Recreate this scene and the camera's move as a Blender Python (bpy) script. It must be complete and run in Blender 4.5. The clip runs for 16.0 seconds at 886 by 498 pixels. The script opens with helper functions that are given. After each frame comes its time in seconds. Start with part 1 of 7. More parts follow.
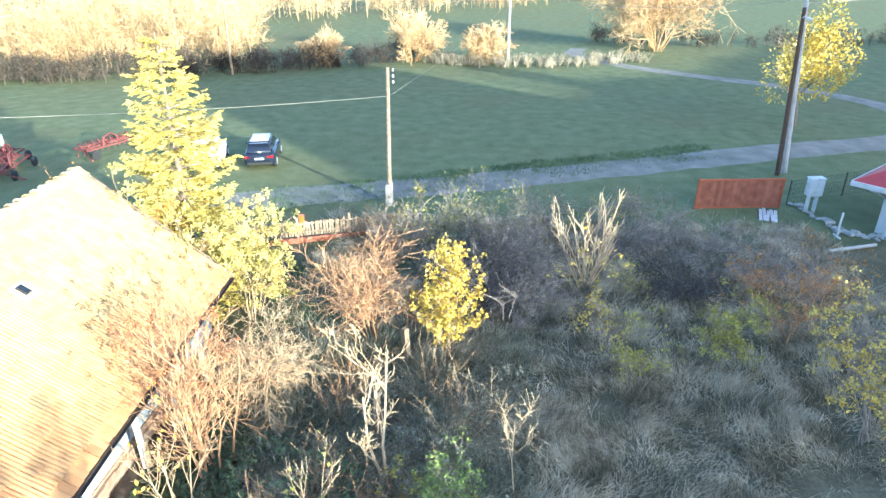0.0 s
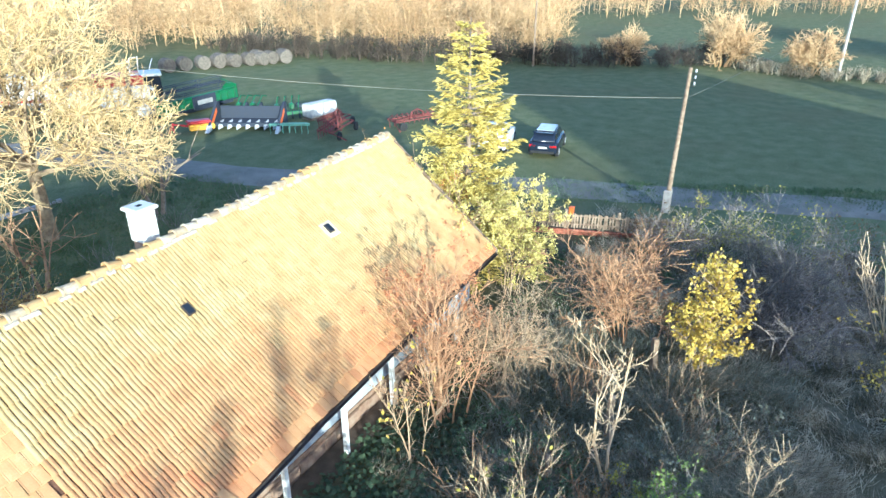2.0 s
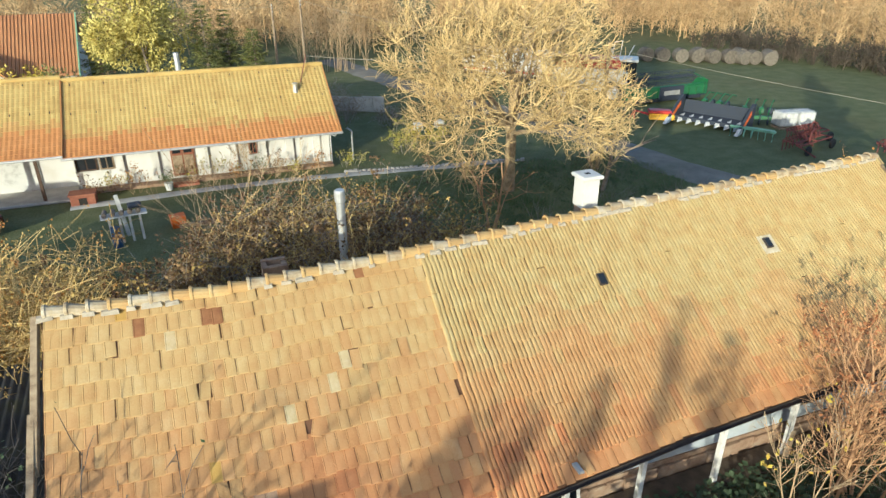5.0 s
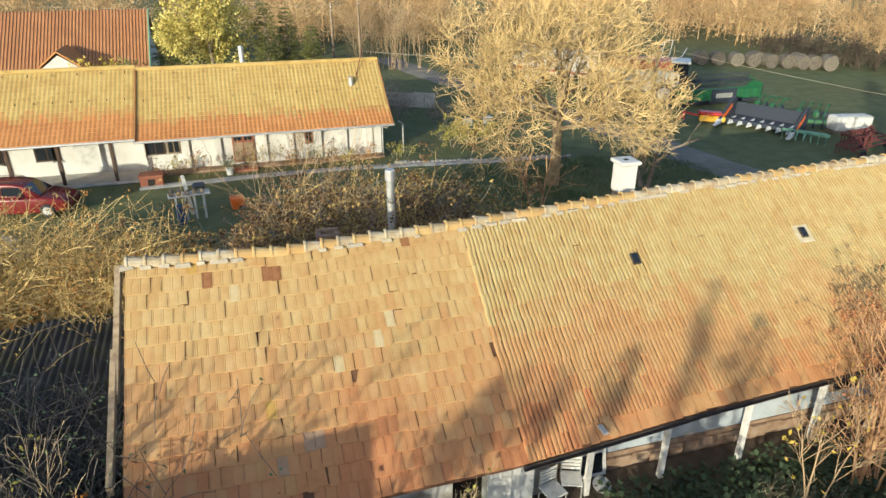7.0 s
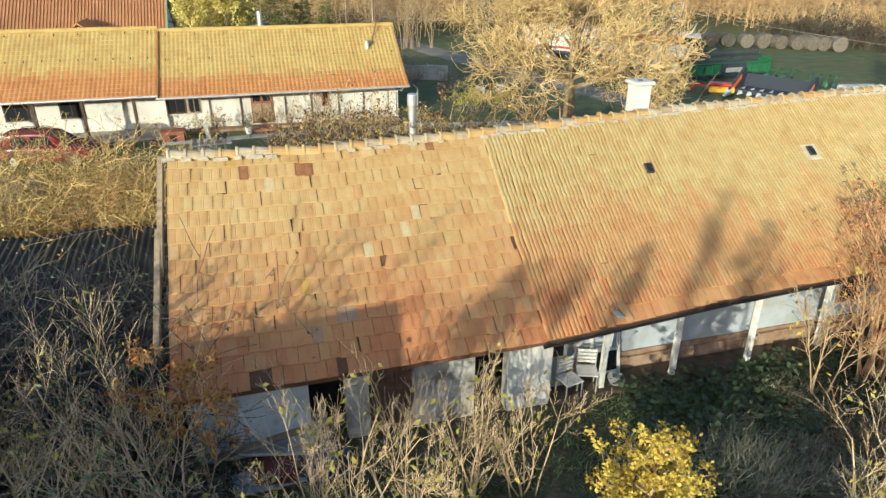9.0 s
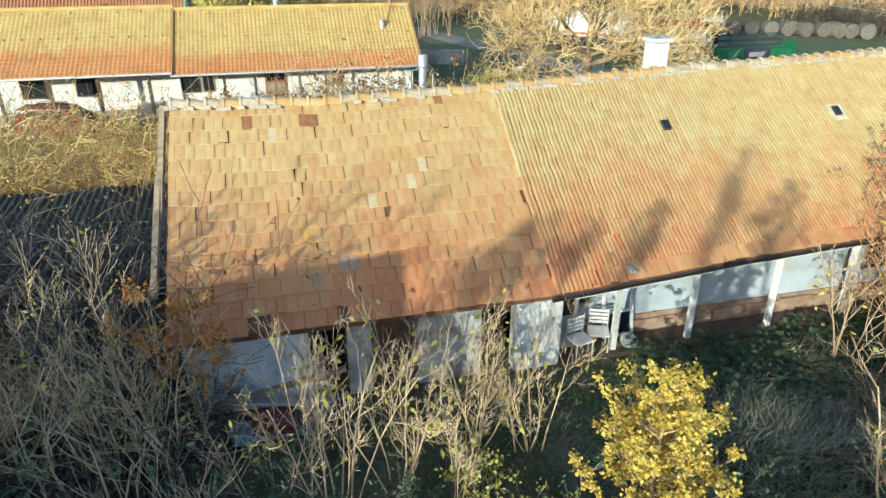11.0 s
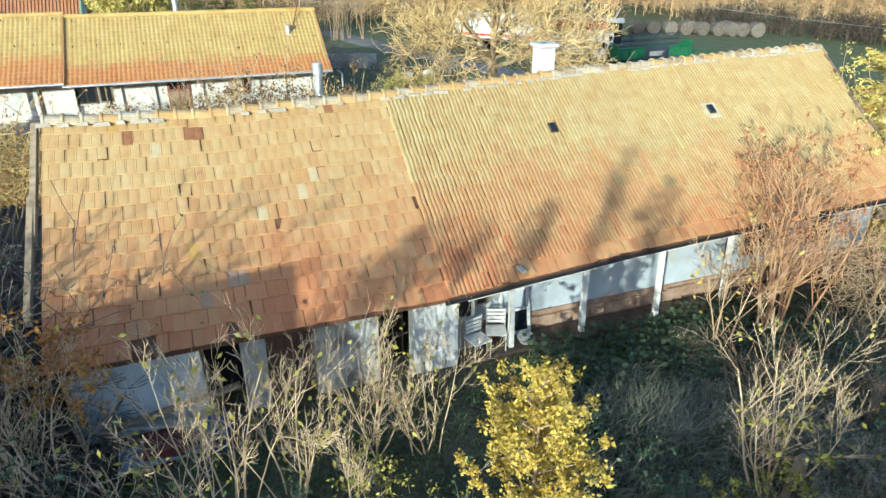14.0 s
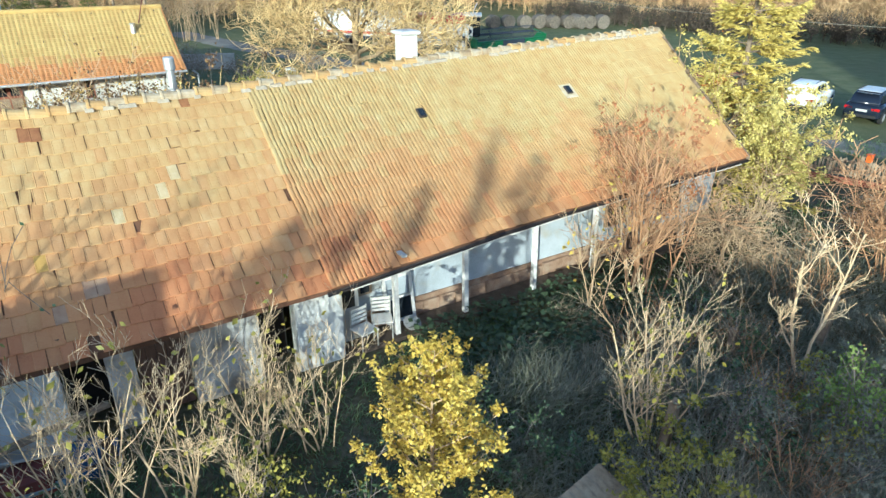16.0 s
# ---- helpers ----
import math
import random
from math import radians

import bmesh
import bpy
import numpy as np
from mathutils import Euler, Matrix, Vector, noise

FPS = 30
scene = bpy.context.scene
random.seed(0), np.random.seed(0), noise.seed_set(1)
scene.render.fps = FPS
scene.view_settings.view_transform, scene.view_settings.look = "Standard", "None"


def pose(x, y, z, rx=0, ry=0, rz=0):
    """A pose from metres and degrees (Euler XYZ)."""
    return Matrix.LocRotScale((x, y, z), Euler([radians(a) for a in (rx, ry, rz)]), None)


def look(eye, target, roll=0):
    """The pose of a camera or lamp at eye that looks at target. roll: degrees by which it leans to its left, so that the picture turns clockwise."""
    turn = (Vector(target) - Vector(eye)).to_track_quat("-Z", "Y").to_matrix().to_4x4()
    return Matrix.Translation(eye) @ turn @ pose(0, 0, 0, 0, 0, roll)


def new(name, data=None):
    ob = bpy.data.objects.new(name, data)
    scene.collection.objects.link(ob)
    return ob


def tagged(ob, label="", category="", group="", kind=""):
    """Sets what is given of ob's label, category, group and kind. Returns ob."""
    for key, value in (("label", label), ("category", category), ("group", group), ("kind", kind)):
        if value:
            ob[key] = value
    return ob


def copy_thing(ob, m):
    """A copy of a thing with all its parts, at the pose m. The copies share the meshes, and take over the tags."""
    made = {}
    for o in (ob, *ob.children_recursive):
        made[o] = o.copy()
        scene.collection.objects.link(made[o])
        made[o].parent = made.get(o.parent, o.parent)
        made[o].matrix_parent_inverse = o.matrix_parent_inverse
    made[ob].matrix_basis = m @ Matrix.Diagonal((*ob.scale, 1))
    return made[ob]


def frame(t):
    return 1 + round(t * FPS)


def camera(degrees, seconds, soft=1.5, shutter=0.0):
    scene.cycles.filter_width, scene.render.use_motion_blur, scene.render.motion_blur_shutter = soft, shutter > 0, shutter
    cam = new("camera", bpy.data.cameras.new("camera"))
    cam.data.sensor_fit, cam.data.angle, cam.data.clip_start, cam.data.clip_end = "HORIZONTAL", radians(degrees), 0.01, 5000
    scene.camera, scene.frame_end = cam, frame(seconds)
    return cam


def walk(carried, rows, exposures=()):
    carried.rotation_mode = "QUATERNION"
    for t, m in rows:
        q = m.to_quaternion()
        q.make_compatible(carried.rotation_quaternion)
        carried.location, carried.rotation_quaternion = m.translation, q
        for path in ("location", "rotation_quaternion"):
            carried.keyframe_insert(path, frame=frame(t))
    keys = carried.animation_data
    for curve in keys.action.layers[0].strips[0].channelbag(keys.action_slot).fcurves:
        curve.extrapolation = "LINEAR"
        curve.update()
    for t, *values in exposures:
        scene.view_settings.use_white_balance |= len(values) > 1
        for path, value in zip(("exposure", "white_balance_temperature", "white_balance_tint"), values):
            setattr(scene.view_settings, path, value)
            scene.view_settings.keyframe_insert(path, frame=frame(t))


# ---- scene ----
cam = camera(68.9, 16.0)
PATH = [
    (0.0, look((3.76, -13.05, 12.19), (21.80, -11.67, 3.68), 0.02)),
    (0.5, look((3.68, -13.12, 12.18), (21.48, -9.84, 3.66), -0.04)),
    (1.0, look((3.67, -13.14, 12.13), (20.97, -7.85, 3.60), -0.04)),
    (1.5, look((3.62, -13.16, 12.09), (20.25, -6.05, 3.54), 0.01)),
    (2.0, look((3.59, -13.14, 12.01), (19.27, -4.14, 3.44), 0.00)),
    (2.5, look((3.52, -13.10, 11.94), (18.13, -2.47, 3.37), 0.05)),
    (3.0, look((3.50, -13.10, 11.89), (16.71, -0.80, 3.29), 0.01)),
    (3.5, look((3.49, -13.09, 11.84), (15.25, 0.59, 3.23), -0.04)),
    (4.0, look((3.47, -13.09, 11.81), (13.50, 1.90, 3.18), -0.12)),
    (4.5, look((3.45, -13.13, 11.83), (11.75, 2.87, 3.17), -0.16)),
    (5.0, look((3.41, -13.09, 11.78), (9.78, 3.77, 3.10), -0.11)),
    (5.2, look((3.40, -13.13, 11.79), (9.05, 3.97, 3.09), -0.10)),
    (7.3, look((2.94, -14.68, 11.50), (7.97, 2.67, 2.91), 0.08)),
    (7.5, look((2.77, -14.99, 11.44), (7.85, 2.34, 2.84), 0.12)),
    (8.0, look((2.55, -15.63, 11.31), (7.54, 1.72, 2.70), 0.06)),
    (8.5, look((2.32, -15.62, 10.66), (7.39, 1.73, 2.10), 0.34)),
    (9.0, look((2.27, -15.80, 9.76), (7.12, 1.61, 1.19), 0.25)),
    (11.3, look((2.53, -15.94, 8.65), (6.73, 1.62, 0.06), -0.33)),
    (11.5, look((2.34, -15.97, 8.71), (6.61, 1.58, 0.12), -1.33)),
    (12.0, look((2.60, -16.04, 8.81), (6.47, 1.62, 0.25), -3.75)),
    (12.5, look((2.93, -16.08, 8.94), (7.07, 1.49, 0.33), -1.45)),
    (13.0, look((3.13, -16.16, 9.02), (7.26, 1.42, 0.42), -0.55)),
    (13.5, look((3.18, -16.22, 8.89), (7.96, 1.21, 0.32), -0.11)),
    (14.0, look((3.28, -16.23, 8.83), (9.59, 0.70, 0.27), 0.09)),
    (14.5, look((3.26, -16.22, 8.90), (9.91, 0.56, 0.29), 0.26)),
    (15.0, look((3.31, -16.28, 8.80), (10.12, 0.46, 0.23), 0.16)),
    (15.5, look((3.32, -16.30, 8.59), (11.49, -0.16, 0.07), 0.15)),
    (16.0, look((3.28, -16.26, 8.51), (12.91, -0.96, -0.04), 0.30)),
]
EXPOSURES = [(0.0, 2.85, 4600, 7), (1.5, 2.35, 4450, 7), (2.5, 1.88, 4350, 6), (3.5, 1.6, 4450, 4), (5.0, 1.3, 5100, 7), (8.0, 1.25, 5350, 9), (9.2, 1.3, 5200, 7), (11.3, 1.45, 4750, 4), (12.5, 1.48, 4700, 4), (16.0, 1.5, 4550, 4)]
walk(cam, PATH, EXPOSURES)

# ---- light: a low winter sun over a wooded rise beyond the garden that shades the ground ----
SUN_ELEVATION = radians(11.0)
TO_SUN = Vector((-0.689, -0.725, 0.0)).normalized() * math.cos(SUN_ELEVATION) + Vector((0, 0, math.sin(SUN_ELEVATION)))
world = bpy.data.worlds.new("sky")
scene.world = world
world.use_nodes = True
wt = world.node_tree
wt.nodes.clear()
sky = wt.nodes.new("ShaderNodeTexSky")
sky.sky_type = "NISHITA"
sky.sun_disc = False
sky.sun_elevation = SUN_ELEVATION
sky.dust_density = 2.0
sky.ozone_density = 0.6
sky.sun_rotation = math.atan2(TO_SUN.x, TO_SUN.y)
bg = wt.nodes.new("ShaderNodeBackground")
bg.inputs["Strength"].default_value = 0.094
wo = wt.nodes.new("ShaderNodeOutputWorld")
wt.links.new(sky.outputs[0], bg.inputs[0])
wt.links.new(bg.outputs[0], wo.inputs[0])
sun_data = bpy.data.lights.new("sun", "SUN")
sun_data.energy = 2.6
sun_data.angle = radians(0.5)
sun_data.color = (1.0, 0.83, 0.51)
sun = new("sun", sun_data)
sun.matrix_world = look(Vector((0, 0, 60)) + TO_SUN * 40, Vector((0, 0, 60)))

# ---- building tools ----
class Mesh:
    """Collects faces for one mesh."""

    def __init__(self):
        self.v, self.f = [], []

    def add(self, verts, faces, m=None):
        n = len(self.v)
        self.v.extend((m @ Vector(p))[:] if m is not None else tuple(p) for p in verts)
        self.f.extend(tuple(i + n for i in q) for q in faces)
        return self

    def box(self, lo, hi, m=None, taper=0.0, ch=0.0):
        """A box from lo to hi, its upper and lower edges chamfered by ch."""
        (x0, y0, z0), (x1, y1, z1) = lo, hi
        t = taper
        if ch <= 0:
            vs = [(x0, y0, z0), (x1, y0, z0), (x1, y1, z0), (x0, y1, z0), (x0 + t, y0 + t, z1), (x1 - t, y0 + t, z1), (x1 - t, y1 - t, z1), (x0 + t, y1 - t, z1)]
            return self.add(vs, [(3, 2, 1, 0), (4, 5, 6, 7), (0, 1, 5, 4), (1, 2, 6, 5), (2, 3, 7, 6), (3, 0, 4, 7)], m)
        vs, fs = [], []
        for z, c in ((z0, ch), (z0 + ch, 0), (z1 - ch, 0), (z1, ch)):
            vs += [(x0 + c, y0 + c, z), (x1 - c, y0 + c, z), (x1 - c, y1 - c, z), (x0 + c, y1 - c, z)]
        for k in range(3):
            for i in range(4):
                j = (i + 1) % 4
                fs.append((4 * k + i, 4 * k + j, 4 * k + 4 + j, 4 * k + 4 + i))
        fs += [(3, 2, 1, 0), (12, 13, 14, 15)]
        return self.add(vs, fs, m)

    def tube(self, pts, radii, n=6, cap=True, m=None):
        pts = [Vector(p) for p in pts]
        vs, fs = [], []
        for i, p in enumerate(pts):
            d = (pts[min(i + 1, len(pts) - 1)] - pts[max(i - 1, 0)])
            d = d.normalized() if d.length > 1e-9 else Vector((0, 0, 1))
            a = d.cross(Vector((0.3, 0.9, 0.2)) if abs(d.y) < 0.9 else Vector((1, 0, 0))).normalized()
            b = d.cross(a)
            r = radii[i] if hasattr(radii, "__len__") else radii
            vs += [p + (a * math.cos(2 * math.pi * k / n) + b * math.sin(2 * math.pi * k / n)) * r for k in range(n)]
        for i in range(len(pts) - 1):
            fs += [(i * n + k, i * n + (k + 1) % n, (i + 1) * n + (k + 1) % n, (i + 1) * n + k) for k in range(n)]
        if cap:
            fs += [tuple(range(n))[::-1], tuple((len(pts) - 1) * n + k for k in range(n))]
        return self.add(vs, fs, m)

    def prism(self, profile, a, b, axis="x", m=None):
        """A closed profile (pairs) swept straight from a to b along an axis."""
        n = len(profile)
        put = {"x": lambda t, p: (t, p[0], p[1]), "y": lambda t, p: (p[0], t, p[1]), "z": lambda t, p: (p[0], p[1], t)}[axis]
        vs = [put(a, p) for p in profile] + [put(b, p) for p in profile]
        fs = [(i, (i + 1) % n, n + (i + 1) % n, n + i) for i in range(n)] + [tuple(range(n))[::-1], tuple(range(n, 2 * n))]
        return self.add(vs, fs, m)

    def leaf(self, p, d, u, size, wide=0.55):
        """A leaf folded along its middle."""
        p, s = Vector(p), d.cross(u)
        s = s.normalized() if s.length > 1e-6 else Vector((1, 0, 0))
        up = s.cross(d)
        w = s * size * wide * 0.5
        mid = p + d * size * 0.45 - up * size * 0.08
        return self.add([p, mid + w + up * size * 0.1, p + d * size, mid - w + up * size * 0.1], [(0, 1, 2), (0, 2, 3)])

    def data(self, name, mat, smooth=False):
        me = bpy.data.meshes.new(name)
        me.from_pydata([tuple(p) for p in self.v], [], self.f)
        me.materials.append(mat)
        if smooth:
            me.polygons.foreach_set("use_smooth", [True] * len(me.polygons))
        me.update()
        return me


def part(name, mesh, mat, parent, label="", smooth=False):
    ob = new(name, mesh.data(name, mat, smooth))
    ob.parent = parent
    return tagged(ob, label)


def thing(name, label, category, m=None, group="", kind=""):
    ob = new(name)
    ob.empty_display_size = 0.2
    if m is not None:
        ob.matrix_world = m
    return tagged(ob, label, category, group, kind)


def solid(name, mesh, mat, label, category, group="", kind="", m=None, smooth=False):
    ob = new(name, mesh.data(name, mat, smooth))
    if m is not None:
        ob.matrix_world = m
    return tagged(ob, label, category, group, kind)


def lerp(x, xs, ys):
    return float(np.interp(x, xs, ys))


rng = random.Random(7)


def rvec(r=rng):
    v = Vector((r.gauss(0, 1), r.gauss(0, 1), r.gauss(0, 1)))
    return v.normalized() if v.length > 1e-6 else Vector((0, 0, 1))


# ---- materials ----
def material(name, colors, scale=4.0, rough=0.85, bump=0.3, fine=40.0, metal=0.0, random_by="", spread=0.0, stain=None, stain_scale=0.6, stain_edge=(0.5, 0.65), bump_dist=0.02, translucent=0.0, amp=1.3):
    """Noise between colours at two scales, with relief; random_by 'object' or 'island' shifts the ramp for each piece; stain adds a second colour in patches."""
    m = bpy.data.materials.new(name)
    m.use_nodes = True
    nt = m.node_tree
    nd, ln = nt.nodes, nt.links
    b = nd["Principled BSDF"]
    b.inputs["Roughness"].default_value, b.inputs["Metallic"].default_value = rough, metal
    co = nd.new("ShaderNodeTexCoord")
    n1, n2 = nd.new("ShaderNodeTexNoise"), nd.new("ShaderNodeTexNoise")
    n1.inputs["Scale"].default_value, n1.inputs["Detail"].default_value = scale, 5
    n2.inputs["Scale"].default_value, n2.inputs["Detail"].default_value = fine, 3
    geo = nd.new("ShaderNodeNewGeometry")
    for n in (n1, n2):
        ln.new(geo.outputs["Position"], n.inputs["Vector"])
    mix = nd.new("ShaderNodeMath")
    mix.operation = "MULTIPLY_ADD"
    ln.new(n2.outputs[0], mix.inputs[0])
    mix.inputs[1].default_value = 0.45
    ad = nd.new("ShaderNodeMath")
    ad.operation = "MULTIPLY_ADD"
    ln.new(n1.outputs[0], ad.inputs[0])
    ad.inputs[1].default_value, ad.inputs[2].default_value = amp, 0.27 - 0.5 * amp
    ln.new(ad.outputs[0], mix.inputs[2])
    fac = mix.outputs[0]
    if random_by:
        if random_by == "object":
            src = nd.new("ShaderNodeObjectInfo").outputs["Random"]
        else:
            src = geo.outputs["Random Per Island"]
        sh = nd.new("ShaderNodeMath")
        sh.operation = "MULTIPLY_ADD"
        ln.new(src, sh.inputs[0])
        sh.inputs[1].default_value = spread
        sub = nd.new("ShaderNodeMath")
        sub.operation = "SUBTRACT"
        ln.new(fac, sub.inputs[0])
        sub.inputs[1].default_value = spread / 2
        ln.new(sub.outputs[0], sh.inputs[2])
        fac = sh.outputs[0]
    ramp = nd.new("ShaderNodeValToRGB")
    el = ramp.color_ramp.elements
    while len(el) < len(colors):
        el.new(0.5)
    for i, c in enumerate(colors):
        el[i].position = 0.15 + 0.7 * i / max(1, len(colors) - 1)
        el[i].color = (*c, 1)
    ln.new(fac, ramp.inputs[0])
    color = ramp.outputs[0]
    if stain:
        n3 = nd.new("ShaderNodeTexNoise")
        n3.inputs["Scale"].default_value, n3.inputs["Detail"].default_value = stain_scale, 6
        ln.new(geo.outputs["Position"], n3.inputs["Vector"])
        r3 = nd.new("ShaderNodeMapRange")
        r3.inputs[1].default_value, r3.inputs[2].default_value = stain_edge
        ln.new(n3.outputs[0], r3.inputs[0])
        mx = nd.new("ShaderNodeMix")
        mx.data_type = "RGBA"
        ln.new(r3.outputs[0], mx.inputs[0])
        ln.new(color, mx.inputs[6])
        mx.inputs[7].default_value = (*stain, 1)
        color = mx.outputs[2]
    ln.new(color, b.inputs["Base Color"])
    if bump:
        bp = nd.new("ShaderNodeBump")
        bp.inputs["Strength"].default_value, bp.inputs["Distance"].default_value = bump, bump_dist
        ln.new(mix.outputs[0], bp.inputs["Height"])
        ln.new(bp.outputs[0], b.inputs["Normal"])
    if translucent:
        tr = nd.new("ShaderNodeBsdfTranslucent")
        ln.new(color, tr.inputs["Color"])
        ms = nd.new("ShaderNodeMixShader")
        ms.inputs[0].default_value = translucent
        ln.new(b.outputs[0], ms.inputs[1])
        ln.new(tr.outputs[0], ms.inputs[2])
        ln.new(ms.outputs[0], nd["Material Output"].inputs[0])
    return m


def paint(name, color, rough=0.4, metal=0.0, dirt=0.3, scale=3.0):
    dark = tuple(c * (1 - dirt) * 0.9 + 0.05 * dirt for c in color)
    return material(name, [dark, color, tuple(min(1, c * 1.06) for c in color)], scale=scale, rough=rough, metal=metal, bump=0.05, fine=25)


TILE_I = material("clay_tile_old", [(0.36, 0.20, 0.085), (0.45, 0.29, 0.115), (0.50, 0.34, 0.14), (0.53, 0.39, 0.18)], scale=1.2, fine=18, rough=0.8, amp=0.6, random_by="island", spread=0.24, stain=(0.48, 0.37, 0.19), stain_scale=2.2, stain_edge=(0.52, 0.72))
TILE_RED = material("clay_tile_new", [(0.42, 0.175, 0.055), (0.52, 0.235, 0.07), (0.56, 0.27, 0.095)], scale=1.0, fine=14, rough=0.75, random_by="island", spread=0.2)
TILE_HALF = material("clay_tile_half_lichen", [(0.42, 0.235, 0.075), (0.50, 0.30, 0.095), (0.55, 0.345, 0.125)], scale=1.0, fine=14, rough=0.8, random_by="island", spread=0.2)
TILE_MOSS = material("clay_tile_lichen", [(0.43, 0.285, 0.085), (0.51, 0.36, 0.115), (0.56, 0.415, 0.145)], scale=1.2, fine=14, rough=0.85, random_by="island", spread=0.2)
UNDERLAY = material("roof_underlay", [(0.10, 0.05, 0.03), (0.18, 0.09, 0.045)], rough=0.9)
RIDGE_PALE = material("lichen_ridge_tile", [(0.34, 0.24, 0.13), (0.48, 0.39, 0.25), (0.58, 0.52, 0.40)], scale=5, fine=30, rough=0.9, random_by="object", spread=0.4)
RIDGE_WHITE = material("bleached_lichen_tile", [(0.48, 0.38, 0.22), (0.58, 0.50, 0.34), (0.70, 0.64, 0.50)], scale=6, fine=30, rough=0.9)
MORTAR = material("ridge_mortar", [(0.34, 0.29, 0.21), (0.52, 0.46, 0.36)], scale=9, rough=0.95, random_by="island", spread=0.4)
PLASTER = material("old_white_plaster", [(0.34, 0.32, 0.28), (0.52, 0.51, 0.48), (0.68, 0.67, 0.66)], scale=1.6, fine=22, rough=0.9, stain=(0.27, 0.23, 0.18), stain_scale=1.8, stain_edge=(0.46, 0.66))
WHITEWASH = material("fresh_whitewash", [(0.62, 0.64, 0.65), (0.78, 0.80, 0.81), (0.84, 0.85, 0.86)], scale=1.3, fine=24, rough=0.9, stain=(0.45, 0.43, 0.39), stain_scale=1.6, stain_edge=(0.58, 0.7))
# stained whitewash; the blue-grey tint paints the porch shade into it
SHADE_BLUE_WASH = material("shade_blue_whitewash", [(0.30, 0.33, 0.36), (0.42, 0.465, 0.51), (0.51, 0.56, 0.61)], scale=1.4, fine=22, rough=0.9, stain=(0.40, 0.38, 0.33), stain_scale=1.3, stain_edge=(0.54, 0.7))
PLASTER_CLEAN = material("white_plaster", [(0.58, 0.57, 0.54), (0.70, 0.69, 0.67)], scale=1.2, fine=20, rough=0.9, stain=(0.55, 0.52, 0.46), stain_scale=0.8, stain_edge=(0.56, 0.72))
PLINTH = material("earthy_plinth", [(0.16, 0.09, 0.055), (0.30, 0.20, 0.13), (0.38, 0.30, 0.22)], scale=3.0, rough=0.95, bump=0.6)
WOOD = material("weathered_wood", [(0.15, 0.10, 0.06), (0.27, 0.20, 0.13), (0.36, 0.29, 0.20)], scale=5, fine=45, rough=0.85)
BOARD = material("sun_bleached_board", [(0.20, 0.14, 0.085), (0.36, 0.27, 0.165), (0.46, 0.36, 0.23)], scale=7, fine=50, rough=0.85)
WOOD_DARK = material("dark_wood", [(0.05, 0.03, 0.02), (0.11, 0.065, 0.04)], scale=5, rough=0.8)
WOOD_RED = material("red_brown_boards", [(0.15, 0.05, 0.028), (0.23, 0.08, 0.043), (0.29, 0.12, 0.068)], scale=3, rough=0.75, random_by="object", spread=0.4)
WHITE_WOOD = material("white_painted_post", [(0.50, 0.48, 0.44), (0.74, 0.72, 0.68), (0.80, 0.79, 0.76)], scale=6, rough=0.7)
STONE = material("grey_stone", [(0.22, 0.21, 0.19), (0.36, 0.34, 0.31), (0.46, 0.44, 0.40)], scale=4, rough=0.95, bump=0.6, random_by="island", spread=0.3)
CONCRETE = material("concrete", [(0.30, 0.29, 0.27), (0.42, 0.41, 0.38), (0.50, 0.48, 0.45)], scale=2, rough=0.95)
BRICK = material("brick", [(0.24, 0.08, 0.045), (0.36, 0.13, 0.07), (0.42, 0.19, 0.11)], scale=3, rough=0.9, random_by="object", spread=0.4)
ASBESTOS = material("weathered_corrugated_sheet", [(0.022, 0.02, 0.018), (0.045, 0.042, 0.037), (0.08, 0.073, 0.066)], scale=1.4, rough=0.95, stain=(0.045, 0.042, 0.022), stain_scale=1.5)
STEEL = material("galvanised_pipe", [(0.45, 0.45, 0.45), (0.62, 0.62, 0.62)], scale=5, rough=0.5, metal=0.6, bump=0.1)
GUTTER = material("rusty_gutter", [(0.025, 0.02, 0.018), (0.06, 0.045, 0.035)], scale=5, rough=0.7)
BLACK = material("black_rubber", [(0.015, 0.015, 0.016), (0.03, 0.03, 0.03)], scale=10, rough=0.8)
# near-black colour that paints the shade inside recesses and openings
DARK = material("interior_shade_paint", [(0.015, 0.013, 0.012), (0.03, 0.026, 0.022)], scale=3, rough=1.0)
GRAVEL = material("gravel_road", [(0.15, 0.135, 0.108), (0.22, 0.20, 0.165), (0.28, 0.255, 0.215)], scale=0.8, fine=16, rough=0.95, bump=0.5, stain=(0.14, 0.14, 0.10), stain_scale=0.35, stain_edge=(0.52, 0.7))
BARK = material("grey_brown_bark", [(0.13, 0.095, 0.065), (0.24, 0.19, 0.14), (0.32, 0.27, 0.20)], scale=6, fine=40, rough=0.95, bump=0.6)
TWIG = material("tan_twigs", [(0.27, 0.18, 0.10), (0.42, 0.30, 0.17), (0.52, 0.40, 0.24)], scale=3, rough=0.9, bump=0, random_by="island", spread=0.4)
TWIG_RED = material("russet_twigs", [(0.25, 0.135, 0.066), (0.41, 0.235, 0.115), (0.51, 0.32, 0.165)], scale=3, rough=0.9, bump=0, random_by="island", spread=0.4)
TWIG_GREY = material("grey_twigs", [(0.15, 0.125, 0.10), (0.26, 0.22, 0.18), (0.36, 0.31, 0.25)], scale=3, rough=0.95, bump=0, random_by="island", spread=0.4)
TWIG_PALE = material("pale_twigs", [(0.42, 0.30, 0.165), (0.60, 0.45, 0.26), (0.70, 0.56, 0.36)], scale=3, rough=0.9, bump=0, random_by="island", spread=0.4)
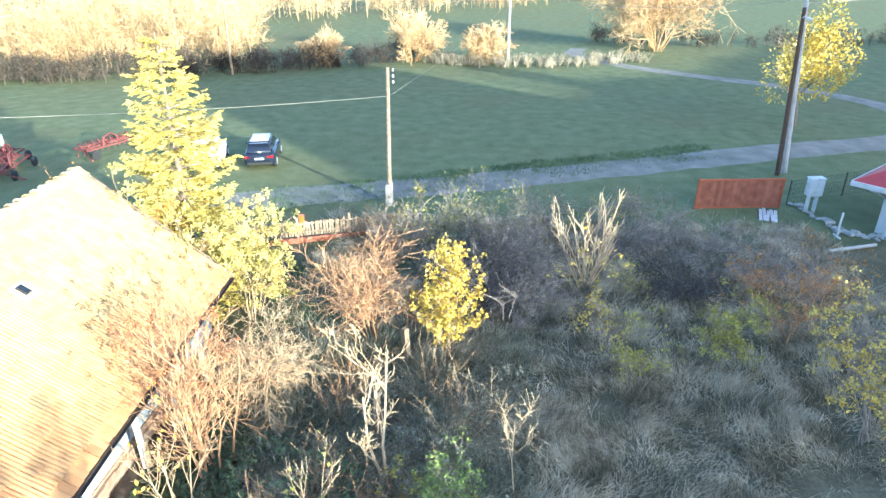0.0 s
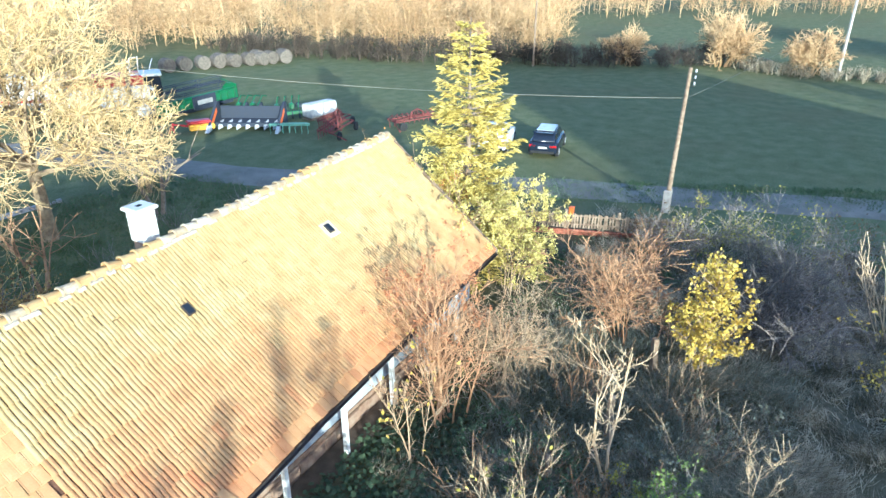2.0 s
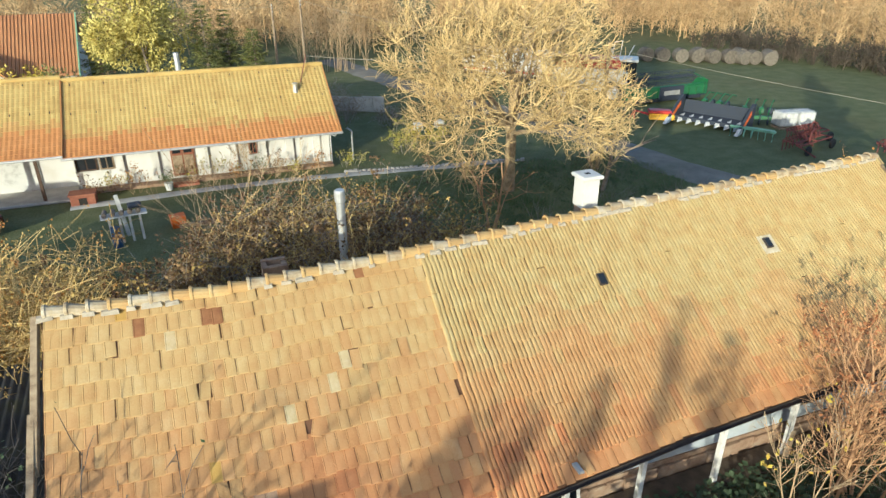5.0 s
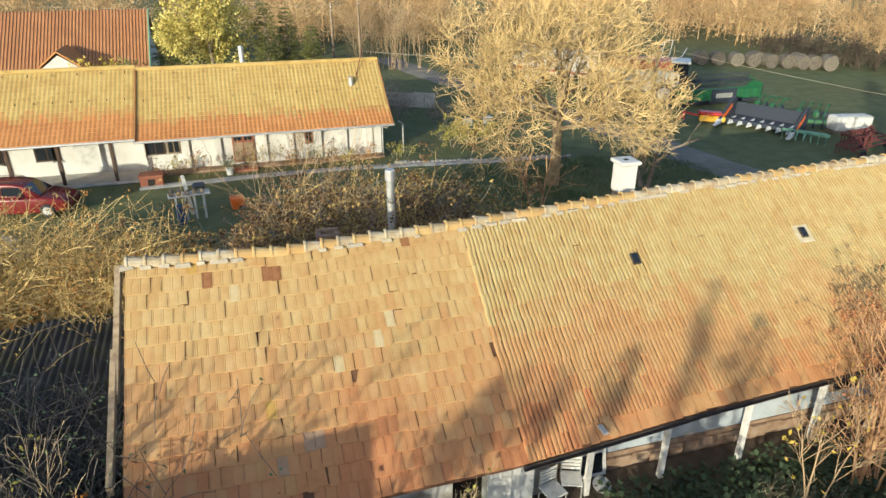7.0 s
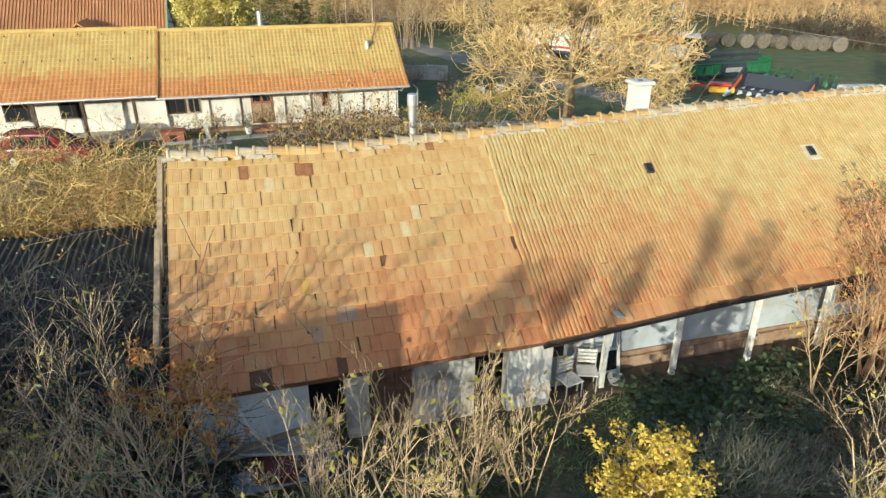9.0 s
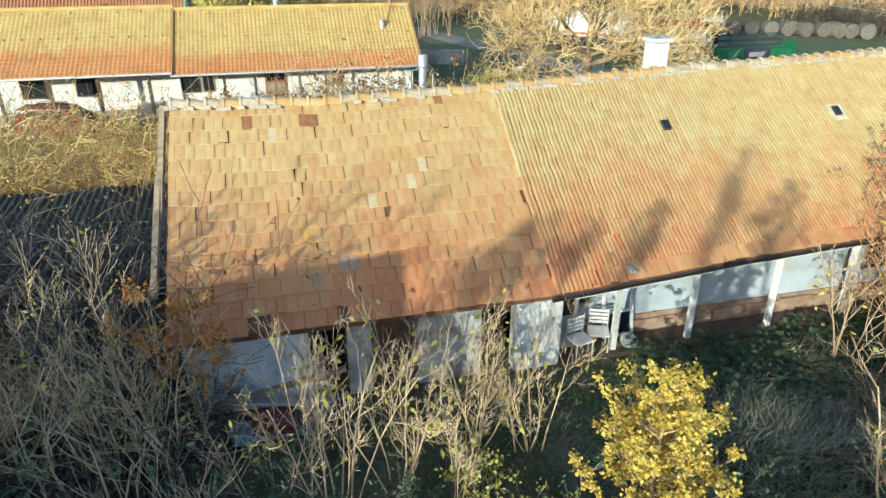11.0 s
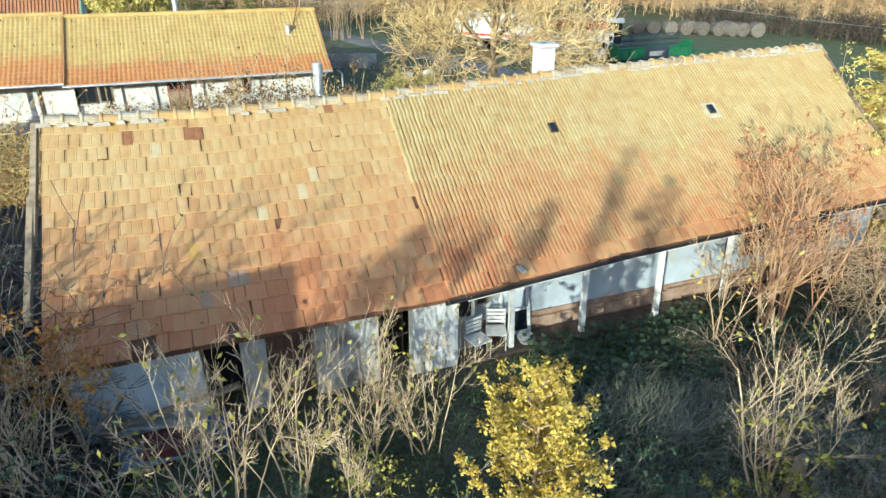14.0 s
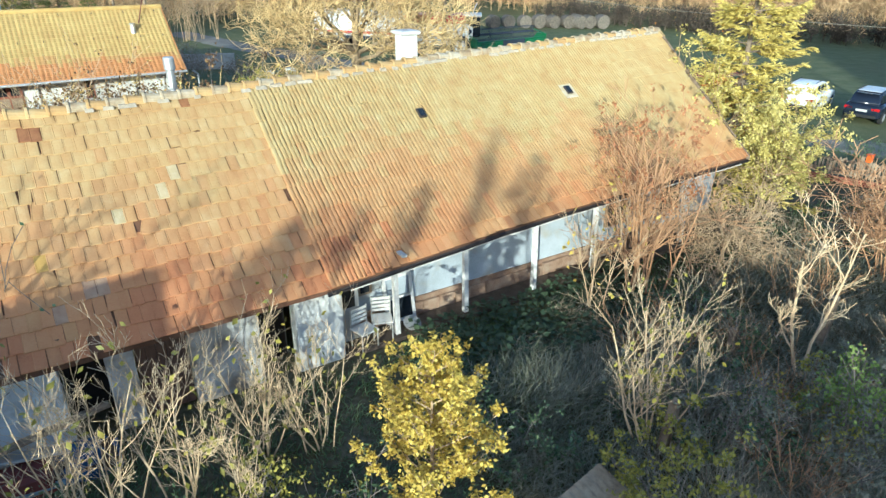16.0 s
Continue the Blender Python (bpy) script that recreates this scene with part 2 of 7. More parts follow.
LEAF_YELLOW = material("yellow_leaves", [(0.40, 0.27, 0.03), (0.58, 0.43, 0.055), (0.68, 0.55, 0.11)], scale=2, rough=0.6, bump=0, random_by="island", spread=0.6, translucent=0.15)
LEAF_LIME = material("yellow_green_leaves", [(0.21, 0.20, 0.03), (0.39, 0.345, 0.05), (0.52, 0.455, 0.08)], scale=2, rough=0.6, bump=0, random_by="island", spread=0.6, translucent=0.15)
LEAF_ORANGE = material("orange_leaves", [(0.26, 0.10, 0.02), (0.42, 0.19, 0.03), (0.50, 0.27, 0.05)], scale=2, rough=0.6, bump=0, random_by="island", spread=0.6, translucent=0.15)
LEAF_PALE = material("pale_yellow_green_leaves", [(0.44, 0.36, 0.08), (0.62, 0.53, 0.14), (0.72, 0.63, 0.21)], scale=1, rough=0.6, bump=0, random_by="island", spread=0.6, translucent=0.15)
TWIG_WALNUT = material("cream_walnut_twigs", [(0.36, 0.25, 0.10), (0.58, 0.42, 0.18), (0.70, 0.55, 0.27)], scale=2, rough=0.9, bump=0, random_by="island", spread=0.4)
WALNUT_BARK = material("pale_walnut_bark", [(0.18, 0.13, 0.075), (0.32, 0.24, 0.14), (0.44, 0.34, 0.20)], scale=5, fine=40, rough=0.95, bump=0.5)
# darker copy of the grey twigs, with deep shade put into the colour
TWIG_SHADED = material("twigs_with_painted_shade", [(0.055, 0.047, 0.04), (0.105, 0.09, 0.076), (0.16, 0.14, 0.12)], scale=3, rough=0.95, bump=0, random_by="island", spread=0.5)
LEAF_GREEN = material("dark_green_leaves", [(0.06, 0.10, 0.045), (0.12, 0.175, 0.075), (0.18, 0.24, 0.11)], scale=2, rough=0.55, bump=0, random_by="island", spread=0.5, translucent=0.2)
LEAF_FRESH = material("fresh_green_leaves", [(0.14, 0.20, 0.04), (0.24, 0.32, 0.06), (0.34, 0.42, 0.10)], scale=2, rough=0.6, bump=0, random_by="island", spread=0.5, translucent=0.2)
# darkened copy of the green leaves, carrying the porch-front shade in its colour
LEAF_SHADED = material("shade_darkened_ground_leaves", [(0.03, 0.052, 0.024), (0.06, 0.09, 0.042), (0.10, 0.135, 0.065)], scale=2, rough=0.55, bump=0, random_by="island", spread=0.5, translucent=0.2)
LEAF_RUST = material("rusty_bramble_leaves", [(0.09, 0.05, 0.025), (0.19, 0.11, 0.045), (0.29, 0.19, 0.075)], scale=2, rough=0.7, bump=0, random_by="island", spread=0.6, translucent=0.2)
NEEDLE = material("spruce_needles", [(0.42, 0.33, 0.06), (0.64, 0.52, 0.11), (0.76, 0.65, 0.19)], scale=1.5, rough=0.7, bump=0, random_by="island", spread=0.6, translucent=0.15)
NEEDLE_DARK = material("dark_conifer_needles", [(0.08, 0.10, 0.028), (0.18, 0.19, 0.05), (0.30, 0.29, 0.075)], scale=1.5, rough=0.7, bump=0, random_by="island", spread=0.6, translucent=0.15)
DRY_GRASS = material("dry_tall_grass", [(0.15, 0.13, 0.075), (0.38, 0.32, 0.21), (0.60, 0.52, 0.37)], amp=2.2, scale=0.9, rough=0.9, bump=0, random_by="island", spread=0.6, translucent=0.2)
GREEN_GRASS = material("short_green_grass", [(0.075, 0.12, 0.045), (0.12, 0.17, 0.07), (0.18, 0.22, 0.10)], scale=0.5, rough=0.9, bump=0, random_by="island", spread=0.5, translucent=0.2)
# scrub colour darkened to carry the shade at the foot of the woods
SCRUB = material("shade_toned_scrub", [(0.035, 0.03, 0.022), (0.07, 0.055, 0.04), (0.11, 0.085, 0.06)], scale=0.3, fine=3, rough=0.95, bump=0, random_by="island", spread=0.5)
TWIG_GOLD = material("golden_twigs", [(0.36, 0.24, 0.08), (0.58, 0.41, 0.15), (0.68, 0.52, 0.23)], scale=2, rough=0.9, bump=0, random_by="island", spread=0.5)
LEAF_RUSSET = material("russet_leaves", [(0.28, 0.11, 0.04), (0.44, 0.19, 0.075), (0.52, 0.28, 0.12)], scale=2, rough=0.65, bump=0, random_by="island", spread=0.6, translucent=0.15)
EARTH = material("dark_trodden_earth", [(0.05, 0.036, 0.025), (0.09, 0.066, 0.045), (0.14, 0.10, 0.07)], scale=3, fine=30, rough=0.95, bump=0.6)
LEAF_GOLD = material("golden_brown_leaves", [(0.26, 0.17, 0.04), (0.46, 0.31, 0.08), (0.58, 0.43, 0.13)], scale=1.5, rough=0.65, bump=0, random_by="island", spread=0.6, translucent=0.15)
WEED = material("grey_green_weeds", [(0.14, 0.145, 0.09), (0.25, 0.25, 0.165), (0.36, 0.345, 0.25)], scale=0.8, rough=0.8, bump=0, random_by="island", spread=0.6, translucent=0.25)
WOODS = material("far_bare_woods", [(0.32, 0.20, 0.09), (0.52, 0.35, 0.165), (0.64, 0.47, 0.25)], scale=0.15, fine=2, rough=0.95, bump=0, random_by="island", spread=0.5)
HAY = material("hay_bale", [(0.09, 0.075, 0.06), (0.145, 0.125, 0.10), (0.20, 0.175, 0.14)], scale=5, fine=60, rough=0.95, bump=0.6, random_by="object", spread=0.3)
CABLE = material("pale_cable", [(0.20, 0.18, 0.14), (0.42, 0.39, 0.31)], scale=1.2, rough=0.7, bump=0)
M_GREEN = paint("machine_green", (0.025, 0.13, 0.045), dirt=0.5)
M_TEAL = paint("pale_green_paint", (0.22, 0.42, 0.28), dirt=0.4)
M_RED = paint("machine_red", (0.42, 0.035, 0.03))
M_RUST = paint("rusty_red_steel", (0.17, 0.045, 0.035), rough=0.8, dirt=0.6)
M_WHITE = paint("machine_white", (0.62, 0.62, 0.60))
M_ORANGE = paint("orange_paint", (0.75, 0.16, 0.02))
M_YELLOW = paint("yellow_paint", (0.70, 0.38, 0.02))
M_NAVY = paint("dark_blue_grey_steel", (0.03, 0.038, 0.058), rough=0.85)
M_BLUE = paint("blue_tarp", (0.02, 0.07, 0.18), rough=0.6, dirt=0.6, scale=6)
M_PALEBLUE = paint("pale_blue_enamel", (0.22, 0.28, 0.30), rough=0.5, dirt=0.6, scale=5)
CAR_DARK = paint("dark_blue_car_paint", (0.015, 0.02, 0.035), rough=0.18, dirt=0.1)
CAR_WHITE = paint("white_car_paint", (0.80, 0.80, 0.80), rough=0.2, dirt=0.08)
CAR_SILVER = paint("pale_car_roof", (0.55, 0.57, 0.60), rough=0.25, dirt=0.1)
CAR_RED = paint("red_car_paint", (0.17, 0.02, 0.02), rough=0.25, dirt=0.15)
TAIL = paint("red_tail_light", (0.5, 0.01, 0.01), rough=0.15, dirt=0.0)
RED_METAL = paint("red_metal_roof", (0.36, 0.05, 0.05), rough=0.5, dirt=0.2)


def glass_material(name, tint):
    m = bpy.data.materials.new(name)
    m.use_nodes = True
    b = m.node_tree.nodes["Principled BSDF"]
    b.inputs["Base Color"].default_value = (*tint, 1)
    b.inputs["Roughness"].default_value = 0.06
    b.inputs["Specular IOR Level"].default_value = 0.7
    return m


GLASS = glass_material("dark_window_glass", (0.02, 0.024, 0.03))


def grade(a, b, t):
    return [tuple(p + (q - p) * t for p, q in zip(u, v)) for u, v in zip(a, b)]


# farmhouse tiles in five grades, from lichen-yellowed to bare red clay
FLAT_YELLOW = [(0.45, 0.255, 0.09), (0.51, 0.325, 0.125), (0.545, 0.375, 0.155), (0.60, 0.455, 0.225)]
RIB_YELLOW = [(0.40, 0.23, 0.085), (0.46, 0.32, 0.125), (0.50, 0.38, 0.165), (0.56, 0.46, 0.235)]
BARE_RED = [(0.37, 0.14, 0.052), (0.465, 0.19, 0.072), (0.50, 0.22, 0.086), (0.53, 0.255, 0.105)]
FLAT_GRADES, FLAT_GRADES_I, RIB_GRADES = [], [], []
for g_ in range(5):
    opts = dict(scale=3.0, fine=32, rough=0.85, amp=0.8)
    FLAT_GRADES.append(material("clay_tile", grade(FLAT_YELLOW, BARE_RED, g_ / 4), random_by="object", spread=0.28, **opts))
    FLAT_GRADES_I.append(material("clay_tile", grade(FLAT_YELLOW, BARE_RED, g_ / 4), random_by="island", spread=0.28, **opts))
    RIB_GRADES.append(material("ribbed_clay_tile", grade(RIB_YELLOW, BARE_RED, g_ / 4), random_by="island", spread=0.14, **opts))


# ---- ground, road, far land ----
def smooth(a, b, t):
    t = min(1.0, max(0.0, (t - a) / (b - a)))
    return t * t * (3 - 2 * t)


def ground_height(x, y):
    h = 0.05 * noise.noise(Vector((x * 0.35, y * 0.35, 0))) + 0.03 * noise.noise(Vector((x * 1.1, y * 1.1, 3)))
    h *= 1.0 - 0.9 * smooth(0, 4, 4 - max(-1 - x, x - 22.5, -6 - y, y - 5, 0))
    d = math.hypot(x - 20, y)
    if d > 150:
        h += 28 * smooth(150, 900, d) + 3 * noise.noise(Vector((x * 0.01, y * 0.01, 5))) * smooth(150, 300, d)
    along = (x - 5) * -0.689 + (y + 5) * -0.725
    across = (x - 5) * 0.725 + (y + 5) * -0.689
    if along > 55:
        bank = smooth(62, 100, along) * (1 - smooth(102, 190, along)) * (1 - smooth(110, 170, abs(across)))
        h = max(h, 0) * (1 - bank) + bank * (19.6 + 1.7 * smooth(5.8, 8.2, across) + 1.8 * smooth(17.5, 20, across) + 9.9 * smooth(24.5, 28, across) - 8.0 * smooth(46, 51, across) + 0.7 * noise.noise(Vector((across * 0.09, 0, 1))) + 0.5 * noise.noise(Vector((across * 0.4, along * 0.1, 1))))
    return h


def axis(lo, hi, step):
    inner = list(np.arange(lo, hi + 0.01, step))
    out, g = [], step
    v = hi
    while v < 2600:
        g *= 1.22
        v += g
        out.append(v)
    left, v, g = [], lo, step
    while v > -2600:
        g *= 1.22
        v -= g
        left.append(v)
    return left[::-1] + inner + out


gx, gy = axis(-70, 112, 1.3), axis(-125, 80, 1.3)
gm = Mesh()
gm.v = [(x, y, ground_height(x, y)) for x in gx for y in gy]
ny = len(gy)
gm.f = [(i * ny + j, (i + 1) * ny + j, (i + 1) * ny + j + 1, i * ny + j + 1) for i in range(len(gx) - 1) for j in range(ny - 1)]


def ground_material():
    m = bpy.data.materials.new("meadow_ground")
    m.use_nodes = True
    nt = m.node_tree
    nd, ln = nt.nodes, nt.links
    b = nd["Principled BSDF"]
    b.inputs["Roughness"].default_value = 0.95
    b.inputs["Specular IOR Level"].default_value = 0.2
    geo = nd.new("ShaderNodeNewGeometry")

    def tex(scale, detail=6):
        n = nd.new("ShaderNodeTexNoise")
        n.inputs["Scale"].default_value, n.inputs["Detail"].default_value = scale, detail
        ln.new(geo.outputs["Position"], n.inputs["Vector"])
        return n.outputs[0]

    def ramp(fac, *stops):
        r = nd.new("ShaderNodeValToRGB")
        while len(r.color_ramp.elements) < len(stops):
            r.color_ramp.elements.new(0.5)
        for e, (p, c) in zip(r.color_ramp.elements, stops):
            e.position, e.color = p, (*c, 1)
        ln.new(fac, r.inputs[0])
        return r.outputs[0]

    def math_node(op, a, c, d=0.0):
        n = nd.new("ShaderNodeMath")
        n.operation = op
        for i, q in enumerate((a, c, d)):
            if isinstance(q, (int, float)):
                n.inputs[i].default_value = q
            else:
                ln.new(q, n.inputs[i])
        return n.outputs[0]

    big, mid, small = tex(0.09), tex(0.9), tex(9)
    blend = math_node("ADD", math_node("MULTIPLY_ADD", mid, 0.55, 0.0), math_node("MULTIPLY_ADD", small, 0.5, 0.0))
    field = ramp(blend, (0.3, (0.085, 0.10, 0.042)), (0.5, (0.135, 0.15, 0.066)), (0.72, (0.20, 0.205, 0.105)))
    rough = ramp(blend, (0.3, (0.05, 0.047, 0.026)), (0.5, (0.10, 0.092, 0.054)), (0.72, (0.20, 0.17, 0.11)))
    straw = ramp(big, (0.5, (0.0, 0.0, 0.0)), (0.68, (1, 1, 1)))
    sep = nd.new("ShaderNodeSeparateXYZ")
    ln.new(geo.outputs["Position"], sep.inputs[0])
    wob = math_node("MULTIPLY_ADD", mid, 5.0, -2.5)
    inx = math_node("MULTIPLY", math_node("SUBTRACT", math_node("ADD", 33.0, wob), sep.outputs[0]), 0.4)
    iny = math_node("MULTIPLY", math_node("SUBTRACT", math_node("ADD", -2.0, wob), sep.outputs[1]), 0.4)
    mask = math_node("MINIMUM", math_node("MAXIMUM", math_node("MINIMUM", inx, iny), 0.0), 1.0)
    mx = nd.new("ShaderNodeMix")
    mx.data_type = "RGBA"
    ln.new(mask, mx.inputs[0])
    ln.new(field, mx.inputs[6])
    ln.new(rough, mx.inputs[7])
    m2 = nd.new("ShaderNodeMix")
    m2.data_type = "RGBA"
    sc = math_node("MULTIPLY", straw, 0.45)
    ln.new(sc, m2.inputs[0])
    ln.new(mx.outputs[2], m2.inputs[6])
    m2.inputs[7].default_value = (0.15, 0.13, 0.06, 1)
    ln.new(m2.outputs[2], b.inputs["Base Color"])
    bp = nd.new("ShaderNodeBump")
    bp.inputs["Strength"].default_value, bp.inputs["Distance"].default_value = 0.8, 0.08
    ln.new(blend, bp.inputs["Height"])
    ln.new(bp.outputs[0], b.inputs["Normal"])
    return m


ground = solid("ground", gm, ground_material(), "green and straw-coloured meadow ground with rough grass", "ground", kind="structure", smooth=True)


def strip(name, line, width, mat, label, lift=0.05, ragged=0.25):
    """A road laid along a line of points, with ragged verges."""
    pts = []
    for (x0, y0), (x1, y1) in zip(line, line[1:]):
        n = max(2, int(math.hypot(x1 - x0, y1 - y0) / 0.8))
        pts += [Vector((x0 + (x1 - x0) * i / n, y0 + (y1 - y0) * i / n, 0)) for i in range(n)]
    pts.append(Vector((*line[-1], 0)))
    for _ in range(6):
        pts = [pts[0]] + [(pts[i - 1] + pts[i] * 2 + pts[i + 1]) / 4 for i in range(1, len(pts) - 1)] + [pts[-1]]
    ms = Mesh()
    cols = 7
    for i, p in enumerate(pts):
        d = (pts[min(i + 1, len(pts) - 1)] - pts[max(i - 1, 0)]).normalized()
        s = Vector((d.y, -d.x, 0))
        for k in range(cols):
            u = k / (cols - 1) * 2 - 1
            w = width / 2 * u
            if k in (0, cols - 1):
                w += ragged * noise.noise(Vector((i * 0.35, k * 9, 0))) * (1 if u > 0 else -1)
            q = p + s * w
            z = max(ground_height(q.x, q.y), 0) + lift * (1 if abs(u) < 0.95 else -0.6) + 0.02 * math.cos(u * math.pi * 2.2)
            ms.v.append((q.x, q.y, z))
    for i in range(len(pts) - 1):
        for k in range(cols - 1):
            a = i * cols + k
            ms.f.append((a, a + 1, a + cols + 1, a + cols))
    return solid(name, ms, mat, label, "road", kind="structure", smooth=True)


strip("road", [(17, 58), (20, 45), (23.5, 34), (26.6, 23), (28.7, 13), (32.6, 4.6), (35.2, -1.2), (38, -10.4), (41.9, -21), (46, -31), (49, -40), (50, -56), (48, -80)], 3.1, GRAVEL, "grey gravel village lane between grass verges")
strip("road", [(48.6, -38.5), (51, -43.5), (57, -46.3), (63, -45), (69, -40), (74, -33), (79, -27.5), (83.5, -24.6), (87, -22.5), (92, -24)], 2.3, GRAVEL, "grey gravel track curving off across the field")
strip("pavement", [(-3.2, 20.5), (2, 20.75), (6, 20.9), (11, 20.5), (16, 19.9), (20, 19.6)], 0.7, CONCRETE, "pale concrete garden path beside the lawn", ragged=0.08)


# ---- the old farmhouse with the long clay-tile roof ----
def ridge_at(x):
    y = lerp(x, [0, 3.5, 7.6, 14, 22.4], [-0.62, -0.74, -0.6, -0.3, -0.05])
    return Vector((x, y, 5.85 + 0.69 * y + 0.03 * noise.noise(Vector((x * 0.5, 0, 7)))))


def eave_at(x):
    y = lerp(x, [0, 7.4, 9, 12, 16.4, 22], [-5.38, -5.34, -5.26, -5.08, -4.94, -4.82])
    return Vector((x, y, 5.85 + 0.69 * y + 0.02 * noise.noise(Vector((x * 0.6, 0, 2)))))


def roof_point(x, s):
    """A place on the front slope; s runs from the ridge (0) to the eave (1)."""
    a, b = ridge_at(x), eave_at(x)
    p = a + (b - a) * s
    p.z += -0.05 * math.sin(s * math.pi) + 0.045 * noise.noise(Vector((x * 0.45, s * 3, 11))) * math.sin(min(1, s * 1.2) * math.pi)
    return p


def right_edge(s):
    return 22.4 - 0.6 * s


farmhouse = thing("farmhouse", "long old whitewashed farmhouse with a weathered orange clay-tile roof", "house", pose(0, 0, 0))

# roof body: one slab for each slope
slab = Mesh()
cols = [i * 0.9 for i in range(25)] + [22.3]
for x in cols:
    for s in (0.0, 0.25, 0.5, 0.75, 0.985):
        p = roof_point(min(x, right_edge(s) - 0.05), s)
        slab.v.append((p.x, p.y, p.z - 0.05))
    for s in (0.985, 0.5, 0.0):
        p = roof_point(min(x, right_edge(s) - 0.05), s)
        slab.v.append((p.x, p.y, p.z - 0.19))
for i in range(len(cols) - 1):
    for k in range(8):
        a, b = i * 8 + k, i * 8 + (k + 1) % 8
        slab.f.append((a, b, b + 8, a + 8))
slab.f += [tuple(range(8))[::-1], tuple((len(cols) - 1) * 8 + k for k in range(8))]
roof = part("roof", slab, UNDERLAY, farmhouse, "weathered orange clay-tile roof with a sagging ridge")
back = Mesh()
for x in cols:
    r = ridge_at(x)
    back.v += [(r.x, r.y, r.z - 0.03), (r.x, 2.6, 3.22), (r.x, 2.6, 3.08), (r.x, r.y, r.z - 0.2)]
for i in range(len(cols) - 1):
    for k in range(4):
        a, b = i * 4 + k, i * 4 + (k + 1) % 4
        back.f.append((a, b, b + 4, a + 4))
back.f += [(3, 2, 1, 0), tuple((len(cols) - 1) * 4 + k for k in range(4))]
part("rear_roof", back, TILE_I, farmhouse)


def wall_piece(x0, x1, y, z1, mat=PLASTER, thick=0.35, z0=0.0, name="wall"):
    ms = Mesh()
    ms.box((x0, y, z0), (x1, y + thick, z1), ch=0.015)
    return part(name, ms, mat, farmhouse)


# front of the left-hand part, under the low eave
wall_piece(0.12, 2.5, -4.75, 1.78, WHITEWASH)
wall_piece(0.12, 2.5, -4.72, 2.3, WOOD_DARK, 0.1, 1.8)
wall_piece(3.25, 3.74, -4.75, 2.2, PLASTER)
wall_piece(4.72, 6.1, -4.72, 2.2, PLASTER)
wall_piece(6.86, 7.92, -4.78, 2.2, PLASTER_CLEAN)
# two gaps in the front closed by near-black boxes, their shade painted on
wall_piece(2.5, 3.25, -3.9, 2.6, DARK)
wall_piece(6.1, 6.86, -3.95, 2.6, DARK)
door = part("door", Mesh().box((3.76, -4.6, 0.05), (4.7, -4.52, 2.15), ch=0.01), WOOD_DARK, farmhouse, "dark brown plank door")
for k in range(5):
    part("plank", Mesh().box((3.78 + 0.184 * k, -4.635, 0.08), (3.95 + 0.184 * k, -4.603, 2.12), ch=0.006), material("door_plank", [(0.10, 0.055, 0.035), (0.17, 0.10, 0.065)], scale=6) if k == 0 else bpy.data.materials["door_plank"], door)
# recessed front of the right-hand part, its earthy plinth and ends
# this wall's blue-grey comes from shade mixed into the wash colour
wall_piece(7.92, 21.5, -3.95, 3.0, SHADE_BLUE_WASH)
plinth = part("plinth", Mesh().box((7.95, -3.99, 0.0), (21.5, -3.953, 0.52)), PLINTH, farmhouse, "earthy brown plinth of crumbling stone")
for k in range(28):
    x = 7.95 + k * 0.485
    h = 0.40 + 0.09 * noise.noise(Vector((x, 0, 4)))
    part("stone", Mesh().box((x, -4.06 - 0.06 * rng.random(), 0.0), (x + 0.47, -3.992, h), ch=0.02), PLINTH, plinth)
for x0, x1 in ((0.12, 0.45), (21.15, 21.5)):
    gb = Mesh()
    prof = [(-4.7, 0), (2.3, 0), (2.3, 3.1), (-0.4, 5.0), (-4.7, 2.2)] if x0 < 1 else [(-3.94, 0), (2.3, 0), (2.3, 3.2), (-0.1, 5.45), (-3.94, 2.85)]
    gb.prism(prof, x0, x1, "x")
    part("gable_wall", gb, PLASTER, farmhouse)
wall_piece(0.45, 21.15, 1.95, 3.2, PLASTER)
part("terrace", Mesh().box((7.9, -4.85, -0.1), (21.6, -4.1, 0.10), ch=0.03), EARTH, farmhouse, "trodden dark earth terrace")

# porch posts, leaning outward, the beam on them and the gutter
for k in range(14):
    x0 = 8.0 + k * 0.98
    e0, e1 = eave_at(x0), eave_at(x0 + 0.98)
    beam = Mesh().add([(x0, e0.y + 0.16, e0.z - 0.30), (x0 + 0.98, e1.y + 0.16, e1.z - 0.30), (x0 + 0.98, e1.y + 0.28, e1.z - 0.30), (x0, e0.y + 0.28, e0.z - 0.30),
              (x0, e0.y + 0.16, e0.z - 0.13), (x0 + 0.98, e1.y + 0.16, e1.z - 0.13), (x0 + 0.98, e1.y + 0.28, e1.z - 0.13), (x0, e0.y + 0.28, e0.z - 0.13)],
             [(3, 2, 1, 0), (4, 5, 6, 7), (0, 1, 5, 4), (1, 2, 6, 5), (2, 3, 7, 6), (3, 0, 4, 7)])
    part("beam", beam, WHITE_WOOD, farmhouse, "white-painted eave beam with peeling paint")
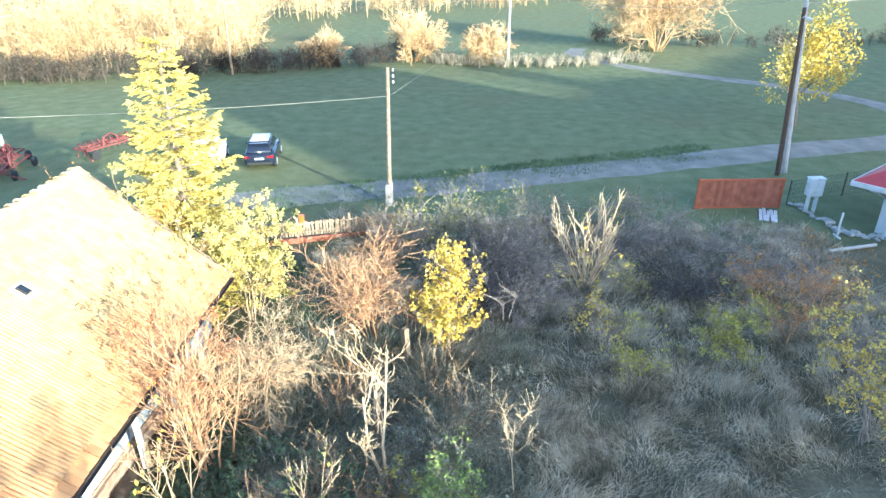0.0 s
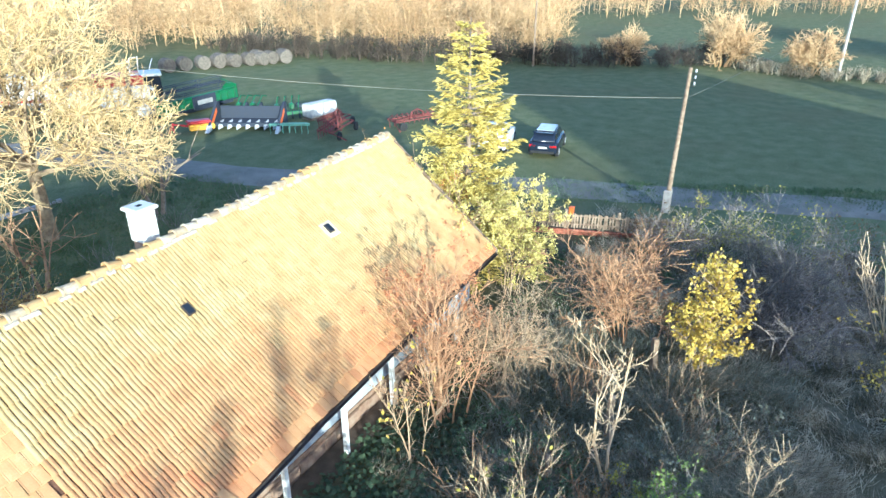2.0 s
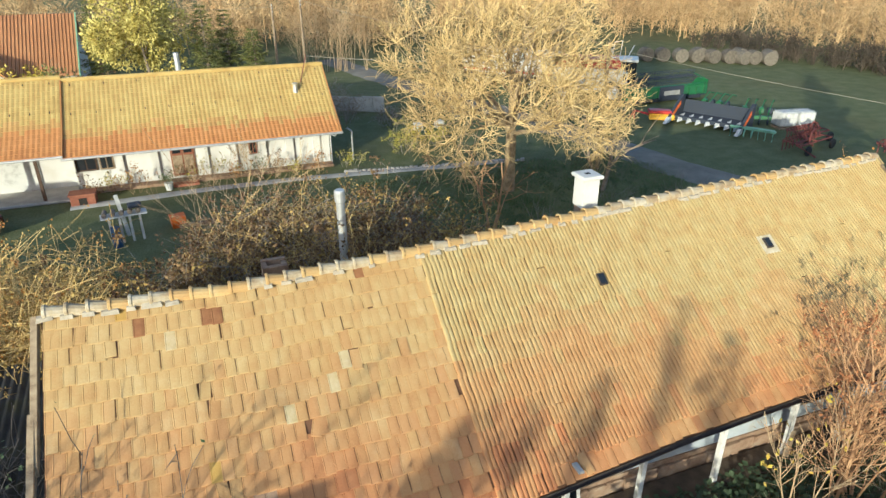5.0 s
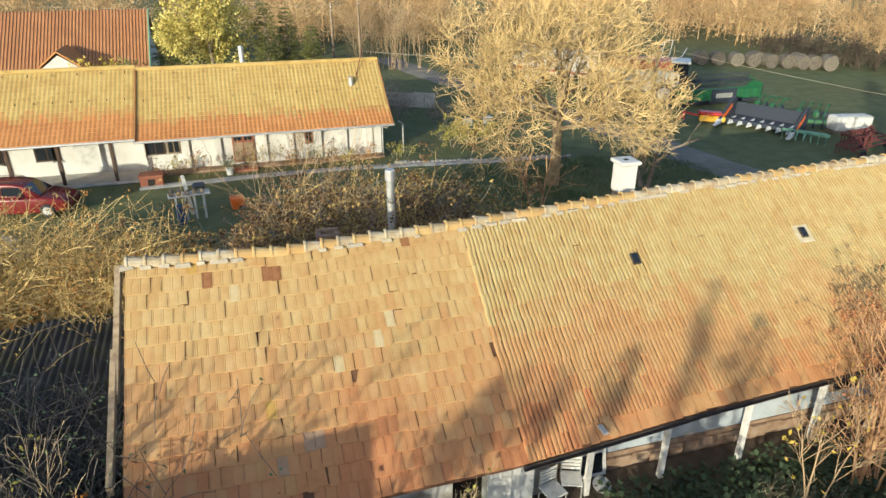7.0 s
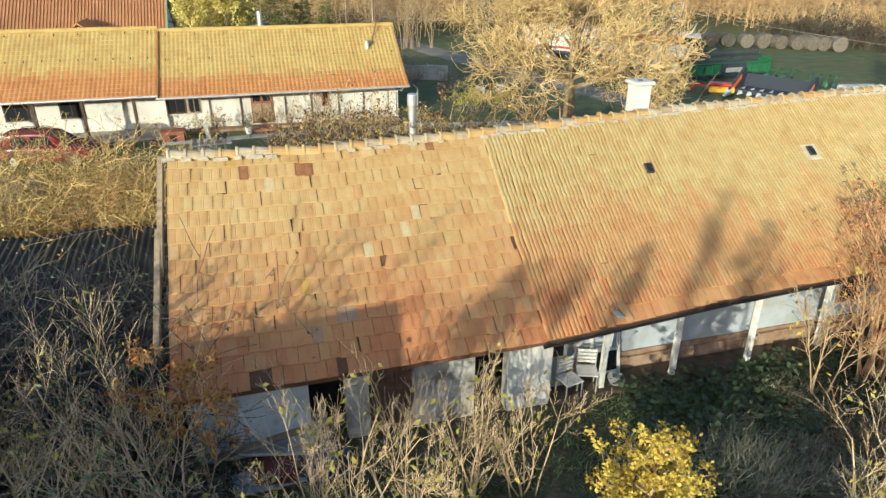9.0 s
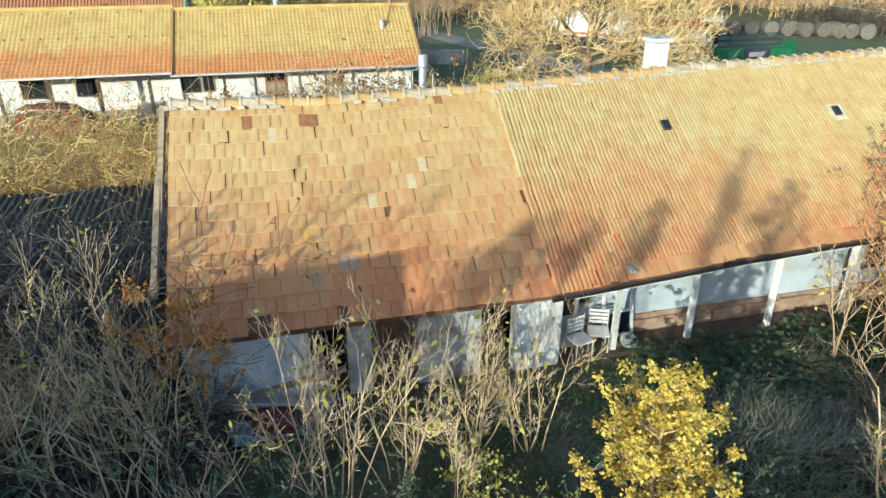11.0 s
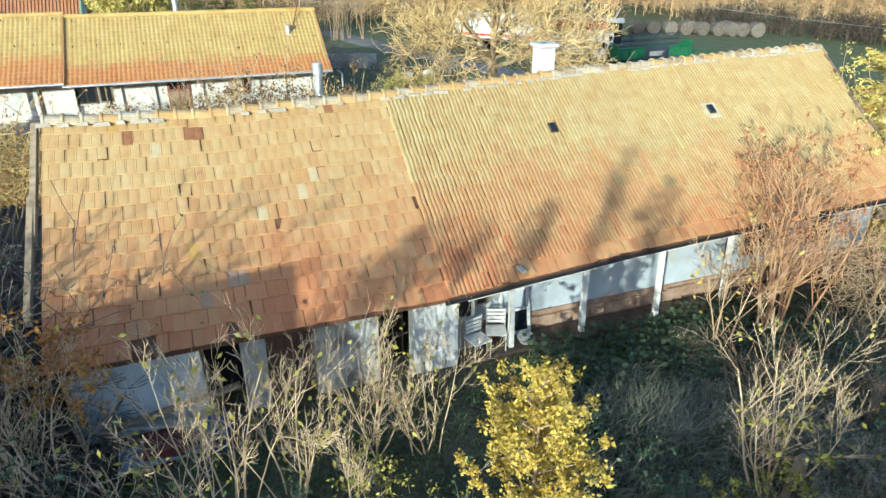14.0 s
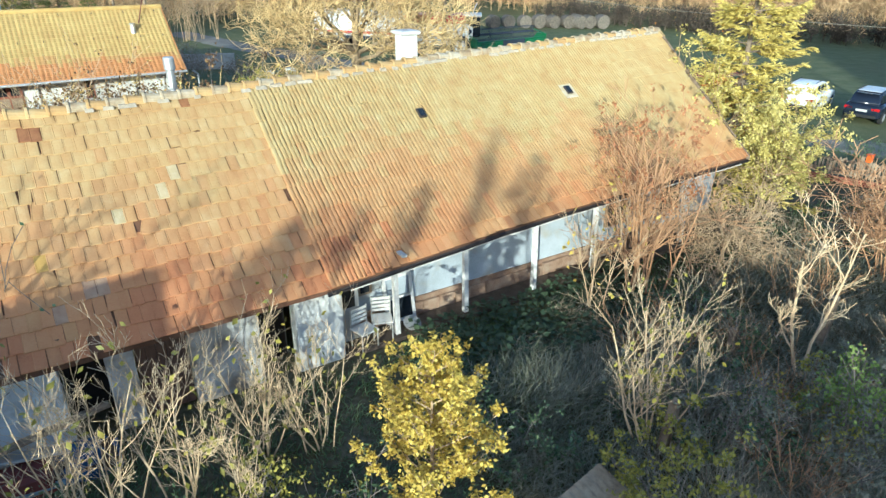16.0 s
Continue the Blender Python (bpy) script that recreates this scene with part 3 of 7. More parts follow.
for x in (9.25, 11.2, 13.4, 15.55, 17.4, 19.3):
    e = eave_at(x)
    ps = Mesh()
    lean = 0.16
    ps.add([(x + 0.1 - 0.06, -4.66, 0), (x + 0.1 + 0.06, -4.66, 0), (x + 0.1 + 0.06, -4.54, 0), (x + 0.1 - 0.06, -4.54, 0),
            (x - lean - 0.055, e.y + 0.16, e.z - 0.28), (x - lean + 0.055, e.y + 0.16, e.z - 0.28), (x - lean + 0.055, e.y + 0.27, e.z - 0.28), (x - lean - 0.055, e.y + 0.27, e.z - 0.28)],
           [(3, 2, 1, 0), (4, 5, 6, 7), (0, 1, 5, 4), (1, 2, 6, 5), (2, 3, 7, 6), (3, 0, 4, 7)])
    post = part("post", ps, WHITE_WOOD, farmhouse, "white-painted wooden porch post")
    if 15 < x < 16:
        part("splint", Mesh().box((x - 0.02, -4.74, 0.0), (x + 0.14, -4.665, 1.05), ch=0.01), WOOD, post, "raw tan timber splint")
gut = Mesh()
pts = [eave_at(0.2 + 0.6 * k) + Vector((0, -0.03, -0.08)) for k in range(37) if 7.2 < 0.2 + 0.6 * k < 21.9]
arc = [(math.cos(a), math.sin(a)) for a in np.linspace(math.pi, 2 * math.pi, 6)]
for p in pts:
    gut.v += [(p.x, p.y + c * 0.065, p.z + s * 0.065) for c, s in arc] + [(p.x, p.y + c * 0.055, p.z + s * 0.055) for c, s in arc[::-1]]
for i in range(len(pts) - 1):
    for k in range(12):
        a, b = i * 12 + k, i * 12 + (k + 1) % 12
        gut.f.append((a, b, b + 12, a + 12))
part("gutter", gut, GUTTER, farmhouse, "dark rusty half-round gutter")
# bargeboards of the near gable
for s0, s1, off in ((0.02, 0.5, 0.0), (0.34, 0.80, 0.07)):
    a, b = roof_point(0, s0), roof_point(0, s1)
    bb = Mesh()
    bb.add([(-0.16 - off, a.y, a.z - 0.16), (-0.05 - off, a.y, a.z - 0.16), (-0.05 - off, a.y, a.z + 0.06), (-0.16 - off, a.y, a.z + 0.06),
            (-0.20 - off, b.y, b.z - 0.16), (-0.09 - off, b.y, b.z - 0.16), (-0.09 - off, b.y, b.z + 0.06), (-0.20 - off, b.y, b.z + 0.06)],
           [(0, 1, 2, 3), (7, 6, 5, 4), (0, 4, 5, 1), (1, 5, 6, 2), (2, 6, 7, 3), (3, 7, 4, 0)])
    part("bargeboard", bb, BOARD, farmhouse, "bare weathered bargeboard coming loose")
a0, b0 = roof_point(21.95, 0.0), roof_point(21.95, 1.0)
fb = Mesh()
fb.add([(22.36, a0.y, a0.z - 0.16), (22.42, a0.y, a0.z - 0.16), (22.42, a0.y, a0.z + 0.03), (22.36, a0.y, a0.z + 0.03), (21.78, b0.y, b0.z - 0.16), (21.84, b0.y, b0.z - 0.16), (21.84, b0.y, b0.z + 0.03), (21.78, b0.y, b0.z + 0.03)],
       [(0, 1, 2, 3), (7, 6, 5, 4), (0, 4, 5, 1), (1, 5, 6, 2), (2, 6, 7, 3), (3, 7, 4, 0)])
part("bargeboard", fb, WOOD, farmhouse, "weathered bargeboard")

# chimney behind the ridge: brick foot, whitewashed shaft, slab cap with a flue
chim = part("chimney", Mesh().box((12.27, 0.17, 5.42), (12.73, 0.63, 6.2), ch=0.02), PLASTER_CLEAN, farmhouse, "whitewashed chimney with a slab cap and bare brick foot")
part("cap", Mesh().box((12.2, 0.1, 6.2), (12.8, 0.7, 6.31), ch=0.03), PLASTER_CLEAN, chim)
part("flue", Mesh().box((12.42, 0.34, 6.28), (12.56, 0.46, 6.316)), DARK, chim)
foot = part("chimney_foot", Mesh().box((12.3, 0.2, 4.7), (12.70, 0.6, 5.42)), PLINTH, farmhouse)
for row in range(8):
    for k in range(3):
        o = 0.1 * (row % 2)
        x0 = 12.27 + k * 0.155 - o * 0.3
        part("brick", Mesh().box((max(12.275, x0), 0.175, 4.80 + row * 0.077), (min(12.725, x0 + 0.145), 0.26, 4.865 + row * 0.077), ch=0.006), BRICK, foot)
# steel flue and a low broken vent stack on the rear slope
pipe = part("flue_pipe", Mesh().tube([(6.59, 3.24, 0.0), (6.59, 3.24, 5.3)], 0.12, 14), STEEL, farmhouse, "pale galvanised flue pipe")
part("collar", Mesh().tube([(6.59, 3.24, 5.3), (6.59, 3.24, 5.33), (6.59, 3.24, 5.62), (6.59, 3.24, 5.66)], [0.12, 0.15, 0.15, 0.13], 14), STEEL, pipe)
stack = Mesh()
for lo, hi in (((4.2, 0.85, 4.0), (4.78, 0.98, 4.86)), ((4.2, 1.3, 4.0), (4.78, 1.43, 4.84)), ((4.2, 0.98, 4.0), (4.32, 1.3, 4.82)), ((4.66, 0.98, 4.0), (4.78, 1.3, 4.78))):
    stack.box(lo, hi, ch=0.01)
part("vent_shaft", stack, PLINTH, farmhouse, "low broken grey vent stack")
# two roof vents of dark glass, and the bent metal catch at the eave
for x, s in ((11.62, 0.315), (16.73, 0.335)):
    p, q = roof_point(x, s), roof_point(x, s + 0.06)
    d = (q - p).normalized()
    n = Vector((1, 0, 0)).cross(d) * -1
    n = n if n.z > 0 else -n
    m = Matrix.Translation(p + n * 0.05) @ Matrix((Vector((1, 0, 0)), d, n)).transposed().to_4x4()
    if x > 15:
        part("worn_patch", Mesh().box((-0.24, -0.24, -0.045), (0.24, 0.30, -0.013), m, ch=0.01), RIDGE_WHITE, farmhouse, "bleached white patch of tiles round the vent")
    vf = part("roof_vent", Mesh().box((-0.10, -0.15, -0.03), (0.10, 0.15, 0.035), m, ch=0.012), GUTTER, farmhouse, "small dark roof vent in a worn patch of tiles")
    part("pane", Mesh().box((-0.075, -0.12, 0.036), (0.075, 0.12, 0.042), m), GLASS, vf)
p = roof_point(9.26, 0.965)
part("eave_bracket", Mesh().box((p.x - 0.07, p.y - 0.16, p.z + 0.03), (p.x + 0.05, p.y + 0.12, p.z + 0.10), ch=0.015), CONCRETE, farmhouse, "bent blue-grey metal bracket at the eave")
# windows and shutters in the recessed wall
for x0, x1, z0, z1 in ((8.35, 9.0, 1.0, 2.05), (16.6, 17.5, 0.95, 2.0), (18.9, 19.8, 0.95, 2.0)):
    w = part("window", Mesh().box((x0, -4.01, z0), (x1, -3.954, z1), ch=0.01), WOOD, farmhouse, "weathered casement window")
    part("pane", Mesh().box((x0 + 0.07, -4.03, z0 + 0.07), ((x0 + x1) / 2 - 0.03, -3.683, z1 - 0.07)), GLASS, w)
    part("pane", Mesh().box(((x0 + x1) / 2 + 0.03, -4.03, z0 + 0.07), (x1 - 0.07, -4.013, z1 - 0.07)), GLASS, w)


# ---- the white house beyond, with its two roofs ----
def sheet_roof(ms, x0, x1, rows, thick=0.14):
    """A roof face through (y, z) rows, from x0 to x1."""
    n = len(rows)
    prof = [(y, z) for y, z in rows] + [(y, z - thick) for y, z in rows[::-1]]
    ms.prism(prof, x0, x1, "x")
    return ms


def pantiles(x0, x1, rows, wide, deep, reds, mids, yellows, red_to):
    """Rows of small tiles on the face through (y, z) rows, from the eave upward; bare orange below, lichen-yellow above, mixed where they meet."""
    total = sum(math.hypot(b[0] - a[0], b[1] - a[1]) for a, b in rows)
    done = 0.0
    for (ya, za), (yb, zb) in rows:
        L = math.hypot(yb - ya, zb - za)
        dy, dz = (yb - ya) / L, (zb - za) / L
        nrow = max(1, int(L / deep))
        for r in range(nrow):
            s = r * L / nrow
            x = x0
            while x < x1 - 0.05:
                w = min(wide, x1 - x)
                lift = 0.006 + 0.008 * rng.random()
                a0 = (ya + dy * s, za + dz * s)
                a1 = (ya + dy * (s + deep * 1.1), za + dz * (s + deep * 1.1))
                v = [(x + 0.006, a0[0], a0[1] + 0.010 + lift), (x + w * 0.5, a0[0], a0[1] + 0.034 + lift), (x + w - 0.006, a0[0], a0[1] + 0.010 + lift),
                     (x + 0.006, a1[0], a1[1] + 0.006), (x + w * 0.5, a1[0], a1[1] + 0.028), (x + w - 0.006, a1[0], a1[1] + 0.006),
                     (x + 0.006, a0[0], a0[1]), (x + w - 0.006, a0[0], a0[1])]
                up = (done + s) / total + 0.05 * noise.noise(Vector((x * 0.5, (done + s) * 0.9, 8))) + 0.03 * rng.gauss(0, 1)
                (reds if up < red_to - 0.04 else mids if up < red_to + 0.05 else yellows).add(v, [(0, 1, 4, 3), (1, 2, 5, 4), (6, 7, 2, 1, 0)])
                x += wide
        done += L


white_house = thing("white_house", "long low white cottage with an orange-tiled roof, darker along the eave", "house", pose(0, 0, 0))
EAVE, KINK, RIDGE = (20.95, 2.36), (22.35, 3.12), (25.4, 5.2)
for x0, x1, up in ((-3.15, 10.45, 0.0), (-13.5, -3.05, 0.14)):
    e, k, r = [(y, z + up) for y, z in (EAVE, KINK, RIDGE)]
    wr = Mesh()
    sheet_roof(wr, x0, x1, [e, k, r])
    sheet_roof(wr, x0, x1, [r, (29.6, 2.4 + up)])
    slabw = part("roof", wr, TILE_RED, white_house, "orange clay-tile roof with a paler lichen-covered upper part")
    low, mid, high = Mesh(), Mesh(), Mesh()
    # left roof's orange rows reach higher, standing for a tree's soft shadow
    pantiles(x0 + 0.06, x1 - 0.06, [(e, k), (k, r)], 0.225, 0.30, low, mid, high, 0.25 if up == 0 else 0.36)
    tagged(part("lower_tiles", low, TILE_RED, slabw, "bright orange tiles"), kind="stuff")
    tagged(part("middle_tiles", mid, TILE_HALF, slabw, "orange tiles with thin lichen"), kind="stuff")
    tagged(part("upper_tiles", high, TILE_MOSS, slabw, "yellowed lichen-covered tiles"), kind="stuff")
    rt = Mesh()
    x = x0
    while x < x1 - 0.1:
        rt.tube([(x, r[0], r[1] + 0.0), (min(x + 0.36, x1), r[0], r[1] + 0.02)], [0.14, 0.12], 8)
        x += 0.34
    tagged(part("ridge_tiles", rt, TILE_MOSS, slabw), kind="stuff")
    part("gutter", Mesh().tube([(x0, e[0] - 0.06, e[1] - 0.06), (x1, e[0] - 0.06, e[1] - 0.06)], 0.065, 8), STEEL, white_house, "pale metal gutter")
    # small snow hooks across the upper tiles
    for row, n in ((0.35, 12), (0.9, 9)):
        for q in range(n):
            xx = x0 + 0.5 + (x1 - x0 - 1) * q / (n - 1)
            yy, zz = k[0] + (r[0] - k[0]) * row * 0.98, k[1] + (r[1] - k[1]) * row * 0.98
            part("snow_hook", Mesh().tube([(xx, yy, zz + 0.05), (xx, yy - 0.06, zz + 0.13), (xx, yy - 0.13, zz + 0.04)], 0.018, 5), GUTTER, slabw)
# walls
WY = 23.25
wall = part("wall", Mesh().box((-3.1, WY, 0), (10.0, WY + 0.4, 2.95), ch=0.02), PLASTER_CLEAN, white_house)
part("wall", Mesh().box((-13.4, WY + 0.3, 0), (-3.1, WY + 0.7, 3.0), ch=0.02), PLASTER_CLEAN, white_house)
g = Mesh()
g.prism([(22.9, 0), (29.2, 0), (29.2, 2.5), (25.4, 5.0), (22.9, 3.2)], 9.7, 10.05, "x")
part("gable_wall", g, PLASTER_CLEAN, white_house)
part("gable_wall", Mesh().prism([(23.4, 0), (29.2, 0), (29.2, 2.5), (25.4, 5.1), (23.4, 3.6)], -13.4, -13.1, "x"), PLASTER_CLEAN, white_house)
part("rear_wall", Mesh().box((-13.4, 28.9, 0), (10.0, 29.2, 2.5)), PLASTER_CLEAN, white_house)
for x in (-0.95, 0.75, 3.25, 4.75, 6.35, 7.85, 9.35):
    part("pillar", Mesh().box((x - 0.2, 23.10, 0.0), (x + 0.2, WY - 0.005, 2.8), ch=0.02), PLASTER_CLEAN, white_house)
for x in (-11.6, -9.2, -6.9, -4.4):
    part("post", Mesh().box((x - 0.07, 21.6, 0.0), (x + 0.07, 21.75, 2.72), ch=0.01), WOOD_DARK, white_house, "dark timber porch post")
part("terrace", Mesh().box((-3.0, 22.2, 0.0), (10.1, 22.84, 0.16), ch=0.03), PLINTH, white_house)
part("terrace", Mesh().box((-13.3, 21.4, 0.0), (-3.05, WY + 0.29, 0.14), ch=0.03), CONCRETE, white_house)
d = part("door", Mesh().box((1.55, WY - 0.08, 0.16), (2.75, WY - 0.004, 2.3), ch=0.02), WOOD_RED, white_house, "brown timber double door")
for x0 in (1.62, 2.18):
    part("panel", Mesh().box((x0, WY - 0.11, 0.3), (x0 + 0.5, WY - 0.085, 1.3), ch=0.01), WOOD, d)
    part("pane", Mesh().box((x0 + 0.05, WY - 0.10, 1.42), (x0 + 0.45, WY - 0.085, 2.15)), GLASS, d)
part("step", Mesh().box((1.5, 21.7, 0), (2.8, 22.2, 0.15), ch=0.02), BRICK, white_house)
for x0, x1, mat in ((-1.9, -1.2, WOOD), (5.6, 6.05, WOOD_RED), (6.05, 6.15, WOOD), (-11.2, -10.0, WOOD_DARK), (-8.5, -7.3, WOOD_DARK), (-3.0, -2.0, WOOD_DARK)):
    yy = WY - 0.004 if x0 > -3.05 else WY + 0.296
    if x1 - x0 < 0.2:
        continue
    w = part("window", Mesh().box((x0, yy - 0.07, 0.95), (x1, yy, 2.1), ch=0.015), mat, white_house, "brown-framed window")
    part("pane", Mesh().box((x0 + 0.08, yy - 0.09, 1.03), ((x0 + x1) / 2 - 0.03, yy - 0.072, 2.02)), GLASS, w)
    part("pane", Mesh().box(((x0 + x1) / 2 + 0.03, yy - 0.09, 1.03), (x1 - 0.08, yy - 0.072, 2.02)), GLASS, w)
    part("sill", Mesh().box((x0 - 0.06, yy - 0.14, 0.88), (x1 + 0.06, yy, 0.945), ch=0.01), PLASTER_CLEAN, w)
part("door", Mesh().box((-6.6, WY + 0.22, 0.14), (-4.7, WY + 0.297, 2.35), ch=0.02), M_WHITE, white_house, "wide white garage door")
part("downpipe", Mesh().tube([(10.12, 20.95, 2.25), (10.15, 21.6, 1.95), (10.12, 22.8, 1.75), (10.12, 22.8, 0.1)], 0.045, 8), STEEL, white_house)
part("roof_vent", Mesh().tube([(8.55, 23.75, 4.0), (8.55, 23.75, 4.45), (8.55, 23.75, 4.55)], [0.14, 0.12, 0.16], 10), STEEL, white_house, "small pale roof vent cowl")
part("mast_stay", Mesh().tube([(8.9, 24.2, 4.35), (9.55, 25.4, 5.75)], 0.025, 6), M_RUST, white_house, "rust-red mast stay")
part("chimney_pipe", Mesh().tube([(2.6, 28.0, 3.2), (2.6, 28.0, 5.9)], 0.16, 10), STEEL, white_house, "pale chimney pipe")

# the brown-roofed house far behind
far_house = thing("red_roofed_house", "far house with a steep brown-red ribbed roof and a white lean-to", "house", pose(0, 0, 0))
fr = Mesh()
fr.prism([(45.2, 2.3), (50.0, 6.3), (54.8, 2.3), (54.8, 2.15), (50.0, 6.15), (45.2, 2.15)], -19.5, -5.0, "x")
frr = part("roof", fr, material("brown_ribbed_roof", [(0.34, 0.155, 0.065), (0.46, 0.23, 0.10)], scale=0.8, rough=0.6), far_house, "brown-red ribbed metal roof")
for k in range(56):
    x = -19.4 + k * 0.258
    part("rib", Mesh().add([(x - 0.04, 45.2, 2.31), (x + 0.04, 45.2, 2.31), (x, 45.2, 2.39), (x - 0.04, 50.0, 6.31), (x + 0.04, 50.0, 6.31), (x, 50.0, 6.39)], [(0, 1, 2), (5, 4, 3), (0, 2, 5, 3), (2, 1, 4, 5)]), bpy.data.materials["brown_ribbed_roof"], frr)
part("wall", Mesh().prism([(45.8, 0), (54.2, 0), (54.2, 2.5), (50, 6.0), (45.8, 2.5)], -19.2, -5.3, "x"), PLASTER_CLEAN, far_house)
part("gable_trim", Mesh().add([(-5.0, 45.2, 2.1), (-4.9, 45.2, 2.1), (-4.9, 45.2, 2.36), (-5.0, 45.2, 2.36), (-5.0, 50, 6.1), (-4.9, 50, 6.1), (-4.9, 50, 6.36), (-5.0, 50, 6.36)], [(0, 1, 2, 3), (7, 6, 5, 4), (0, 4, 5, 1), (1, 5, 6, 2), (2, 6, 7, 3), (3, 7, 4, 0)]), M_TEAL, far_house, "pale teal gable trim")
lt = Mesh().prism([(-12.6, 0), (-9.6, 0), (-9.6, 2.6), (-11.1, 3.7), (-12.6, 2.6)], 43.0, 45.7, "y")
part("dormer_wall", lt, PLASTER_CLEAN, far_house)
part("dormer_roof", Mesh().prism([(-12.9, 2.5), (-11.1, 3.9), (-9.3, 2.5), (-9.3, 2.62), (-11.1, 4.03), (-12.9, 2.62)], 42.8, 46.6, "y"), TILE_RED, far_house)

# corrugated lean-to beside the farmhouse gable
shed = thing("lean_to_shed", "low shed with a mossy dark corrugated sheet roof beside the gable", "shed", pose(0, 0, 0))
sh = Mesh()
nx = 200
for j, (y, z) in enumerate(((-3.0, 1.75), (-1.2, 2.05), (0.6, 2.35), (2.4, 2.62))):
    for i in range(nx + 1):
        x = -7.6 + 7.0 * i / nx
        sh.v.append((x, y + 0.15 * noise.noise(Vector((x * 0.6, j, 0))), z + 0.032 * math.sin(i * math.pi / 2.5) + 0.04 * noise.noise(Vector((x, y, 2)))))
for j in range(3):
    for i in range(nx):
        a = j * (nx + 1) + i
        sh.f.append((a, a + 1, a + nx + 2, a + nx + 1))
nb = len(sh.v)
sh.v += [(x, y, z - 0.03) for x, y, z in sh.v]
sh.f += [tuple(nb + i for i in q[::-1]) for q in sh.f[:]]
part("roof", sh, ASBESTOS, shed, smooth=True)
part("wall", Mesh().box((-7.4, -2.7, 0), (-0.75, -2.45, 1.7), ch=0.02), WOOD_DARK, shed)
part("wall", Mesh().box((-7.4, 2.0, 0), (-0.75, 2.2, 2.45), ch=0.02), WOOD_DARK, shed)
part("wall", Mesh().box((-7.4, -2.45, 0), (-7.2, 2.0, 1.9), ch=0.02), WOOD_DARK, shed)

# barn at the foot of the garden, whose shadow lies on the low end of the roof
barn = thing("barn", "plain rendered barn with a low clay-tile roof below the garden", "barn", pose(0, 0, 0))
barn_m = Matrix(((0.725, -0.689, 0, -4.65), (-0.689, -0.725, 0, -15.15), (0, 0, 1, 0), (0, 0, 0, 1)))
part("wall", Mesh().prism([(-8.2, 0.0), (0.2, 0.0), (0.2, 3.9), (-0.9, 5.6), (-3.8, 4.84), (-8.2, 3.7)], 0.25, 5.0, "y", barn_m), PLASTER, barn)
part("roof", Mesh().prism([(-8.5, 3.72), (-3.8, 4.96), (-0.9, 5.73), (0.35, 3.95), (0.28, 3.85), (-0.95, 5.58), (-3.8, 4.83), (-8.5, 3.6)], 0.0, 5.3, "y", barn_m), TILE_RED, barn)
# unseen wing, added only to block the sun from the thickets by the shed
part("wing_wall", Mesh().prism([(-5.1, 0.0), (-5.1, 4.7), (-7.2, 5.7), (-13.0, 5.7), (-13.0, 0.0)], 5.4, 9.0, "y", barn_m), PLASTER, barn)
part("wing_roof", Mesh().prism([(-5.0, 4.72), (-7.2, 5.82), (-13.2, 5.82), (-13.2, 5.7), (-7.2, 5.7), (-5.0, 4.6)], 5.32, 9.2, "y", barn_m), TILE_RED, barn)


# ---- plants ----
def branch(ms, r, p, d, L, rad, depth, tips, spec, limb=None):
    """One limb and its side shoots. spec: rise, wander, kids, ratio, angle, sides."""
    n = 3 if depth == 0 else 4
    pts, rads = [Vector(p)], [rad]
    d = d.normalized()
    thin = max(rad * (0.35 if depth else 0.3), spec["tip"])
    for i in range(n):
        d = (d + rvec(r) * spec["wander"] + Vector((0, 0, spec["rise"]))).normalized()
        pts.append(pts[-1] + d * (L / n))
        rads.append(rad + (thin - rad) * (i + 1) / n)
    (limb or ms).tube(pts, rads, spec["sides"][min(depth, len(spec["sides"]) - 1)], cap=False)
    tips.append((pts[-1], d))
    if depth > 0:
        lo, hi = spec["kids"][depth - 1]
        for k in range(r.randint(lo, hi)):
            t = r.uniform(spec.get("from", 0.25), 1.0)
            i = min(n - 1, int(t * n))
            q = pts[i].lerp(pts[i + 1], t * n - i)
            ax = (pts[i + 1] - pts[i]).normalized()
            side = ax.cross(rvec(r))
            side = side.normalized() if side.length > 1e-6 else Vector((1, 0, 0))
            a = radians(r.uniform(*spec["angle"]))
            nd = ax * math.cos(a) + side * math.sin(a)
            q_r = rads[i] * 0.6
            branch(ms, r, q, nd, L * r.uniform(*spec["ratio"]), max(q_r, spec["tip"]), depth - 1, tips, spec)
    elif spec.get("mid"):
        tips.append((pts[2], d))


SHRUB = dict(rise=0.10, wander=0.16, kids=[(3, 5), (4, 6), (4, 7)], ratio=(0.38, 0.65), angle=(25, 60), sides=(3, 3, 4, 5), tip=0.006)
WISPY = dict(rise=0.07, wander=0.13, kids=[(3, 6), (5, 8), (5, 8)], ratio=(0.35, 0.6), angle=(22, 48), sides=(3, 3, 4, 5), tip=0.005)
ARCH = dict(rise=-0.05, wander=0.18, kids=[(4, 6), (5, 8), (5, 8)], ratio=(0.4, 0.7), angle=(30, 70), sides=(3, 3, 4, 5), tip=0.006)
WALNUT = dict(rise=0.02, wander=0.25, kids=[(3, 5), (4, 6), (4, 6), (5, 7)], ratio=(0.45, 0.72), angle=(28, 65), sides=(3, 3, 4, 6, 8), tip=0.011)


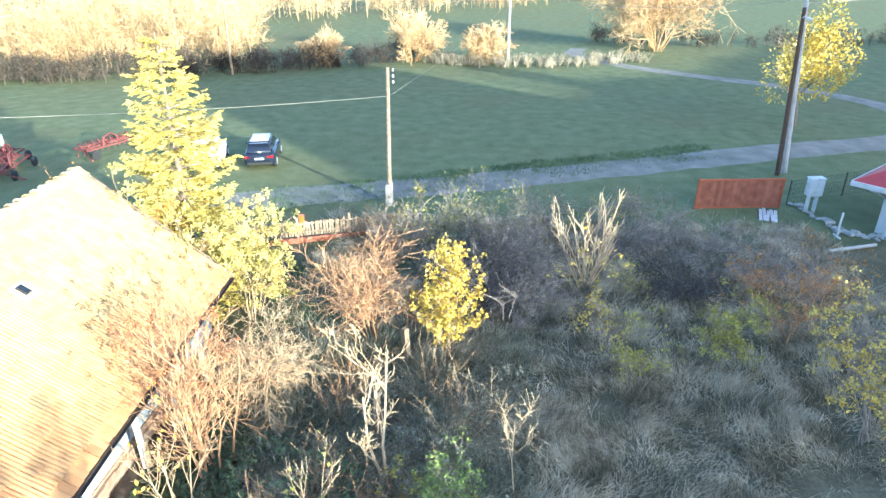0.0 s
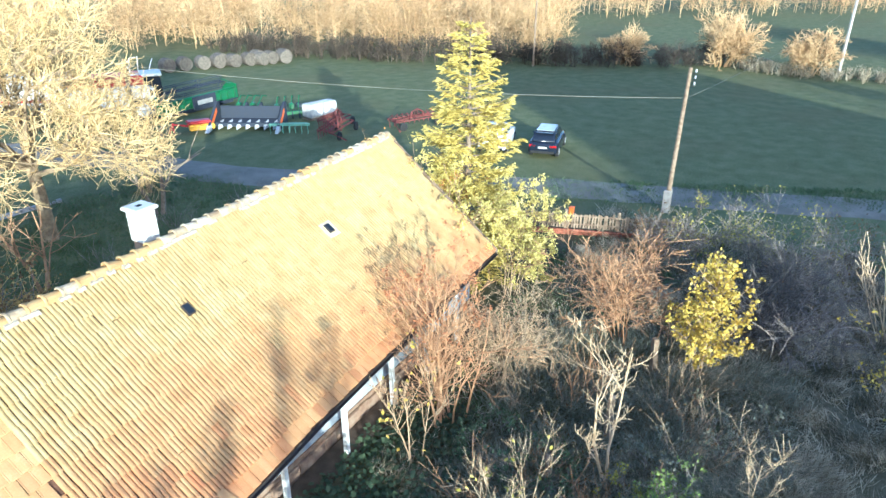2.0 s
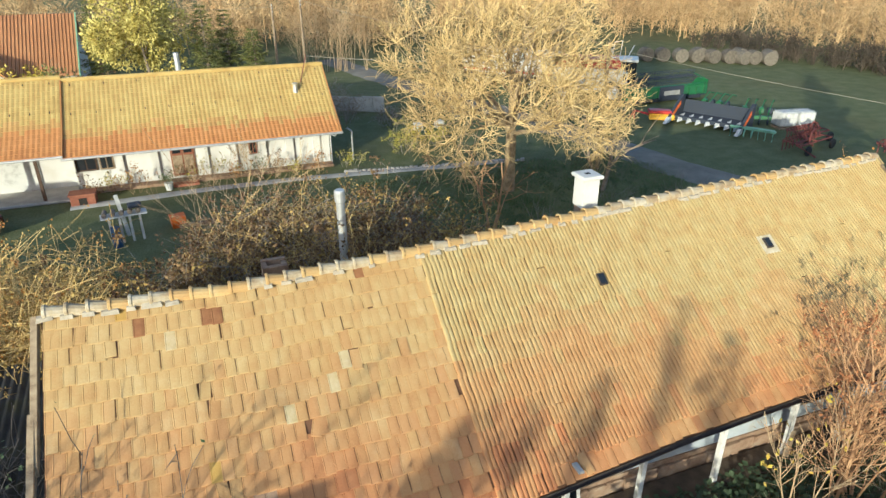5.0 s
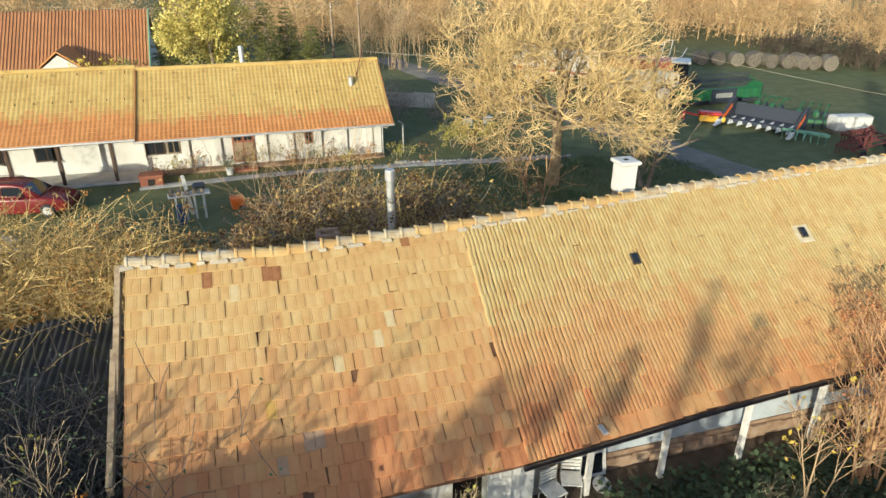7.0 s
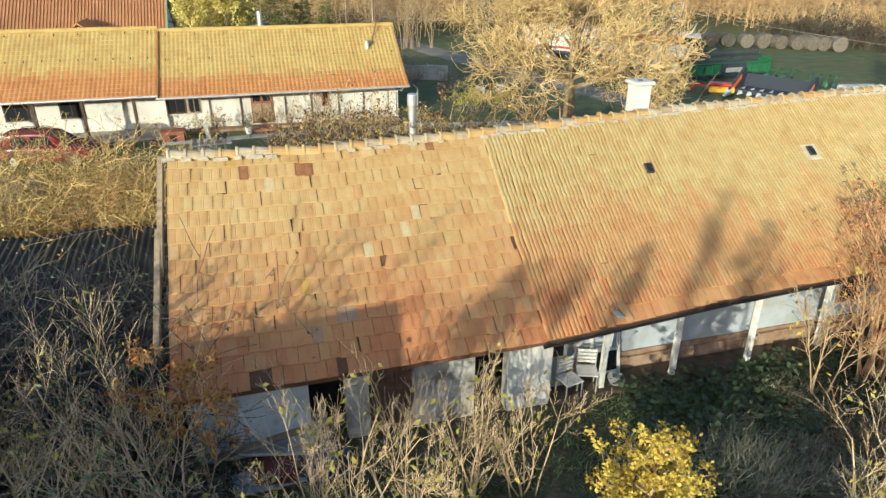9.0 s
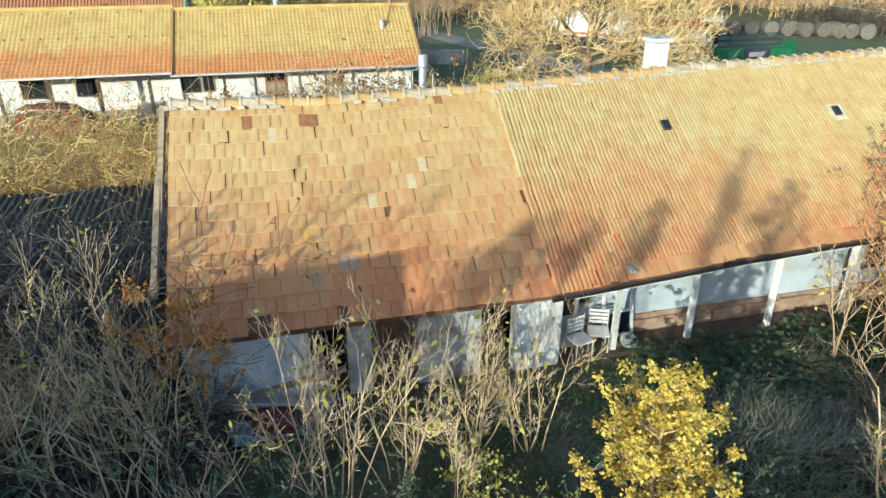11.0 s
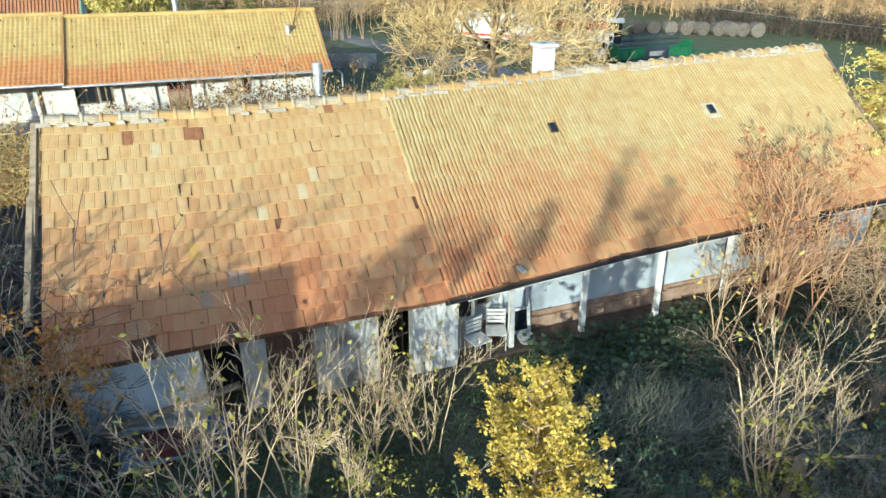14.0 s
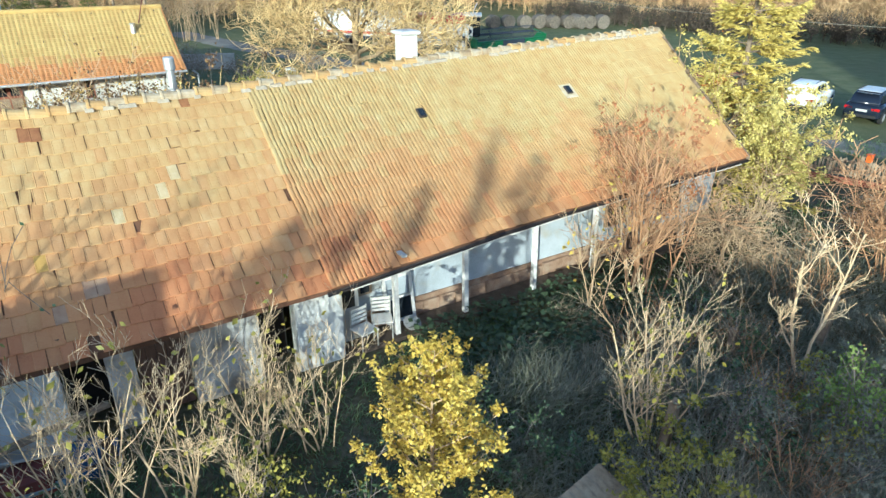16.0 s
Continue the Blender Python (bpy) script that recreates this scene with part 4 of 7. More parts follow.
def shrub(name, x, y, stems, height, lean, spec, bark, seed, label, category="shrub", depth=2, thick=0.03, leaves=None, spread=0.25, twig_name="crown", base=0.0, group="", top=0.0):
    """A many-stemmed bush; leaves: (material, count, size, wide, low) scattered round its shoots."""
    r = random.Random(seed)
    ob = thing(name, label, category, pose(x, y, max(0, ground_height(x, y)) - 0.03 + base), group)
    ms, tips, limbs = Mesh(), [], []
    apart = depth > 1 and stems <= 14
    for k in range(stems):
        a = r.uniform(0, 2 * math.pi) if stems > 1 else 0
        off = Vector((math.cos(a), math.sin(a), 0)) * r.uniform(0, spread)
        d = Vector((math.cos(a) * lean * r.uniform(0.3, 1.2), math.sin(a) * lean * r.uniform(0.3, 1.2), 1))
        limbs.append(Mesh())
        branch(ms, r, off, d, height * r.uniform(0.55, 0.95), thick * r.uniform(0.6, 1.1), depth, tips, spec, limbs[-1] if apart else None)
    if top:
        zs = sorted(t[0].z for t in tips)
        f = top / zs[int(len(zs) * 0.97)]
        for q in [ms] + limbs:
            q.v = [(v[0] * f, v[1] * f, v[2] * f) for v in q.v]
        tips = [(t[0] * f, t[1]) for t in tips]
        height = top
    part(twig_name, ms, bark, ob)
    for q in limbs:
        if q.f:
            part("stem", q, bark, ob)
    if leaves:
        mat, count, size, wide, low = leaves
        lm = Mesh()
        pool = [t for t in tips if t[0].z > low * height]
        for k in range(count):
            p, d = pool[r.randrange(len(pool))]
            q = p + rvec(r) * r.uniform(0, size * 2.2)
            dd = (rvec(r) + Vector((0, 0, -0.35))).normalized()
            lm.leaf(q, dd, rvec(r), size * r.uniform(0.6, 1.25), wide)
        part("foliage", lm, mat, ob)
    return ob


def conifer(name, x, y, height, radius, needles, seed, label, whorls=30, sprays=11, lean=0.0):
    """Whorls of drooping limbs, each set with flat sprays of needles."""
    r = random.Random(seed)
    ob = thing(name, label, "tree", pose(x, y, 0))
    part("trunk", Mesh().tube([(0, 0, 0), (0.03, 0.02, height * 0.5), (lean, 0, height)], [0.17, 0.10, 0.015], 8), BARK, ob)
    limbs, nm = Mesh(), Mesh()
    for w in range(whorls):
        t = (w + 0.5 * r.random()) / whorls
        z = height * (0.05 + 0.94 * t)
        n_limb = r.randint(4, 6)
        for k in range(n_limb):
            a = 2 * math.pi * (k + r.uniform(0, 0.8)) / n_limb + w * 1.3
            L = radius * (1 - t) ** 0.8 * r.uniform(0.5, 1.25) + 0.14
            o = Vector((math.cos(a), math.sin(a), 0))
            p0 = Vector((lean * t * t, 0, z))
            up = 0.55 * t - 0.12 + r.uniform(-0.06, 0.1)
            pts = [p0 + o * L * f + Vector((0, 0, L * (up * f - 0.50 * f * f + 0.48 * f ** 3))) for f in (0, 0.33, 0.66, 1.0)]
            limbs.tube(pts, [0.03, 0.02, 0.012, 0.006], 3, cap=False)
            side = Vector((-o.y, o.x, 0))
            n = max(4, int(sprays * L / radius * 1.7))
            for s in range(n):
                f = 0.15 + 0.85 * (s + r.random()) / n
                i = min(2, int(f * 3))
                q = pts[i].lerp(pts[i + 1], f * 3 - i)
                sg = 1 if s % 2 else -1
                dd = (o * 0.8 + side * sg * r.uniform(0.35, 0.9) + Vector((0, 0, r.uniform(-0.45, 0.25)))).normalized()
                sl = (0.20 + 0.42 * (1 - f) * min(1.2, L)) * r.uniform(0.7, 1.3)
                for j in range(6):
                    base = q + dd * sl * (0.08 + 0.17 * j)
                    for h in (-1, 1):
                        d2 = (dd * 0.9 + dd.cross(Vector((0, 0, 1))) * h * 0.7 + rvec(r) * 0.4).normalized()
                        nm.leaf(base, d2, rvec(r), (0.10 + 0.22 * sl) * r.uniform(0.7, 1.25), 0.24)
                nm.leaf(q + dd * sl * 0.85, dd, rvec(r), 0.1 + sl * 0.25, 0.25)
    part("bough", limbs, BARK, ob)
    part("crown", nm, needles, ob)
    return ob


def leafy_tree(name, x, y, height, radius, mat, seed, label, count=2600, size=0.28, squash=1.25, trunk=0.16):
    """A full crown: trunk, limbs and leaf clumps gathered in uneven lobes."""
    r = random.Random(seed)
    ob = thing(name, label, "tree", pose(x, y, 0))
    ms, tips = Mesh(), []
    branch(ms, r, (0, 0, 0), Vector((0, 0, 1)), height * 0.75, trunk, 3, tips, dict(SHRUB, kids=[(2, 4), (3, 5), (6, 9)], angle=(25, 60), tip=0.01))
    part("trunk", ms, BARK, ob)
    lm = Mesh()
    lobes = [(Vector((r.gauss(0, 0.42) * radius, r.gauss(0, 0.42) * radius, height * r.uniform(0.3, 0.95))), radius * r.uniform(0.3, 0.55)) for _ in range(16)]
    for k in range(count):
        c, rr = lobes[r.randrange(len(lobes))]
        v = rvec(r)
        q = c + Vector((v.x, v.y, v.z * squash)) * rr * r.uniform(0.55, 1.0)
        if q.z < 0.4:
            continue
        lm.leaf(q, (v + rvec(r) * 0.8).normalized(), rvec(r), size * r.uniform(0.6, 1.3), 0.6)
    part("crown", lm, mat, ob)
    return ob


def cone_tree(name, x, y, height, radius, mat, count, size, seed, label, low=0.08):
    """A young tree with one leader: side shoots shorten toward the top, leaves cluster along them."""
    r = random.Random(seed)
    ob = thing(name, label, "tree", pose(x, y, max(0, ground_height(x, y)) - 0.03))
    wood, leaf, spots = Mesh(), Mesh(), []
    lead = [Vector((0.10 * noise.noise(Vector((seed, 0, k))), 0.10 * noise.noise(Vector((0, seed, k))), height * k / 6)) for k in range(7)]
    wood.tube(lead, [0.045, 0.04, 0.034, 0.027, 0.02, 0.013, 0.006], 6)
    for k in range(46):
        t = low + (1 - low) * (k + r.random()) / 46
        i = min(5, int(t * 6))
        p = lead[i].lerp(lead[i + 1], t * 6 - i)
        a = k * 2.4 + r.uniform(-0.4, 0.4)
        L = (radius * (1 - t) ** 0.75 + 0.14) * r.uniform(0.55, 1.2)
        d = Vector((math.cos(a), math.sin(a), r.uniform(0.5, 1.1)))
        q = [p, p + d * L * 0.5, p + d * L * 0.85 + Vector((0, 0, L * 0.18))]
        wood.tube(q, [0.014, 0.009, 0.004], 4, cap=False)
        for s in range(max(4, int(22 * L / radius))):
            f = r.uniform(0.2, 1.08)
            c = q[0].lerp(q[1], f * 2) if f < 0.5 else q[1].lerp(q[2], f * 2 - 1)
            tip = c + (rvec(r) + Vector((0, 0, 0.35))) * r.uniform(0.05, 0.22)
            wood.tube([c, tip], [0.005, 0.003], 3, cap=False)
            spots.append((tip, d))
    for k in range(count):
        p, d = spots[r.randrange(len(spots))]
        leaf.leaf(p + rvec(r) * r.uniform(0, 0.11), (rvec(r) + d * 0.3 + Vector((0, 0, -0.2))).normalized(), rvec(r), size * r.uniform(0.6, 1.3), 0.66)
    part("trunk", wood, TWIG, ob)
    part("foliage", leaf, mat, ob)
    return ob


# the spruce at the far gable, with the yellowing shrub at its foot
conifer("spruce_tree", 24.6, -2.2, 9.7, 3.0, NEEDLE, 3, "tall sunlit yellow-green spruce at the end of the farmhouse", whorls=26, sprays=25)
shrub("young_tree", 22.7, -2.9, 4, 4.2, 0.16, SHRUB, TWIG, 66, "young tree with pale yellow leaves beside the gable", "tree", depth=2, thick=0.035, leaves=(LEAF_PALE, 1500, 0.11, 0.6, 0.45), top=6.0)
shrub("shrub", 23.2, -4.6, 11, 4.0, 0.24, SHRUB, TWIG, 5, "dense yellow-green shrub at the foot of the spruce", depth=2, leaves=(LEAF_PALE, 12000, 0.095, 0.6, 0.05), spread=0.7, top=4.3)
shrub("creeper", 22.7, -1.8, 5, 4.6, 0.25, SHRUB, TWIG_RED, 6, "russet-leaved creeper against the far gable", depth=2, leaves=(LEAF_ORANGE, 882, 0.099, 0.6, 0.5), spread=0.3)

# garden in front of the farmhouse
# backdrop thickets whose dark twig colour stands for the shade before the shed
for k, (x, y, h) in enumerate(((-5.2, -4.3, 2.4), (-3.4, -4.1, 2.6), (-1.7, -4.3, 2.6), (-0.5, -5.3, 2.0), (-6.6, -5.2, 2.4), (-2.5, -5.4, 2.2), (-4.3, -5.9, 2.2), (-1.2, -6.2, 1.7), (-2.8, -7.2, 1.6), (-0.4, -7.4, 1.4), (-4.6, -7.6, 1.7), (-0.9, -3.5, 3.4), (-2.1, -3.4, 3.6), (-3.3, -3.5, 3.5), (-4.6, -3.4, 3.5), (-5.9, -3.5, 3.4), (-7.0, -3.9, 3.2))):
    shrub("thicket", x, y, 26, h, 0.8, dict(ARCH, tip=0.008), TWIG_SHADED, 160 + k, "low tangled thicket before the shed, its twigs coloured dark for shade", depth=2, spread=1.0, thick=0.022, group="thickets before the shed", leaves=(LEAF_GREEN, 500, 0.09, 0.6, 0.0))
shrub("bare_bush", 22.4, -9.2, 9, 3.5, 0.4, dict(ARCH, rise=0.01, kids=[(3, 5), (4, 6), (4, 6)], tip=0.009), TWIG_RED, 11, "large bare bush with arching russet twigs", depth=3, spread=0.6)
cone_tree("young_tree", 21.3, -11.9, 4.0, 1.55, LEAF_YELLOW, 4200, 0.11, 12, "slender young tree in bright yellow leaf")
shrub("dead_tree", 15.9, -10.75, 2, 3.8, 0.22, dict(WALNUT, kids=[(3, 5), (4, 6), (5, 7)], rise=0.09, wander=0.27, ratio=(0.28, 0.55), angle=(28, 60), tip=0.007), TWIG_PALE, 131, "small dead tree with pale barkless limbs", "tree", depth=3, thick=0.044, spread=0.12, top=3.7)
shrub("bare_sapling", 15.5, -13.9, 1, 3.0, 0.25, dict(WISPY, kids=[(1, 3), (3, 4), (7, 9)], angle=(28, 52), tip=0.006), TWIG_PALE, 14, "thin bare sapling in the long grass", "tree", depth=3, thick=0.032, top=3.3)
shrub("bare_tree", 26.6, -16.9, 16, 3.2, 0.75, dict(WISPY, kids=[(2, 3), (3, 5), (4, 6)], angle=(12, 32), wander=0.07, ratio=(0.3, 0.55), tip=0.010), TWIG_PALE, 19, "many-stemmed bare tree with pale upright shoots", "tree", depth=2, thick=0.034, spread=0.2, top=3.8)
shrub("sapling", 21.9, -17.0, 3, 3.0, 0.25, SHRUB, TWIG_GREY, 16, "sparse sapling with a few yellow leaves", "tree", depth=2, leaves=(LEAF_YELLOW, 546, 0.092, 0.65, 0.2))
shrub("shrub", 19.9, -17.6, 6, 1.8, 0.5, SHRUB, TWIG_GREY, 17, "low shrub in yellow-green leaf", depth=2, leaves=(LEAF_LIME, 882, 0.092, 0.65, 0.1), thick=0.02)
shrub("shrub", 21.3, -20.6, 7, 2.4, 0.35, SHRUB, TWIG_GREY, 18, "dense green shrub in the long grass", depth=2, leaves=(LEAF_LIME, 2730, 0.079, 0.65, 0.05), thick=0.02)
shrub("shrub", 23.2, -23.3, 10, 3.2, 0.55, SHRUB, TWIG_RED, 19, "spreading shrub with russet twigs and thin orange leaves", depth=2, leaves=(LEAF_ORANGE, 1365, 0.079, 0.6, 0.3), thick=0.025, spread=0.5)
shrub("shrub", 18.2, -23.6, 9, 3.4, 0.5, SHRUB, TWIG_GREY, 20, "tangled grey shrub with yellow leaves on its upper shoots", depth=2, leaves=(LEAF_YELLOW, 3570, 0.086, 0.65, 0.4), thick=0.025, spread=0.5)
for k, (x, y, h, mat, cnt) in enumerate(((30.5, -10.5, 2.0, LEAF_LIME, 700), (31.2, -13.0, 2.3, LEAF_LIME, 800), (31.6, -15.6, 1.9, LEAF_RUST, 500), (29.6, -8.7, 1.9, LEAF_RUST, 500), (32.6, -18.5, 1.7, LEAF_LIME, 450), (33.4, -20.8, 1.6, LEAF_RUST, 400))):
    shrub("hedge_bush", x, y, 12, h, 0.7, ARCH, TWIG_GREY, 40 + k, "half-bare bush of the overgrown hedge along the lane", depth=2, leaves=(mat, cnt, 0.10, 0.6, 0.1), spread=0.9, thick=0.02, group="hedge along the lane")
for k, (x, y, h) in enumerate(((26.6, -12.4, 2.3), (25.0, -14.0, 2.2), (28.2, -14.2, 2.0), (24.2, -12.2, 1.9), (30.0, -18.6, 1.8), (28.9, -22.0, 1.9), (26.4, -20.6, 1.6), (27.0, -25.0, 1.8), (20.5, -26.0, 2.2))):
    shrub("thicket", x, y, 24, h, 0.9, dict(ARCH, tip=0.009), TWIG_GREY if k % 3 else TWIG_SHADED, 60 + k, "low tangled thicket of bare grey stems", depth=2, spread=1.0, thick=0.016, group="thickets in the long grass", leaves=(LEAF_RUST, 90, 0.09, 0.6, 0.2))
shrub("shrub", 25.6, -18.7, 5, 1.5, 0.3, SHRUB, TWIG_GREY, 77, "small bush with a few yellow leaves", depth=2, leaves=(LEAF_LIME, 420, 0.079, 0.6, 0.2), thick=0.02)
shrub("lane_plant", 34.6, -9.4, 4, 1.4, 0.25, WISPY, TWIG, 78, "dry weeds beside the telegraph pole", depth=1, leaves=(LEAF_LIME, 160, 0.1, 0.5, 0.2), thick=0.012)

# bushes under the eave, their twigs reaching over the gutter
shrub("bare_bush", 16.0, -6.3, 10, 3.6, 0.4, dict(SHRUB, kids=[(3, 4), (4, 6), (4, 6)]), TWIG_RED, 21, "big bare bush with russet twigs reaching over the gutter", depth=3, spread=0.6, thick=0.035, top=4.4)
shrub("young_tree", 15.7, -6.0, 5, 3.6, 0.22, dict(WISPY, kids=[(3, 4), (4, 6), (4, 6)]), TWIG_RED, 222, "slender young tree with russet leaves rising over the gutter", "tree", depth=2, thick=0.04, leaves=(LEAF_RUSSET, 1500, 0.09, 0.6, 0.55), top=5.0)
shrub("bare_bush", 18.4, -6.5, 9, 2.6, 0.4, ARCH, TWIG, 22, "bare arching bush beside the porch", depth=3, spread=0.6, thick=0.03)
shrub("bare_tree", 14.0, -6.3, 3, 2.9, 0.25, WISPY, TWIG, 23, "thin pale tree with a few yellow leaves by the porch", "tree", depth=2, thick=0.032, leaves=(LEAF_YELLOW, 60, 0.13, 0.6, 0.1))
cone_tree("young_tree", 7.2, -9.75, 3.4, 1.5, LEAF_YELLOW, 12000, 0.072, 24, "dense young tree in full golden-yellow leaf")
shrub("bare_bush", 11.6, -10.3, 7, 2.9, 0.62, dict(WISPY, kids=[(3, 5), (4, 6), (4, 6)], tip=0.003), TWIG_PALE, 25, "bare bush of pale upright twigs", depth=3, thick=0.03, leaves=(LEAF_LIME, 130, 0.12, 0.6, 0.05))
for k, (x, y, n, h, l) in enumerate(((2.7, -7.8, 8, 3.9, 0.36), (3.7, -7.6, 6, 3.3, 0.36), (5.4, -6.9, 9, 2.9, 0.42), (6.3, -7.2, 8, 2.7, 0.5), (4.6, -8.2, 6, 2.4, 0.6), (1.6, -7.6, 4, 3.2, 0.35))):
    shrub("bare_bush", x, y, n, h, l * 0.85, dict(SHRUB, kids=[(3, 5), (4, 6), (4, 6)], ratio=(0.26, 0.55), angle=(20, 50), wander=0.17, tip=0.003, **{"from": 0.25}), TWIG_PALE, 80 + k, "bare bush of pale stems with the last yellow leaves", depth=3, thick=0.025, leaves=(LEAF_LIME, 60, 0.14, 0.55, 0.0), spread=0.35, group="bare bushes before the farmhouse", top=h * 1.0)
for k, (x, y, n, h, l) in enumerate(((-2.6, -6.0, 8, 3.3, 0.4), (-1.4, -6.6, 8, 3.0, 0.45), (-3.6, -7.4, 9, 2.8, 0.5), (-0.8, -7.6, 7, 2.4, 0.4), (-4.6, -5.4, 9, 3.0, 0.5), (0.5, -7.9, 6, 2.2, 0.4))):
    shrub("bare_bush", x, y, n, h * 1.1, l, dict(SHRUB, kids=[(2, 4), (3, 5), (3, 5)], ratio=(0.35, 0.62), angle=(18, 45), wander=0.2, tip=0.0035), TWIG_PALE if k % 2 else TWIG, 90 + k, "tangled bush of bare grey stems beside the shed", depth=2 if k % 2 else 3, thick=0.035, leaves=(LEAF_GREEN if k % 2 else LEAF_LIME, 110, 0.13, 0.45, 0.0), spread=0.5, group="bushes beside the shed")
shrub("shrub", 0.45, -6.3, 4, 3.0, 0.05, dict(SHRUB, **{"from": 0.6}, ratio=(0.2, 0.38)), TWIG, 97, "slim shrub with withered orange leaves", depth=2, thick=0.025, leaves=(LEAF_ORANGE, 1100, 0.1, 0.5, 0.68), top=3.55)
for k, (x, y, h) in enumerate(((-0.9, -5.6, 3.9), (-1.6, -4.9, 4.3), (-3.1, -5.6, 4.3), (0.1, -6.6, 3.6), (-2.6, -6.6, 4.0))):
    shrub("tall_bush", x, y, 6, 3.2, 0.28, dict(SHRUB, kids=[(2, 4), (3, 5), (3, 5)], angle=(18, 45), wander=0.2, tip=0.004), TWIG_PALE, 190 + k, "tall bush of bare pale stems beside the shed", depth=3, thick=0.042, leaves=(LEAF_LIME, 90, 0.12, 0.45, 0.1), spread=0.4, group="tall bushes beside the shed", top=h)
shrub("shrub", 14.8, -12.2, 6, 1.5, 0.35, SHRUB, TWIG_GREY, 301, "low shrub in fresh green leaf among the weeds", depth=2, leaves=(LEAF_FRESH, 1500, 0.075, 0.6, 0.05), thick=0.018)
shrub("shrub", 12.9, -11.4, 9, 1.3, 0.6, SHRUB, TWIG_GREY, 302, "grey-green feathery plant beside an old post", depth=2, leaves=(WEED, 1500, 0.06, 0.4, 0.0), thick=0.012)
shrub("tree_of_heaven", -1.9, -8.0, 5, 1.9, 0.5, SHRUB, TWIG_GREY, 98, "young shoots with long green leaves", depth=1, thick=0.02, leaves=(LEAF_GREEN, 260, 0.2, 0.35, 0.2))

for k, (x, y, h, mat, c) in enumerate(((-2.2, -8.9, 1.2, LEAF_GREEN, 500), (0.8, -8.6, 1.2, LEAF_GREEN, 600), (2.9, -8.6, 1.2, LEAF_GREEN, 600), (5.0, -8.7, 1.2, LEAF_LIME, 500), (8.9, -7.6, 0.9, LEAF_GREEN, 500), (10.8, -11.6, 1.5, LEAF_LIME, 1300), (14.5, -11.9, 1.1, LEAF_LIME, 600), (12.7, -10.5, 1.5, WEED, 1100), (16.2, -11.6, 1.2, WEED, 800), (18.4, -13.2, 1.3, WEED, 800), (9.2, -9.4, 0.8, LEAF_GREEN, 500), (15.6, -8.0, 1.0, LEAF_GREEN, 600), (12.9, -11.2, 1.3, LEAF_GREEN, 700), (13.9, -13.4, 1.5, WEED, 800), (14.8, -9.2, 1.1, LEAF_GREEN, 500), (6.0, -9.6, 1.1, LEAF_GREEN, 500))):
    shrub("undergrowth", x, y, 11, h, 0.75, ARCH, TWIG_GREY, 320 + k, "leafy green undergrowth among the bare bushes", "plants", depth=1, spread=0.8, thick=0.014, leaves=(mat, int(c * 1.6), 0.085, 0.6, 0.0), group="undergrowth")
for k, (x, y, h) in enumerate(((13.6, -8.6, 1.7), (15.2, -9.4, 1.5), (18.6, -9.0, 1.8), (19.6, -11.4, 1.6), (14.4, -11.2, 1.6), (17.6, -12.4, 1.5), (12.6, -12.6, 1.4))):
    shrub("dry_stalks", x, y, 16, h, 0.6, WISPY, TWIG if k % 2 else TWIG_RED, 340 + k, "clump of dry bare stalks in the grass", "plants", depth=1, spread=0.6, thick=0.012, leaves=(LEAF_RUST, 120, 0.09, 0.5, 0.2), group="dry stalks")

# trees further down the garden, whose shadows reach the roof
def garden_tree(x, y, z, wide, tall, leaf_size, leaves, twigs, seed, lean=0.0):
    """A tall thin tree below the garden: bare trunk, a ragged crown round height z with open gaps."""
    r = random.Random(seed)
    ob = thing("garden_tree", "tall garden tree with a thin ragged crown of withered leaves", "tree", pose(x, y, -0.05), "garden trees")
    wood, leaf = Mesh(), Mesh()
    low = z - tall * 0.5
    wood.tube([(0, 0, 0), (0.06, 0.03, low * 0.6), (0.0, 0.05, low + 0.1), (lean * 0.5, 0, z + tall * 0.2)], [0.07, 0.05, 0.03, 0.01], 8)
    for k in range(twigs):
        a, f = r.uniform(0, 2 * math.pi), r.uniform(-0.5, 0.5)
        rad = wide * math.sqrt(max(0.05, 1 - 4 * f * f)) * r.uniform(0.4, 1.0)
        c = Vector((math.cos(a) * rad * 0.5 + lean * f, math.sin(a) * rad * 0.5, z + f * tall))
        wood.tube([(lean * f * 0.5, 0, max(low - 0.4, c.z - 0.45 - 0.4 * rad)), tuple(c * 0.6 + Vector((0, 0, c.z * 0.36))), tuple(c)], [0.018, 0.012, 0.006], 3, cap=False)
        for q in range(3):
            d = (rvec(r) * 0.6 + Vector((0, 0, 0.7))).normalized()
            wood.tube([tuple(c), tuple(c + d * r.uniform(0.12, 0.35))], [0.009, 0.004], 3, cap=False)
        for q in range(max(0, leaves // twigs)):
            v = rvec(r)
            leaf.leaf(c + v * 0.22 * r.random() ** 0.5 * wide, (v + rvec(r)).normalized(), rvec(r), leaf_size * r.uniform(0.6, 1.3), 0.7)
    part("trunk", wood, BARK, ob)
    part("crown", leaf, LEAF_RUST, ob)


